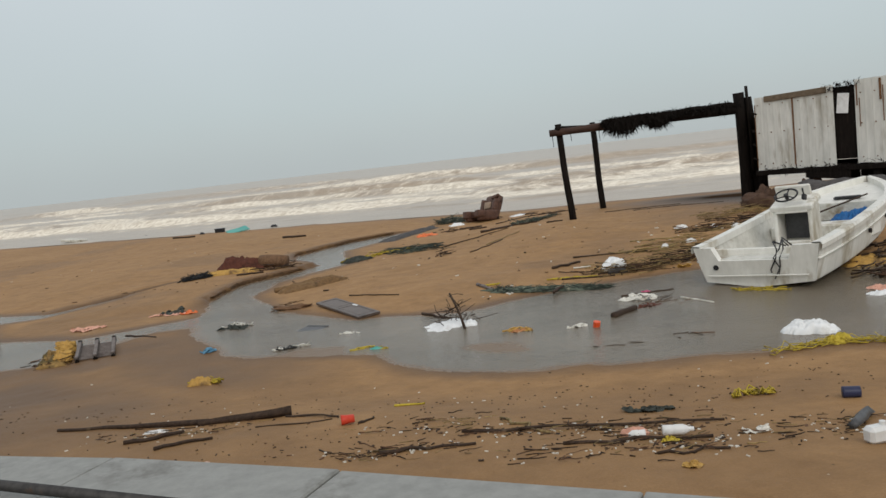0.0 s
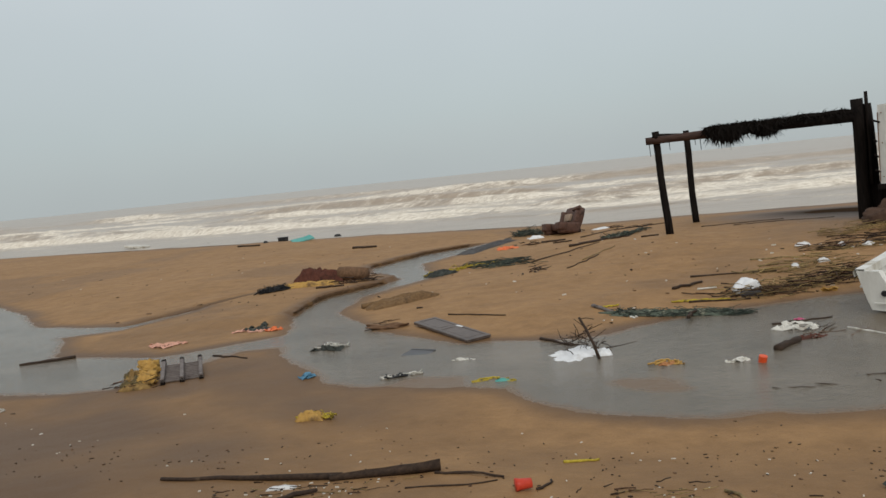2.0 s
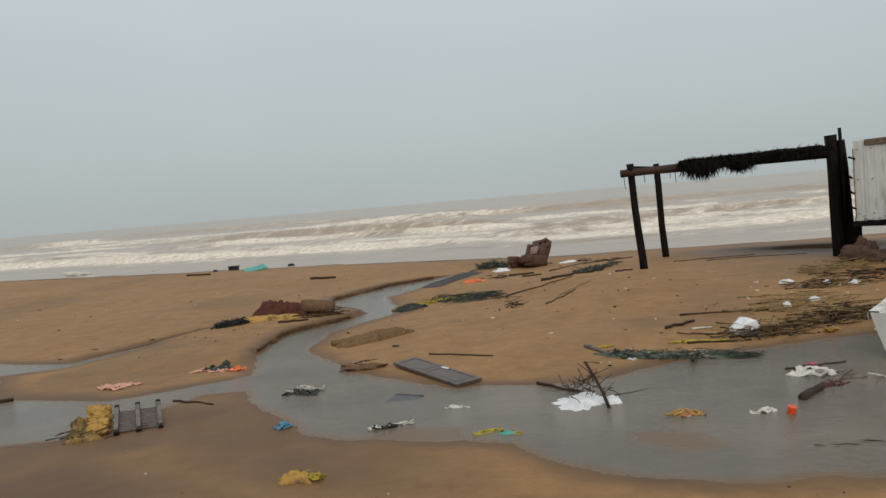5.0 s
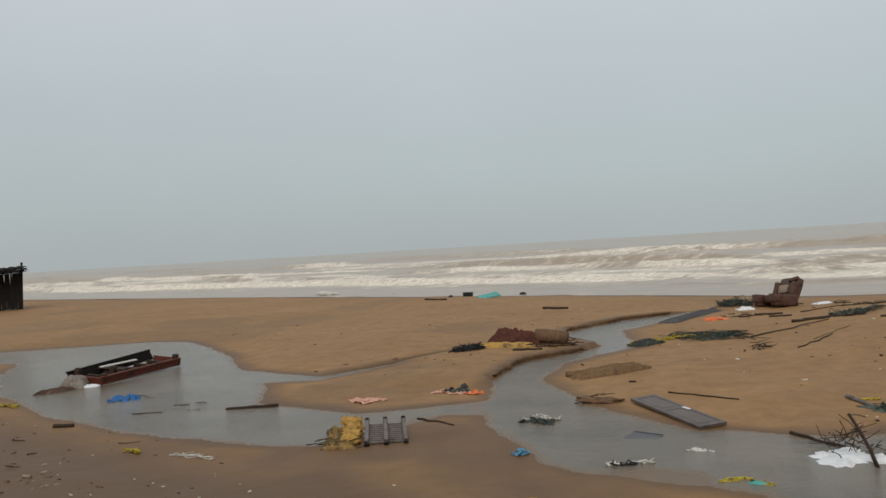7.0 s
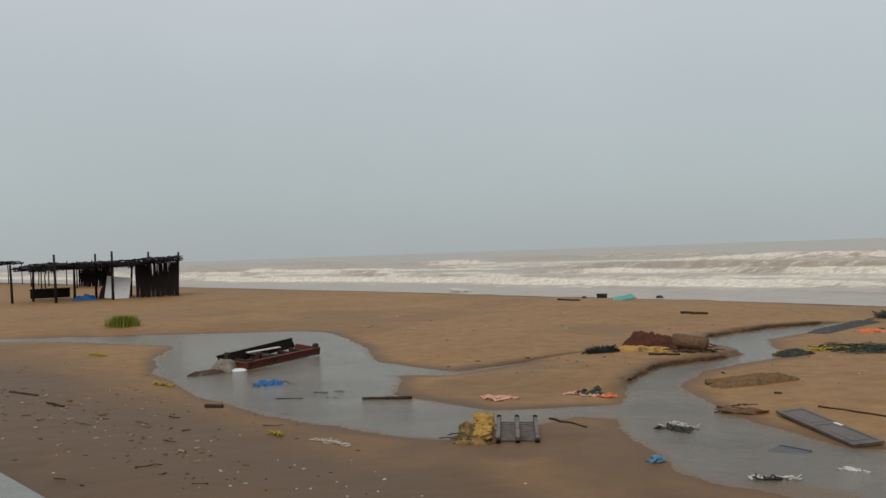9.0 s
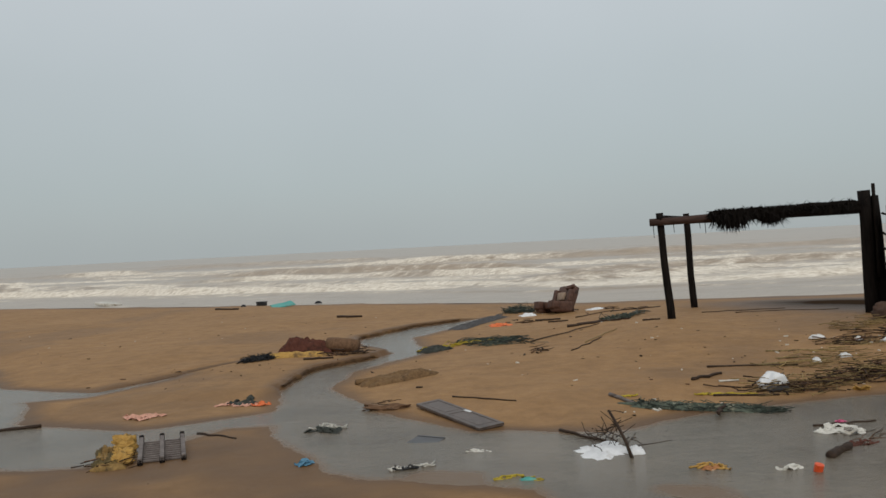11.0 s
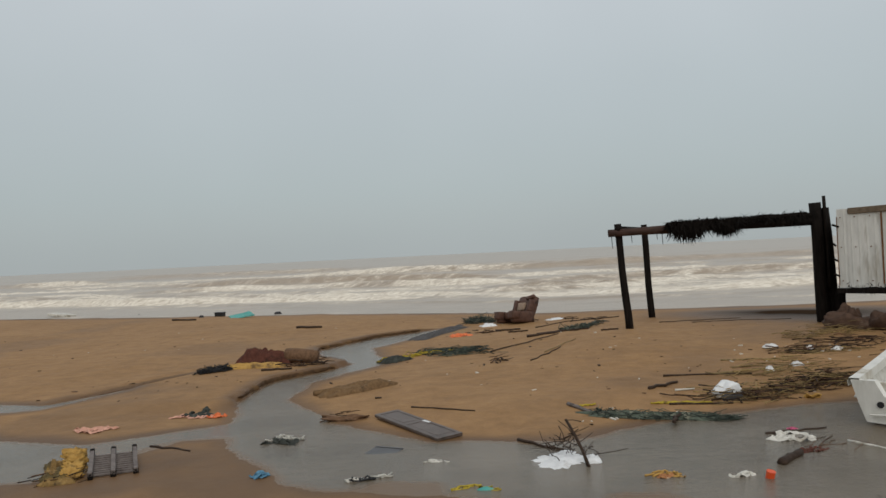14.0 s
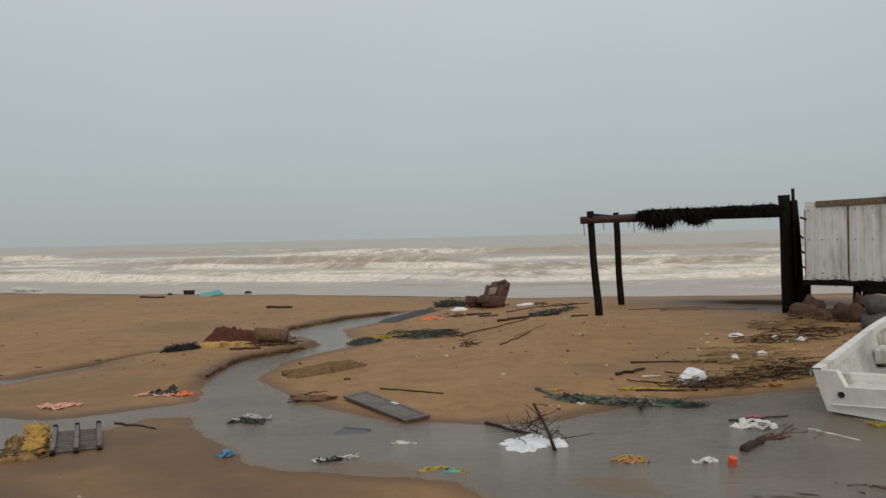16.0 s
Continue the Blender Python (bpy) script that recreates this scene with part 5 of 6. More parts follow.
# quilt, yellow sheet, carpet roll and net beside the channel
tangle("fishing_net", [(-7.05, 22.5), (-6.8, 22.7), (-6.5, 22.8)], 0.24, 120, 0.008, BLACK, "black-green net pile beside the yellow sheet", "net", 81, 0.12)
crumple("quilt", -5.85, 23.75, 1.35, 0.7, 2, 0.60, MAROON, "maroon quilt heaped on wet sand beside the channel", "quilt", 82, 20, 0.25, 2.6)
crumple("sheet", -5.95, 23.0, 1.6, 0.42, -8, 0.22, YELLOW, "yellow plastic sheet draped at the quilt's foot", "sheet", 83, 16, 0.15, 1.4)
roll = Build()
for k in range(3):
    rr = 0.19 - 0.05 * k
    roll.tube([(-0.42 + 0.05 * k, 0, rr), (-0.2, 0.02, rr + 0.02), (0.2, -0.03, rr), (0.42 - 0.02 * k, 0.0, rr - 0.03)], rr, rr * 0.85, 12, 0.06, 3 + k)
tagged(roll.ob("carpet_roll", TAN_ROLL, None, pose(-4.82, 23.45, ground(-4.82, 23.45) - 0.02, 0, 0, -22), flat=False), "rolled tan carpet, sodden, beside the channel", "carpet")
stick((-5.6, 22.2), (-4.9, 22.3), 0.03, DRIFT, "dark plank end under the yellow sheet", seed=85)
sticks_pile("debris", [(-4.3, 23.1, 0.35, 0.3), (-4.9, 22.8, 0.3, 0.2)], 30, 0.5, 0.016, DRIFT, "dark twigs heaped by the carpet roll", 86)

# soaked mat at the channel's bend
crumple("mat", -3.1, 19.15, 1.55, 0.50, 30, 0.24, MAT_TAN, "tan-brown soaked mat folded on the bank", "mat", 91, 18, 0.18, 1.6)
stick((-3.95, 18.95), (-3.25, 19.35), 0.06, MAT_TAN, "rolled brown edge of matting beside a soaked mat", "mat", "mat", seed=92)
sticks_pile("debris", [(-3.15, 16.50, 0.30, 0.10)], 14, 0.22, 0.009, DRIFT, "matted dark twigs at the water's edge", 93, 0)
lump("seaweed", -3.12, 16.48, 0.66, 0.22, -6, 0.09, TAN_ROLL, "brown matted weed clump at the water's edge", "seaweed", 94, sag=0.5)


# ---- door lying on the bank ----
def door():
    A, B = Vector((-2.46, 16.46)), Vector((-1.47, 14.70))
    c, d = (A + B) / 2, (B - A)
    ang = math.degrees(math.atan2(d.y, d.x))
    root = thing("wooden_door", pose(c.x, c.y, 0.035, 3, 1.5, ang), "grey-brown panelled wooden door lying flat half in water", "door")
    Build().box((0, 0, 0.02), (1.98, 0.43, 0.04), (0, 0, 0), 0.006).ob("leaf", DOOR_WOOD, root)
    for x in (-0.95, -0.06, 0.95):
        Build().box((x, 0, 0.0425), (0.10, 0.42, 0.005), (0, 0, 0), 0.002).ob("rail", DOOR_WOOD, root)
    for y in (-0.185, 0.185):
        Build().box((0, y, 0.0435), (1.97, 0.055, 0.005), (0, 0, 0), 0.002).ob("stile", DOOR_WOOD, root)
    for x, w in ((-0.51, 0.68), (0.445, 0.78)):
        Build().box((x, 0, 0.0415), (w, 0.25, 0.003), (0, 0, 0), 0.001).ob("panel", DOOR_WOOD, root)
    Build().box((0.06, 0.15, 0.050), (0.17, 0.05, 0.012), (0, 0, 4), 0.003).ob("lock_plate", WHITE_PLASTIC, root, label="pale lock plate")


door()
stick((-2.05, 16.95), (-1.02, 16.2), 0.015, DRIFT, "thin dark pole on smooth sand", "pole", "pole", seed=95, wobble=0.02)
g = -0.01
pl = Build().box((0, 0, 0.0), (0.42, 0.36, 0.03), (0, 0, 0), 0.006).box((0, 0.16, 0.018), (0.42, 0.03, 0.012), (0, 0, 0), 0.003).ob("board", SLATE, None, pose(-2.4, 14.22, g, 2, 1, -25))
tagged(pl, "dark grey board awash in the channel", "board")


# ---- slatted rack and yellow sacking in the shallows ----
def rack():
    root = thing("slatted_rack", pose(-5.95, 14.02, 0.0, 4, 1, 20), "dark slatted wooden rack stranded in shallow water", "rack")
    for x in (-0.27, 0.0, 0.27):
        Build().box((x, 0.12, 0.10), (0.055, 1.08, 0.06), (0, 0, 0), 0.006).ob("bar", GREY_WOOD, root)
        Build().box((x, -0.38, 0.07), (0.065, 0.08, 0.10), (0, 0, 0), 0.012).ob("foot", TAR_WOOD, root)
        Build().box((x, 0.62, 0.09), (0.065, 0.08, 0.10), (0, 0, 0), 0.012).ob("foot", TAR_WOOD, root)
    for k in range(10):
        Build().box((0.01, -0.30 + 0.095 * k, 0.05), (0.57, 0.034, 0.025), (0, 0, 0.6 * ((k * 5) % 3 - 1)), 0.004).ob("slat", GREY_WOOD, root)


rack()
stick((-5.62, 14.5), (-4.95, 14.05), 0.018, DRIFT, "thin bent stick beside the slatted rack", seed=97, lift=0.16)
for k, (x, y, a, b, t, h, dz) in enumerate(((-6.66, 14.50, 0.30, 0.20, 50, 0.13, 0.10), (-6.53, 14.22, 0.28, 0.20, 30, 0.12, 0.08), (-6.45, 13.95, 0.26, 0.19, 14, 0.11, 0.06), (-6.36, 13.68, 0.27, 0.21, 4, 0.11, 0.03), (-6.76, 14.16, 0.13, 0.30, 26, 0.09, 0.06), (-6.66, 13.80, 0.12, 0.28, 40, 0.08, 0.04))):
    pale = k < 4
    lump("sacking", x, y, a, b, t, h, YELLOW if pale else TAN_SACK, "crumpled yellow sacking piled against the slatted rack" if pale else "dull ochre sacking twisted among yellow sacking", "sacking", 98 + k, "sacking by the rack", dz, 8, 0.35, 0.34)
for k, (x, y, a, b, t, h, m) in enumerate(((-6.88, 14.26, 0.14, 0.5, 30, 0.14, OLIVE), (-6.70, 13.98, 0.14, 0.5, 24, 0.13, TAN_SACK), (-6.62, 13.60, 0.16, 0.44, 30, 0.12, OLIVE), (-6.44, 13.45, 0.40, 0.16, 8, 0.10, TAN_SACK), (-6.62, 14.38, 0.3, 0.5, 24, 0.17, TAN_SACK), (-6.52, 13.85, 0.34, 0.7, 20, 0.14, OLIVE))):
    crumple("sacking", x, y, a, b, t, h, m, "dull ochre sacking slumped beside the slatted rack" if m == TAN_SACK else "soaked olive-brown sacking piled against the slatted rack", "sacking", 104 + k, 14, 0.4, 2.4, group="sacking by the rack")
sticks_pile("debris", [(-6.66, 13.75, 0.25, 0.5), (-6.35, 13.48, 0.4, 0.10)], 20, 0.18, 0.008, DRIFT, "dark twigs caught round the sacking", 104, 60, 0.14)

# rags along the channel
shreds("cloth", -7.35, 16.65, 0.48, 16, 0.09, 0.34, PINK, "salmon-pink cloth crumpled on the sand", "cloth", 111, 0.07)
shreds("cloth", -5.95, 17.40, 0.62, 14, 0.08, 0.34, PINK, "salmon rag spread under a dark rag", "cloth", 112, 0.05, 0.3)
shreds("cloth", -5.85, 17.55, 0.46, 14, 0.11, 0.38, DARK_RAG, "black rag lying over a salmon cloth", "cloth", 113, 0.09)
shreds("cloth", -5.42, 17.32, 0.2, 6, 0.09, 0.2, ORANGE, "small orange rag scrap on the bank", "cloth", 114, 0.07)
shreds("cloth", -4.05, 15.12, 0.42, 14, 0.11, 0.36, DARK_RAG, "black and pale-green rag awash in the channel", "cloth", 115, 0.09)
tangle("rope", [(-4.2, 15.2), (-3.9, 15.35), (-3.6, 15.2)], 0.10, 9, 0.009, DIRTY_WHITE, "pale frayed rope over a black rag", "rope", 116, 0.08)
shreds("cloth", -3.88, 13.2, 0.2, 8, 0.09, 0.22, PALE_BLUE, "faded blue rag at the water's edge", "cloth", 117, 0.08)
tangle("rope", [(-2.75, 12.85), (-2.45, 12.9), (-2.25, 12.93)], 0.07, 8, 0.012, DIRTY_WHITE, "pale striped strapping awash on a sandbar", "strap", 118, 0.05)
tangle("rope", [(-2.75, 12.8), (-2.45, 12.85)], 0.07, 6, 0.012, BLACK, "black strapping awash on a sandbar", "strap", 119, 0.05)
tangle("rope", [(-1.55, 12.25), (-1.3, 12.35), (-1.05, 12.2)], 0.06, 9, 0.012, YELLOW_ROPE, "yellow-green cord drifting in the puddle", "rope", 120, 0.02)
crumple("cloth", -1.18, 12.2, 0.16, 0.10, 0, 0.05, TURQ, "turquoise scrap caught in yellow cord", "cloth", 121, 8, 0.4, 2)
shreds("bag", -1.75, 13.55, 0.24, 9, 0.05, 0.2, DIRTY_WHITE, "torn clear plastic bag awash in the channel", "bag", 122, 0.03, 0.4)

# white cloth and branch
crumple("cloth", -0.17, 13.22, 0.66, 0.62, 28, 0.07, WHITE_CLOTH, "white wet cloth spread over the puddle's edge", "cloth", 125, 18, 0.5, 3.2)
crumple("bag", 0.2, 13.1, 0.2, 0.2, 0, 0.13, WHITE_CLOTH, "white knotted bag at the cloth's corner", "bag", 126, 10, 0.3, 2)


def leaning_branch():
    z = top(0.12, 12.85)
    root = thing("dead_branch", (0.12, 12.85, z), "leafless dark branch stuck upright through a white cloth", "branch")
    Build().tube([(0, 0, -0.02), (-0.05, 0.15, 0.18), (-0.11, 0.30, 0.34), (-0.18, 0.46, 0.50)], 0.022, 0.016, 7, 0.2, 2).ob("stem", DRIFT, root, flat=False)
    rnd = random.Random(7)
    for _ in range(44):
        p = Vector((rnd.gauss(-0.10, 0.12), rnd.gauss(0.62, 0.16), 0))
        wx, wy = 0.12 + p.x, 12.85 + p.y
        p.z = top(wx, wy) - z + abs(rnd.gauss(0, 0.16))
        q = p + Vector((rnd.gauss(0, 0.16), rnd.gauss(0, 0.16), rnd.gauss(0.02, 0.1)))
        q.z = max(q.z, 0.0)
        Build().tube([p, (p + q) / 2 + Vector((rnd.gauss(0, 0.02), 0, rnd.gauss(0, 0.02))), q], 0.007, 0.004, 5).ob("twig", DRIFT, root, flat=False)


leaning_branch()
stick((-0.55, 14.4), (0.0, 13.7), 0.022, DRIFT, "thin dark branch at the puddle's edge", seed=128)

# floating litter in the big puddle
shreds("packet", 0.85, 12.28, 0.20, 7, 0.09, 0.24, FADED, "torn faded orange and yellow packet afloat", "packet", 131, 0.05, 0.4)
tangle("rope", [(0.65, 12.3), (0.9, 12.4), (1.05, 12.25)], 0.06, 8, 0.014, YELLOW, "yellow strip caught on an orange packet", "strap", 132, 0.03)


def bottle(at, length, r, turn, body_mat, cap_mat, label):
    root = thing("plastic_bottle", pose(*at, 0, 0, turn), label, "bottle")
    prof = [(0, 0.75), (0.03, 1), (0.3, 0.97), (0.35, 0.9), (0.4, 1), (0.68, 0.98), (0.8, 0.7), (0.9, 0.36), (0.94, 0.34)]
    v, f, S = [], [], 12
    for t, k in prof:
        for s in range(S):
            a = 2 * math.pi * s / S
            v.append((t * length, math.cos(a) * r * k, r * 0.9 + math.sin(a) * r * k))
    for i in range(len(prof) - 1):
        for s in range(S):
            q = (s + 1) % S
            f.append([i * S + s, (i + 1) * S + s, (i + 1) * S + q, i * S + q])
    f.append(list(range(S)))
    Build().add(v, f).ob("bottle_body", body_mat, root, flat=False)
    Build().tube([(0.93 * length, 0, r * 0.9), (1.02 * length, 0, r * 0.9)], r * 0.42, r * 0.4, 10).ob("cap", cap_mat, root)
    return root


shreds("bag", 1.68, 12.15, 0.18, 9, 0.06, 0.2, DIRTY_WHITE, "clear crushed plastic bag beside an orange tub", "bag", 134, 0.05, 0.4)
tub = Build().tube([(0, 0, 0.0), (0, 0, 0.03), (0, 0, 0.09), (0, 0, 0.11)], 0.048, 0.050, 14).ob("plastic_tub", RED_CAP, None, pose(1.93, 12.02, -0.03, 12, 8, 0))
tagged(tub, "orange-red plastic tub afloat in the puddle", "tub")
stick((2.28, 12.5), (2.70, 12.92), 0.052, DRIFT, "thick dark log end lying in the puddle", "log", "log", 0.052, 0.02, 136, -0.02, sides=9)
shreds("seaweed", 2.98, 13.05, 0.36, 12, 0.05, 0.24, MAROON, "reddish weed mat afloat beside the log", "seaweed", 137, 0.04, 0.5)
shreds("sacking", 2.95, 13.72, 0.34, 11, 0.11, 0.36, DIRTY_WHITE, "dirty white torn sacking on the puddle", "sacking", 138, 0.09, 0.5)
stick((3.55, 13.4), (3.85, 12.75), 0.018, DIRTY_WHITE, "pale bare stick lying in the puddle", "pole", "pole", seed=139, wobble=0.01)
sticks_pile("debris", [(3.2, 13.6, 0.55, 0.25), (3.3, 13.2, 0.4, 0.15)], 16, 0.5, 0.007, DRIFT, "thin dark twigs afloat in the puddle", 140, 20, 0.02)
stick((2.75, 14.0), (3.65, 14.15), 0.02, DRIFT, "dark branch afloat by torn sacking", seed=141)
shreds("bag", 3.22, 14.2, 0.2, 8, 0.05, 0.18, MAGENTA, "small pink plastic net bag afloat", "bag", 142, 0.04, 0.3)
sticks_pile("debris", [(2.2, 10.9, 0.5, 0.15), (3.0, 11.0, 0.4, 0.2)], 9, 0.36, 0.008, DRIFT, "a few thin dark twigs afloat", 143, 150, 0.01)

# green net along the bank
net = crumple("fishing_net", 1.75, 15.35, 1.95, 0.30, -20, 0.10, GREEN_NET, "dark green fishing net stretched along the puddle's bank", "net", 150, 18, 0.4, 5.0)
tangle("cord", [(0.85, 15.7), (1.4, 15.45), (2.0, 15.25), (2.75, 14.98)], 0.15, 170, 0.006, GREEN_NET, "", "", 151, 0.08, parent=net)
stick((0.5, 16.3), (0.75, 15.75), 0.034, GREY_WOOD, "flat grey plank end beside the net", "plank", "plank", 0.034, 0.01, 152, sides=4)
tangle("rope", [(0.65, 16.2), (0.95, 16.25)], 0.04, 4, 0.014, YELLOW_ROPE, "short yellow cord by the plank", "rope", 153, 0.02)
stick((1.75, 14.75), (2.0, 15.3), 0.028, DRIFT, "broken stick poking from the net", seed=154, lift=0.05)
litter("debris", [(1.4, 15.4, 0.8, 0.25), (2.3, 15.1, 0.6, 0.2)], 26, 0.04, DIRTY_WHITE, "pale scraps caught in the green net", "debris", 155)

# reed drift by the boat
PILE = [(3.3, 16.3, 0.7, 0.35), (4.0, 16.6, 0.8, 0.45), (4.8, 16.9, 0.7, 0.4), (5.4, 17.2, 0.6, 0.4)]
sticks_pile("debris", PILE, 150, 0.62, 0.011, DRIFT, "dark sticks and stalks drifted into a bank", 161, 12, 0.17)
sticks_pile("reeds", PILE, 190, 0.5, 0.008, REED, "broken straw-coloured reeds drifted into a bank", 162, 10, 0.19)
sticks_pile("reeds", [(5.2, 19.0, 0.9, 0.6), (4.6, 18.2, 0.8, 0.4), (6.6, 20.2, 1.0, 0.6), (5.6, 18.4, 0.8, 0.6)], 120, 0.6, 0.009, REED, "straw-coloured reeds scattered over the sand", 163, 8, 0.05)
sticks_pile("debris", [(7.2, 20.6, 1.0, 0.5), (8.0, 21.2, 0.9, 0.6), (6.2, 20.3, 0.6, 0.4), (8.0, 19.0, 1.2, 0.8)], 120, 0.5, 0.012, DRIFT, "dark broken sticks strewn before the hut", 164, 15, 0.16)
sticks_pile("debris", [(7.2, 14.5, 0.7, 0.5), (7.9, 15.8, 0.8, 0.6), (7.0, 13.4, 0.5, 0.4)], 110, 0.7, 0.018, DRIFT, "dark sticks strewn beside the boat's bow", 165, 30, 0.14)
lump("bag", 3.2, 16.5, 0.46, 0.34, 10, 0.26, WHITE_CLOTH, "stuffed white carrier bag on the reed drift", "bag", 166)
crumple("bag", 3.2, 16.32, 0.36, 0.2, 10, 0.16, GREY_CLOTH, "blue-grey rag under a white bag", "cloth", 167, 12, 0.3, 2)
shreds("cloth", 4.45, 16.15, 0.16, 7, 0.09, 0.2, YELLOW, "yellow rag on the reed drift's edge", "cloth", 168, 0.12)
tangle("rope", [(1.85, 16.2), (2.3, 16.2), (2.8, 16.1)], 0.04, 8, 0.014, YELLOW_ROPE, "yellow cord leading to the reed drift", "rope", 169, 0.02)
stick((2.1, 16.1), (3.1, 16.0), 0.02, DRIFT, "long dark stick at the reed drift's edge", seed=170, wobble=0.03)
stick((2.1, 17.25), (2.75, 17.7), 0.03, DRIFT, "short dark branch on smooth sand", seed=171)
stick((2.5, 17.05), (2.85, 17.1), 0.02, DIRTY_WHITE, "short white plastic pipe on the sand", "pipe", "pipe", seed=172, wobble=0.0)
stick((2.75, 18.55), (4.3, 18.15), 0.022, DRIFT, "long thin dark branch on the sand", seed=173)
stick((3.6, 18.35), (5.0, 18.6), 0.02, REED, "long pale reed stalk on the sand", "reed", "reed", seed=174)
stick((4.3, 19.7), (5.6, 19.4), 0.018, REED, "pale curved reed stalk on the sand", "reed", "reed", seed=175, wobble=0.12)
for k, (x, y, s, lab) in enumerate(((5.9, 21.0, 0.42, "flat white foam piece on the sand"), (5.4, 18.65, 0.34, "white plastic lid lying on the sand"), (7.0, 20.2, 0.36, "white cup among dark sticks"),
                                   (6.55, 20.5, 0.3, "white scrap among dark sticks"), (6.9, 18.5, 0.3, "white lid on littered sand"), (4.75, 18.4, 0.36, "torn white bag on the reeds"))):
    crumple("plastic_piece", x, y, s * 0.7, s * 0.4, 15 * k, 0.10, WHITE_PLASTIC, lab, "plastic piece", 180 + k, 10, 0.3, 2)

# branches between the net and the pergola
for k, (a, b, r, m, lab) in enumerate((
        ((1.15, 26.1), (2.7, 26.3), 0.06, DRIFT, "thick dark branch lying on rippled sand"),
        ((1.5, 26.6), (3.0, 26.5), 0.035, BROWN_LOG, "red-brown split pole beside a branch"),
        ((2.2, 26.2), (3.3, 28.1), 0.035, DRIFT, "dark crooked branch among tangled rope"),
        ((-0.1, 23.9), (2.0, 25.8), 0.024, DRIFT, "long thin dark stick on smooth sand"),
        ((0.6, 21.4), (1.6, 23.2), 0.022, DRIFT, "thin dark stick on smooth sand"),
        ((1.1, 22.6), (2.2, 24.3), 0.018, REED, "thin pale reed on smooth sand"),
        ((1.9, 29.6), (3.6, 30.4), 0.03, DRIFT, "dark branch half buried in sand"),
        ((0.6, 29.8), (1.4, 29.6), 0.05, DRIFT, "short dark driftwood piece"),
        ((0.9, 28.7), (1.5, 28.5), 0.04, DRIFT, "short dark driftwood lump"),
        ((5.4, 27.6), (8.0, 27.9), 0.022, DRIFT, "long dark pole on sand under the pergola"),
        ((6.2, 27.0), (9.0, 26.6), 0.02, DRIFT, "thin dark pole on sand under the pergola"),
        ((3.2, 25.7), (3.7, 25.8), 0.04, DRIFT, "dark flat splinter at the post's foot"),
        ((3.1, 29.9), (5.2, 31.8), 0.03, DRIFT, "long dark stick in wind-blown sand"))):
    stick(a, b, r * 0.72, m, lab, seed=200 + k, wobble=0.10)
tangle("fishing_net", [(2.3, 26.6), (2.8, 26.9), (3.1, 27.4), (4.0, 29.0)], 0.3, 60, 0.010, GREEN_NET, "grey-green net caught on driftwood", "net", 215, 0.12)
sticks_pile("debris", [(-0.05, 21.8, 0.2, 0.3), (0.3, 29.6, 0.5, 0.3), (3.6, 31.4, 1.4, 0.9)], 40, 0.5, 0.016, DRIFT, "scattered dark twigs on the sand", 216)

# ---- wrecked wooden skiff in the west pool ----
def skiff():
    P, Q = Vector((-14.48, 18.85)), Vector((-14.18, 21.40))
    ang = math.degrees(math.atan2((Q - P).y, (Q - P).x))
    L = (Q - P).length
    root = thing("wooden_skiff", pose(P.x, P.y, 0.0, 5, -1.0, ang) @ Matrix.Diagonal((1, 1, 0.72, 1)), "broken red-brown wooden skiff stranded in a pool", "boat")
    W = 0.80
    Build().box((L / 2, W / 2, 0.03), (L, W, 0.05), (0, 0, 0), 0.01).ob("bottom", RED_WOOD, root)
    Build().box((L / 2, 0.02, 0.13), (L * 1.02, 0.05, 0.26), (7, 0, 0), 0.01).ob("side_plank", RED_WOOD, root)
    Build().box((L / 2, -0.01, 0.26), (L * 1.04, 0.07, 0.05), (0, 0, 0), 0.01).ob("gunwale", RED_WOOD, root)
    Build().box((L / 2 - 0.05, W + 0.08, 0.22), (L * 1.04, 0.05, 0.34), (-24, -3.0, 0), 0.01).ob("side_plank", TAR_WOOD, root)
    Build().box((L / 2 - 0.05, W + 0.15, 0.38), (L * 1.06, 0.08, 0.04), (0, -3.0, 0), 0.01).ob("gunwale", TAR_WOOD, root)
    Build().box((L, W / 2, 0.14), (0.05, W, 0.28), (0, 10, 0), 0.01).ob("end_board", RED_WOOD, root)
    Build().box((0.0, W / 2, 0.12), (0.05, W, 0.24), (0, -10, 0), 0.01).ob("end_board", RED_WOOD, root)
    for x in (0.35, 0.85, 1.35, 1.85, 2.3):
        Build().box((x, W / 2, 0.12), (0.07, W * 0.95, 0.12), (0, 0, 0), 0.012).ob("rib", DRIFT, root)
    Build().box((0.9, 0.55, 0.26), (0.24, W * 0.9, 0.05), (0, 0, 6), 0.01).ob("thwart", DRIFT, root)
    Build().box((1.3, 0.75, 0.30), (1.1, 0.10, 0.04), (0, 0, -4), 0.01).ob("loose_slat", DIRTY_WHITE, root)
    for x, y, h in ((0.10, 0.05, 0.34), (0.12, 0.85, 0.42), (0.80, 0.45, 0.36), (L - 0.05, 0.06, 0.42), (L + 0.10, 0.12, 0.24)):
        Build().box((x, y, h - 0.14), (0.14, 0.13, 0.28), (4, 3, 10), 0.02).ob("timber_head", DRIFT, root)


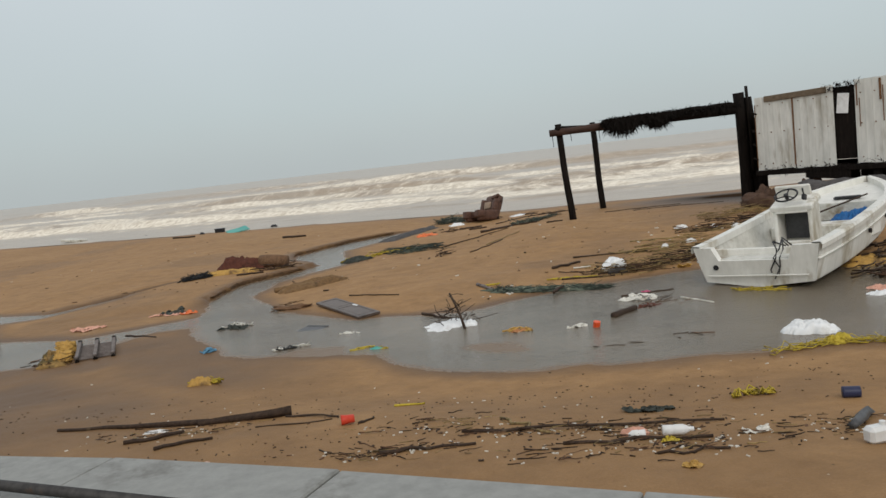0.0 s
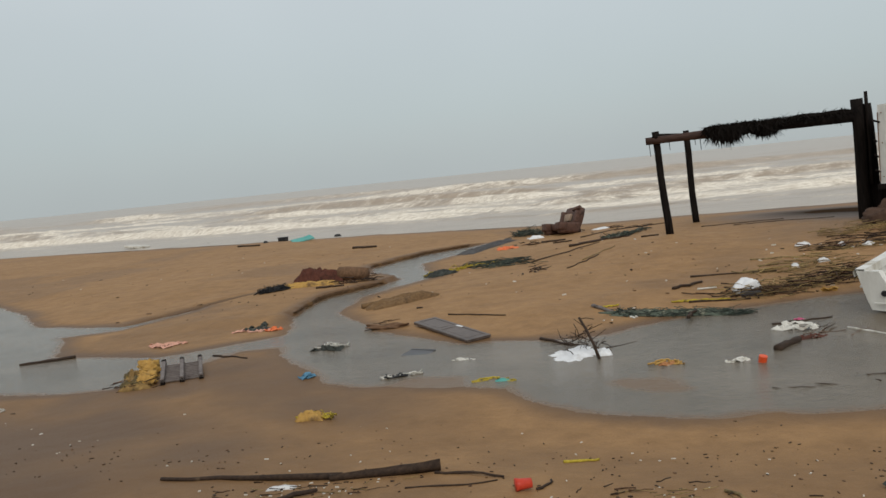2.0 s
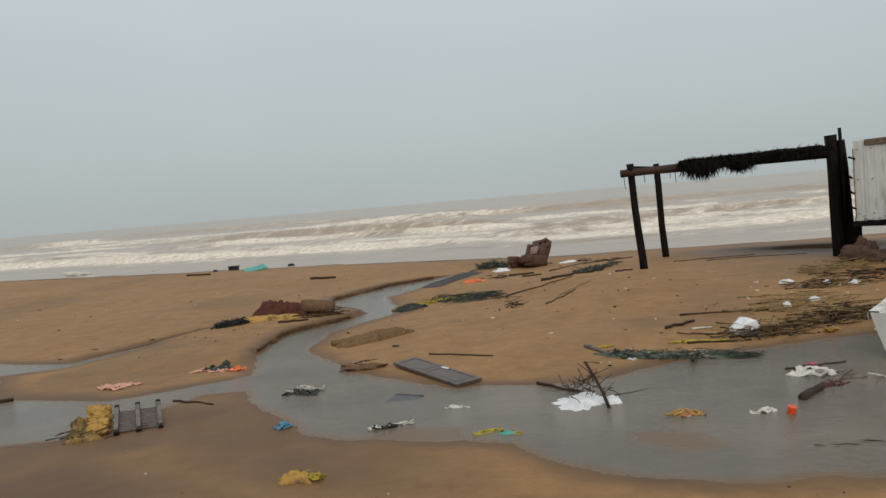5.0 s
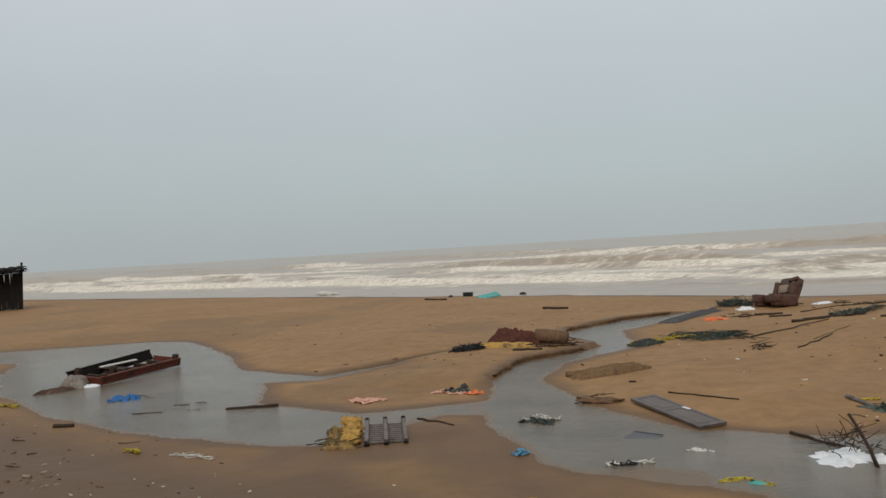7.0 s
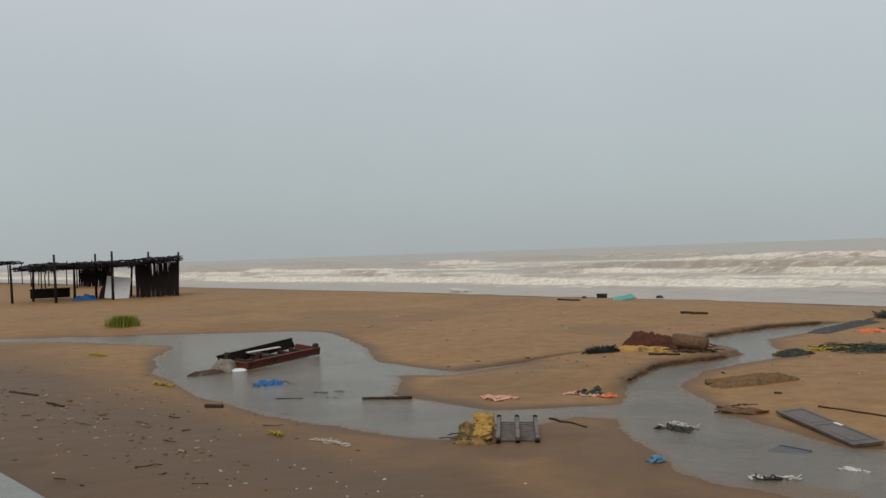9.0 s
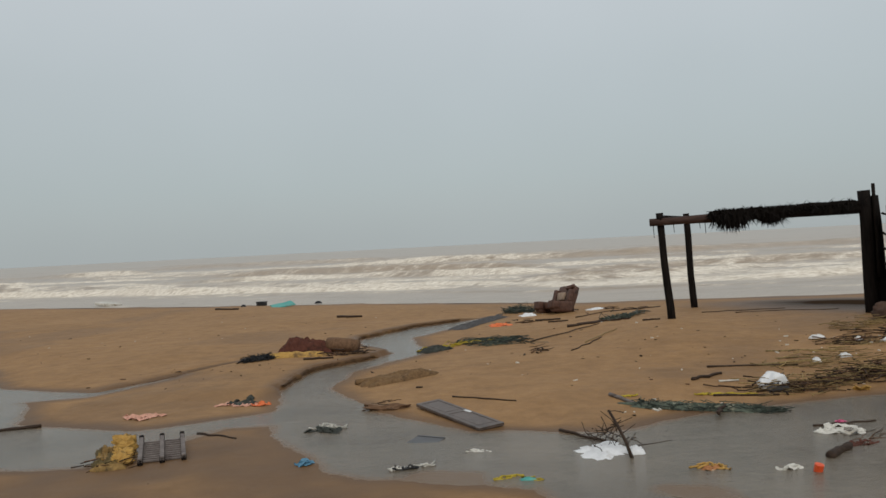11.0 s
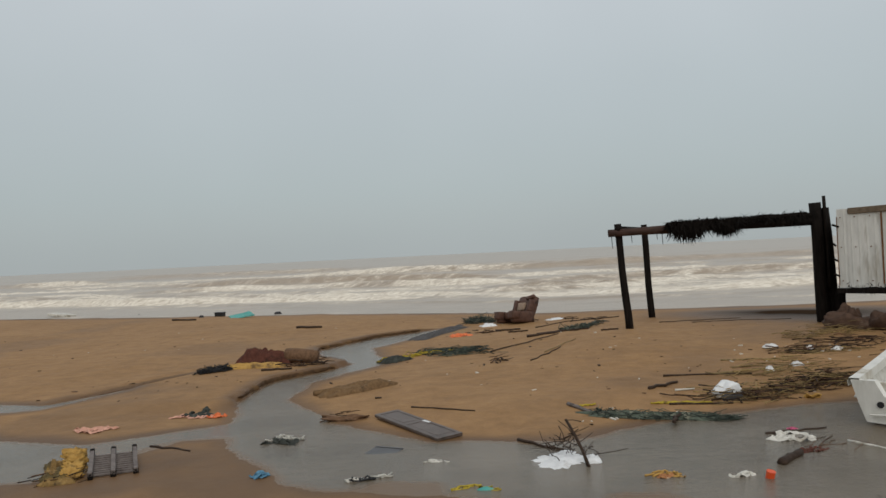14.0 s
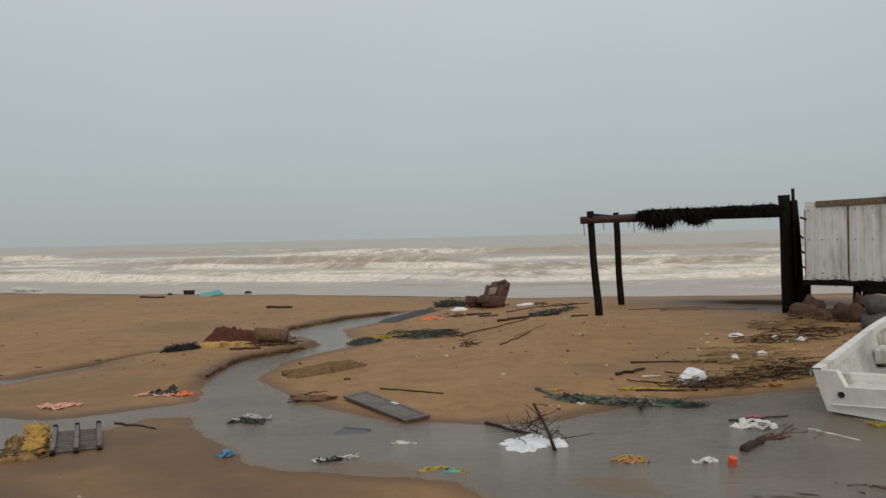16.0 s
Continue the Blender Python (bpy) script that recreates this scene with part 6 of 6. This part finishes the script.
skiff()
crumple("sack", -15.02, 18.60, 0.55, 0.5, 20, 0.42, PALE_SACK, "grey-brown sodden sack slumped at the skiff's end", "sack", 231, 14, 0.2, 1.6)
crumple("sacking", -15.1, 18.05, 0.8, 0.36, 60, 0.13, RUBBLE, "low wet sacking trailing from the skiff", "sacking", 232, 12, 0.5, 3)
crumple("cloth", -14.63, 18.65, 0.4, 0.2, 40, 0.10, WHITE_CLOTH, "white rag against the wooden skiff", "cloth", 233, 10, 0.3, 2)
shreds("tarpaulin", -12.72, 17.08, 0.52, 18, 0.12, 0.40, BLUE, "bright blue tarpaulin scrap awash in the pool", "tarpaulin", 234, 0.10, 0.7)
stick((-9.71, 16.09), (-8.81, 16.35), 0.026, DRIFT, "straight dark plank at the pool's edge", "plank", "plank", 0.034, 0.0, 235, sides=4)
stick((-12.13, 14.62), (-11.79, 14.71), 0.036, DRIFT, "short dark plank on the bank", "plank", "plank", 0.036, 0.0, 236, sides=4)
for k, (x, y, s) in enumerate(((-14.75, 16.4, 0.5), (-9.45, 13.05, 0.34), (-20.2, 19.6, 0.6), (-3.28, 11.05, 0.36), (2.55, 8.0, 0.32), (-28.0, 27.5, 0.5))):
    tangle("rope", [(x - s * 0.5, y), (x, y + s * 0.15), (x + s * 0.5, y - s * 0.1)], s * 0.18, 14, 0.010, YELLOW_ROPE, "yellow rope tangled in a loose clump on sand", "rope", 240 + k, 0.06)
crumple("cloth", -3.35, 11.05, 0.3, 0.2, 0, 0.12, YELLOW, "small yellow rag knotted in rope", "cloth", 246, 10, 0.4, 2)
tangle("rope", [(-8.7, 12.95), (-8.3, 12.9), (-7.95, 12.75)], 0.10, 8, 0.006, DIRTY_WHITE, "frayed white rope on the bank", "rope", 247, 0.03)
sticks_pile("debris", [(-10.6, 16.3, 0.7, 0.5), (-11.9, 17.6, 0.8, 0.3)], 8, 0.45, 0.014, DRIFT, "a few twigs afloat in the pool", 248, 20, 0.01)
stick((-16.58, 14.1), (-15.66, 14.0), 0.022, DRIFT, "dark stick half buried in sand", seed=249)
stick((-14.77, 13.47), (-14.27, 13.43), 0.02, DRIFT, "short crooked stick half buried in sand", seed=2491)
stick((-6.6, 34.2), (-5.6, 34.0), 0.05, DRIFT, "dark plank far out on the sand", "plank", "plank", seed=250)
stick((-13.5, 41.5), (-12.3, 41.2), 0.05, DRIFT, "dark plank lying on open sand", "plank", "plank", seed=251)


# ---- marram tuft ----
def tuft(x, y, wide, count, seed):
    rnd = random.Random(seed)
    bd, g = Build(), ground(x, y)
    for _ in range(count):
        px_, py_ = rnd.gauss(0, wide * 0.4), rnd.gauss(0, wide * 0.25)
        h = rnd.uniform(0.20, 0.48)
        a = rnd.uniform(0, 2 * math.pi)
        lean = rnd.uniform(0.05, 0.3)
        base = Vector((px_, py_, ground(x + px_, y + py_) - g - 0.02))
        w = Vector((math.sin(a), -math.cos(a), 0)) * 0.012
        mid = base + Vector((math.cos(a) * lean * 0.4, math.sin(a) * lean * 0.4, h * 0.6))
        end = base + Vector((math.cos(a) * lean, math.sin(a) * lean, h))
        bd.add([base - w, base + w, mid + w * 0.7, mid - w * 0.7, end], [[0, 1, 2, 3], [3, 2, 4]])
    return tagged(bd.ob("grass", GRASS, None, (x, y, g)), "green tuft of beach grass on bare sand", "grass", kind="stuff")


tuft(-26.9, 26.9, 0.62, 2600, 3)


# ---- thatched shelters up the beach ----
def shelter(name, at, turn, wide, deep, high, posts, wall, seed, label):
    rnd = random.Random(seed)
    gz = ground(at[0], at[1])
    root = thing(name, pose(at[0], at[1], gz, 0, 0, turn), label, "shelter", "beach shelters")
    for i in range(posts):
        for j in (0, 1):
            x = wide * (i / (posts - 1)) + rnd.gauss(0, 0.1)
            y = deep * j + rnd.gauss(0, 0.12)
            h = high + (0.5 if rnd.random() < 0.4 else 0.05)
            Build().tube([(x, y, -0.3), (x + rnd.gauss(0, 0.05), y, h * 0.5), (x + rnd.gauss(0, 0.08), y, h)], 0.075, 0.06, 7, 0.1, rnd.randint(1, 999)).ob("post", HAZED_THATCH, root, flat=False)
    for j in (0, 1):
        Build().tube([(-0.2, deep * j, high - 0.1), (wide / 2, deep * j, high - 0.18), (wide + 0.2, deep * j, high - 0.06)], 0.06, 0.06, 7, 0.1, 3).ob("beam", HAZED_THATCH, root, flat=False)
    rows_t, rows_b, nx, ny = [], [], 26, 8
    for i in range(nx + 1):
        a, b = [], []
        for j in range(ny + 1):
            x, y = -0.35 + (wide + 0.7) * i / nx, -0.35 + (deep + 0.7) * j / ny
            z = high + 0.55 * ((sfbm(x * 0.7, y * 0.9 + seed, seed)) - 0.5)
            e = rnd.gauss(0, 0.05)
            a.append((x + e, y, z + 0.16 + rnd.gauss(0, 0.07)))
            b.append((x + e, y, z - 0.16 + rnd.gauss(0, 0.06)))
        rows_t.append(a)
        rows_b.append(b[::-1])
    roof = Build().grid(rows_t[::-1]).grid(rows_b[::-1])
    for yy in (-0.35, deep + 0.35):
        fronds(roof, (-0.35, yy, high), (wide + 0.35, yy, high), 420, 0.42, rnd, 0.14, 0.03, patchy=1.0)
    roof.ob("roof_thatch", HAZED_THATCH, root)
    if wall:
        w0, w1 = wall
        n = int((w1 - w0) / 0.09)
        for i in range(n):
            x = w0 + (w1 - w0) * i / n
            Build().box((x, deep + 0.05 + rnd.gauss(0, 0.02), high * 0.5 - 0.02), (0.10, 0.05, round(high * rnd.uniform(0.94, 1.03), 2)), (rnd.gauss(0, 1), rnd.gauss(0, 1.2), 0), 0).ob("reed_slat", HAZED_THATCH, root)
        m = int(deep / 0.12)
        for i in range(m):
            Build().box((w1, deep * (1 - 0.5 * i / m), high * 0.5 - 0.02), (0.05, 0.13, high), (rnd.gauss(0, 1), 0, 0), 0).ob("reed_slat", HAZED_THATCH, root)
    return root


def ragged_sheet(u0, u1, v0, v1, z0, z1, thick, seed, rnd):
    """Sagging thatch between two edges, ragged at its rim."""
    up, low, nu, nv = [], [], 34, 8
    for i in range(nu + 1):
        a, b = [], []
        for j in range(nv + 1):
            u, v = u0 + (u1 - u0) * i / nu, v0 + (v1 - v0) * j / nv
            z = z0 + (z1 - z0) * i / nu + 0.45 * (sfbm(u * 0.9, v * 0.7, seed) - 0.5) + 0.05 * j / nv
            u += rnd.gauss(0, 0.10) if i in (0, nu) else 0.0
            a.append((u, v, z + thick * rnd.uniform(0.2, 0.7)))
            b.append((u, v, z - thick * rnd.uniform(0.2, 0.6)))
        up.append(a)
        low.append(b[::-1])
    bd = Build().grid(up[::-1]).grid(low[::-1])
    for v in (v0, v1):
        fronds(bd, (u0, v, z0 + 0.05), (u1, v, z1 + 0.05), 420, 0.45, rnd, 0.16, 0.028, patchy=1.0)
    return bd


def beach_shelter():
    """The near shelter: tall uneven posts, two sagging roofs, a hanging reed wall."""
    rnd = random.Random(301)
    O = Vector((-48.05, 44.8))
    root = thing("shelter", pose(O.x, O.y, ground(O.x, O.y), 0, 0, 46.9) @ Matrix.Diagonal((0.94, 0.94, 0.84, 1)), "ragged black thatched shelter with bare posts on the beach", "shelter", "beach shelters")
    for k, (u, v, h) in enumerate(((-5.6, -0.5, 3.1), (-4.4, 1.2, 3.0), (-2.6, -3.2, 3.8), (-1.5, -0.8, 2.9), (-0.1, 2.0, 3.85), (0.45, 2.2, 2.7), (1.1, -2.2, 3.95), (2.4, 2.5, 2.9), (3.8, 3.0, 3.9), (5.75, 0.1, 3.75))):
        lean = rnd.gauss(0, 0.06)
        Build().tube([(u, v, -0.3), (u + lean * 0.5, v, h * 0.5), (u + lean, v, h)], 0.10, 0.075, 7, 0.1, 30 + k).ob("post", HAZED_THATCH, root, flat=False)
    for (u0, v0, z0), (u1, v1, z1) in (((-5.7, -0.6, 2.75), (1.2, -2.3, 2.85)), ((-4.5, 1.2, 2.7), (0.6, 2.2, 2.65)), ((0.9, -2.2, 2.8), (5.8, 0.0, 3.05)), ((0.2, 2.2, 2.7), (3.9, 3.0, 3.0)), ((-1.6, -0.8, 2.7), (2.4, 2.5, 2.7))):
        mid = ((u0 + u1) / 2, (v0 + v1) / 2, (z0 + z1) / 2 - 0.08)
        Build().tube([(u0, v0, z0), mid, (u1, v1, z1)], 0.06, 0.06, 7, 0.12, 3).ob("beam", HAZED_THATCH, root, flat=False)
    ragged_sheet(-5.3, 1.1, -2.6, 2.2, 2.72, 2.95, 0.34, 301, rnd).ob("roof_thatch", HAZED_THATCH, root)
    ragged_sheet(0.6, 6.0, -1.8, 3.0, 2.85, 3.18, 0.40, 311, rnd).ob("roof_thatch", HAZED_THATCH, root)
    for k in range(64):
        u = 2.75 + 3.0 * k / 63
        h = 2.95 - 0.12 * rnd.random()
        drop = rnd.uniform(0.0, 0.10)
        Build().box((u, -0.25 + 0.12 * math.sin(u * 2.1) + rnd.gauss(0, 0.03), drop + h / 2 - 0.05), (round(rnd.uniform(0.07, 0.10), 2), 0.04, round(h - drop, 2)), (rnd.gauss(0, 1.0), rnd.gauss(0, 1.4), 0), 0).ob("reed_slat", HAZED_THATCH, root)
    for k in range(18):
        Build().box((5.78, -0.2 + 2.9 * k / 17, 1.45), (0.05, 0.15, round(rnd.uniform(2.8, 3.0), 2)), (rnd.gauss(0, 1), 0, 0), 0).ob("reed_slat", HAZED_THATCH, root)
    return root


beach_shelter()
shelter("shelter", (-77.8, 64.2), 42, 7.0, 3.5, 2.45, 3, (3.4, 7.0), 302, "dark half-collapsed thatched shelter behind another")
shelter("shelter", (-122.6, 83.2), 36, 9.6, 5.0, 3.2, 6, None, 303, "long dark thatched shelter far along the beach")
shelter("shelter", (-93.0, 75.0), 38, 6.5, 4.0, 2.6, 4, None, 304, "bare-posted dark shelter far along the beach")
g = ground(-46.8, 45.5)
pnl = Build().box((0, 0, 0.8), (1.6, 0.06, 1.6), (-14, 8, 0), 0.02).ob("board", WHITE_CLOTH, None, pose(-46.8, 45.5, g - 0.05, 0, 0, 46))
tagged(pnl, "white board leaning inside the thatched shelter", "board")
crumple("tarpaulin", -47.9, 43.6, 1.5, 0.7, 46, 0.65, BLUE, "blue tarpaulin heap inside the thatched shelter", "tarpaulin", 312, 12, 0.3, 2)
crumple("sack", -48.3, 46.2, 1.3, 1.0, 46, 1.8, RUBBLE, "brown sodden heap inside the thatched shelter", "sack", 313, 12, 0.3, 2)
g = ground(-53.2, 45.2)
crate = Build().box((0, 0, 0.45), (2.6, 0.9, 0.7), (0, 0, 0), 0.04).box((0, 0, 0.72), (2.7, 1.0, 0.06), (0, 0, 0), 0.02).ob("wooden_counter", TAR_WOOD, None, pose(-53.2, 45.2, g, 0, 0, 46))
tagged(crate, "low dark wooden counter under the thatched shelter", "counter")
g = ground(-107, 80)
tank = Build().tube([(0, 0, 0), (0, 0, 0.1), (0, 0, 1.9), (0, 0, 2.1)], 1.3, 1.2, 16).ob("water_tank", DIRTY_WHITE, None, (-119.5, 87.9, g), flat=False)
tagged(tank, "pale round water tank beside the far shelter", "tank")

# ---- near strandline below the promenade ----
stick((-2.65, 8.58), (-1.76, 8.72), 0.030, DRIFT, "thick split dark timber on the strandline", "log", "log", 0.055, 0.005, 401, sides=5)
stick((-4.15, 8.85), (-2.55, 8.62), 0.016, DRIFT, "long dark pole running to a split timber", "pole", "pole", 0.03, 0.04, 402)
stick((-1.8, 8.62), (-1.25, 8.38), 0.012, DRIFT, "thin branch continuing a split timber", seed=403)
stick((-3.15, 8.0), (-2.68, 8.25), 0.023, DRIFT, "dark stick on littered sand", seed=404)
stick((-2.75, 7.66), (-2.30, 7.86), 0.018, DRIFT, "short dark stick near the promenade", seed=405)
stick((-2.0, 8.2), (-1.3, 8.3), 0.008, DRIFT, "thin dark twig on the strandline", seed=406)
stick((-0.1, 7.35), (2.0, 7.15), 0.014, DRIFT, "long dark branch along the strandline", seed=407, wobble=0.08)
stick((-0.75, 6.95), (0.0, 6.95), 0.018, DRIFT, "dark broken branch on the strandline", seed=408)
stick((0.65, 6.78), (1.75, 6.68), 0.016, DRIFT, "dark branch beside white bottles", seed=409)
stick((1.25, 6.35), (1.75, 6.32), 0.013, DRIFT, "dark stick near white bottles", seed=410)
stick((2.75, 6.6), (3.05, 6.95), 0.04, SLATE, "dark weathered plank end on littered sand", "plank", "plank", 0.05, 0.01, 411, sides=4)
stick((0.25, 7.75), (0.6, 7.15), 0.014, REED, "pale forked twig on the strandline", seed=412)
STRAND = [(-0.3, 7.6, 0.7, 0.3), (0.5, 7.3, 0.8, 0.25), (1.4, 7.1, 0.8, 0.25), (-0.7, 6.95, 0.6, 0.2), (0.8, 6.65, 0.9, 0.3), (1.6, 6.5, 0.6, 0.3), (2.7, 6.7, 0.6, 0.4), (-2.8, 8.3, 0.8, 0.3)]
sticks_pile("debris", STRAND, 210, 0.17, 0.0055, DRIFT, "broken dark twigs strewn along the strandline", 421, 5, 0.04)
sticks_pile("reeds", STRAND, 110, 0.16, 0.004, REED, "bits of straw strewn along the strandline", 422, 5, 0.03)
litter("debris", STRAND, 80, 0.013, SHELL, "white plastic and shell bits along the strandline", "debris", 427, 2)
litter("pebbles", STRAND, 300, 0.016, DRIFT, "dark wood chips and pebbles on the strandline", "debris", 423, 2)
litter("shells", STRAND + [(-8, 11, 3, 1.5), (-4, 9.5, 3, 1.5), (1, 8.8, 3, 1)], 260, 0.016, SHELL, "pale shell chips strewn over the sand", "shells", 424, 1.8)
litter("debris", [(-12, 12.2, 4, 1.6), (-9, 10.6, 3, 1.2), (-15, 13.8, 4, 1.8), (-20, 17, 4, 2)], 150, 0.018, DRIFT, "dark chips and twigs strewn over the bank", "debris", 425, 3)
litter("debris", [(-12, 12.2, 4, 1.6), (-9, 10.6, 3, 1.2), (-15, 13.8, 4, 1.8), (-20, 17, 4, 2)], 60, 0.018, SHELL, "pale scraps strewn over the bank", "debris", 426, 2)
BANK = [(-11, 11.2, 3, 1.6), (-9, 10.2, 2.5, 1.2), (-13, 12.6, 3, 1.6), (-16, 14.5, 4, 1.8)]
litter("debris", BANK, 34, 0.036, SHELL_TAN, "pale flat scraps strewn over the bank", "debris", 4301, 2.5)
litter("debris", BANK, 50, 0.034, TAN_ROLL, "brown bark flakes strewn over the bank", "debris", 4302, 3.5)
sticks_pile("debris", BANK, 20, 0.28, 0.008, DRIFT, "crooked dark twigs strewn over the bank", 4303, 10, 0.03)
litter("debris", [(0, 20, 6, 6), (5, 21, 5, 5), (-12, 30, 12, 8), (-8, 21, 4, 2)], 150, 0.035, DRIFT, "dark chips scattered over open sand", "debris", 427, 3)
litter("debris", [(0, 20, 6, 6), (5, 21, 5, 5), (6.5, 20, 2, 2), (-12, 30, 12, 8)], 60, 0.035, SHELL, "pale scraps scattered over open sand", "debris", 428, 2)
litter("grit", [(-4, 9.6, 3, 1.4), (0, 8.8, 3, 1.0), (2.5, 8.4, 2.5, 1.0), (-1, 7.4, 3, 0.8)], 520, 0.010, DRIFT, "dark grit and wood crumbs on the sand", "debris", 429, 2.5)
zb = lambda x, y: (x, y, ground(x, y))
bottle(zb(1.42, 6.85), 0.23, 0.042, -8, WHITE_PLASTIC, WHITE_PLASTIC, "white plastic bottle lying on the strandline")
bottle(zb(1.28, 6.80), 0.14, 0.036, 172, WHITE_PLASTIC, PINK, "small white bottle with a pink end")
crumple("cloth", 1.22, 6.93, 0.2, 0.12, 0, 0.08, PINK, "pale pink scrap beside white bottles", "cloth", 433, 10, 0.3, 2)
shreds("cloth", 1.42, 6.66, 0.1, 6, 0.04, 0.14, YELLOW_ROPE, "yellow scrap beside white bottles", "cloth", 434, 0.04)
shreds("bag", 2.08, 6.75, 0.12, 6, 0.06, 0.18, DIRTY_WHITE, "translucent crushed plastic bag on the sand", "bag", 435, 0.06, 0.8)
can = Build().tube([(0, 0, 0.045), (0.01, 0, 0.045), (0.13, 0, 0.045), (0.14, 0, 0.045)], 0.05, 0.048, 14).ob("can", NAVY, None, pose(3.15, 7.55, ground(3.15, 7.55), 0, 0, -15), flat=False)
tagged(can, "navy blue can lying on the sand", "can")
jug = Build().box((0, 0, 0.06), (0.16, 0.11, 0.12), (0, 0, 0), 0.025).tube([(0.05, 0, 0.11), (0.05, 0, 0.145)], 0.022, 0.022, 10).ob("jerrycan", WHITE_PLASTIC, None, pose(2.72, 6.22, ground(2.72, 6.22), 0, 0, 12))
tagged(jug, "white plastic jerrycan on littered sand", "jerrycan")
shreds("cloth", 1.4, 6.0, 0.1, 6, 0.05, 0.14, YELLOW, "small yellow scrap near the promenade edge", "cloth", 437, 0.05)
shreds("rag", 1.62, 7.75, 0.22, 9, 0.07, 0.24, DARK_RAG, "sodden dark rag lump on the sand", "rag", 438, 0.07, 0.35)
cup = Build().tube([(0, 0, 0.045), (0.03, 0, 0.045), (0.12, 0, 0.045)], 0.05, 0.036, 12).ob("plastic_cup", RED_PLASTIC, None, pose(-1.17, 7.98, ground(-1.17, 7.98), 0, 0, 10), flat=False)
tagged(cup, "red plastic cup lying on the sand", "cup")
stick((-1.02, 7.98), (-0.9, 8.2), 0.012, DRIFT, "small twig beside a red cup", seed=440)
crumple("tile", -3.0, 8.42, 0.22, 0.10, 5, 0.03, WHITE_PLASTIC, "white flat plastic scrap by the pole", "plastic piece", 441, 8, 0.3, 2)
stick((-0.75, 8.85), (-0.45, 8.95), 0.014, YELLOW_ROPE, "short yellow-tipped twig on the sand", seed=442)

# white bag and yellow net east of the puddle
crumple("bag", 4.25, 10.5, 0.62, 0.36, -20, 0.24, WHITE_CLOTH, "large white plastic bag awash in the puddle", "bag", 451, 16, 0.35, 2.2)
tangle("fishing_net", [(3.4, 9.65), (3.9, 9.8), (4.3, 9.85), (4.8, 9.65)], 0.10, 36, 0.006, YELLOW_ROPE, "yellow rope net washed up at the puddle's edge", "net", 452, 0.07)
crumple("cloth", 4.3, 9.9, 0.3, 0.2, 10, 0.14, YELLOW_ROPE, "yellow knot of rope net at the puddle's edge", "cloth", 453, 10, 0.4, 2)
tangle("rope", [(4.45, 13.55), (4.75, 13.3), (5.1, 13.1)], 0.08, 18, 0.009, YELLOW_ROPE, "yellow rope lying under the boat's stern", "rope", 454, 0.05)
crumple("sheet", 7.1, 14.6, 0.9, 0.6, 10, 0.22, YELLOW, "ochre yellow sheet beside the boat", "sheet", 455, 12, 0.3, 2)
shreds("cloth", 6.3, 12.4, 0.45, 12, 0.13, 0.4, PINK, "pink and white rags beside the boat", "cloth", 456, 0.1)
crumple("cloth", 6.05, 12.1, 0.4, 0.2, 10, 0.08, WHITE_CLOTH, "white rag beside the boat", "cloth", 457, 10, 0.4, 2.4)


# ---- fallen rail on the promenade ----
def fallen_rail():
    e1, e2 = Vector((-4.6, 6.50, 0)), Vector((-1.6, 5.08, 0))
    root = thing("handrail", (e1.x, e1.y, WALK_Z), "dark steel handrail lying fallen along the promenade", "handrail")
    d = e2 - e1
    Build().tube([Vector((0, 0, 0.07)), d * 0.5 + Vector((0, 0, 0.075)), d + Vector((0, 0, 0.07))], 0.034, 0.034, 10).ob("top_pipe", STEEL, root, flat=False)
    for t in (0.12, 0.53, 0.92):
        p = d * t
        Build().tube([p + Vector((0, 0, 0.07)), p + Vector((-0.16, -0.30, 0.045)), p + Vector((-0.24, -0.55, 0.04))], 0.035, 0.035, 8).ob("stanchion", STEEL, root, flat=False)


fallen_rail()


# ---- dark strand along the promenade slabs ----
strand = Build()
rnd = random.Random(77)
run = [Vector((-9.9, 8.28, 0)).lerp(Vector((-6.3, 6.72, 0)), i / 44) for i in range(45)]
run = [p + Vector((0.05 * noise.noise(p * 2.3), 0.07 * noise.noise(p * 3.1 + Vector((5, 0, 0))), WALK_Z + 0.018)) for p in run]
strand.tube([p - run[0] for p in run], 0.011, 0.008, 6, 0.35, 5)
for p in run[2:-2:3]:
    a, ln = rnd.uniform(0, 6.28), rnd.uniform(0.05, 0.13)
    q = p - run[0]
    strand.tube([q, q + Vector((math.cos(a) * ln * 0.6, math.sin(a) * ln * 0.6, 0.012)), q + Vector((math.cos(a) * ln, math.sin(a) * ln, -0.004))], 0.012, 0.006, 5, 0.2, rnd.randint(1, 999))
tagged(strand.ob("vine", DRIFT, None, run[0], flat=False), "thin dark knotted vine lying along the wet concrete", "vine")
crumple("cloth", -2.08, 6.90, 0.20, 0.14, 15, 0.10, SHELL_PINK, "pale pink sodden lump at the promenade's foot", "cloth", 461, 10, 0.3, 2)
crumple("bag", -1.84, 6.74, 0.13, 0.10, 0, 0.08, DIRTY_WHITE, "small white bag at the promenade's foot", "bag", 462, 10, 0.3, 2)
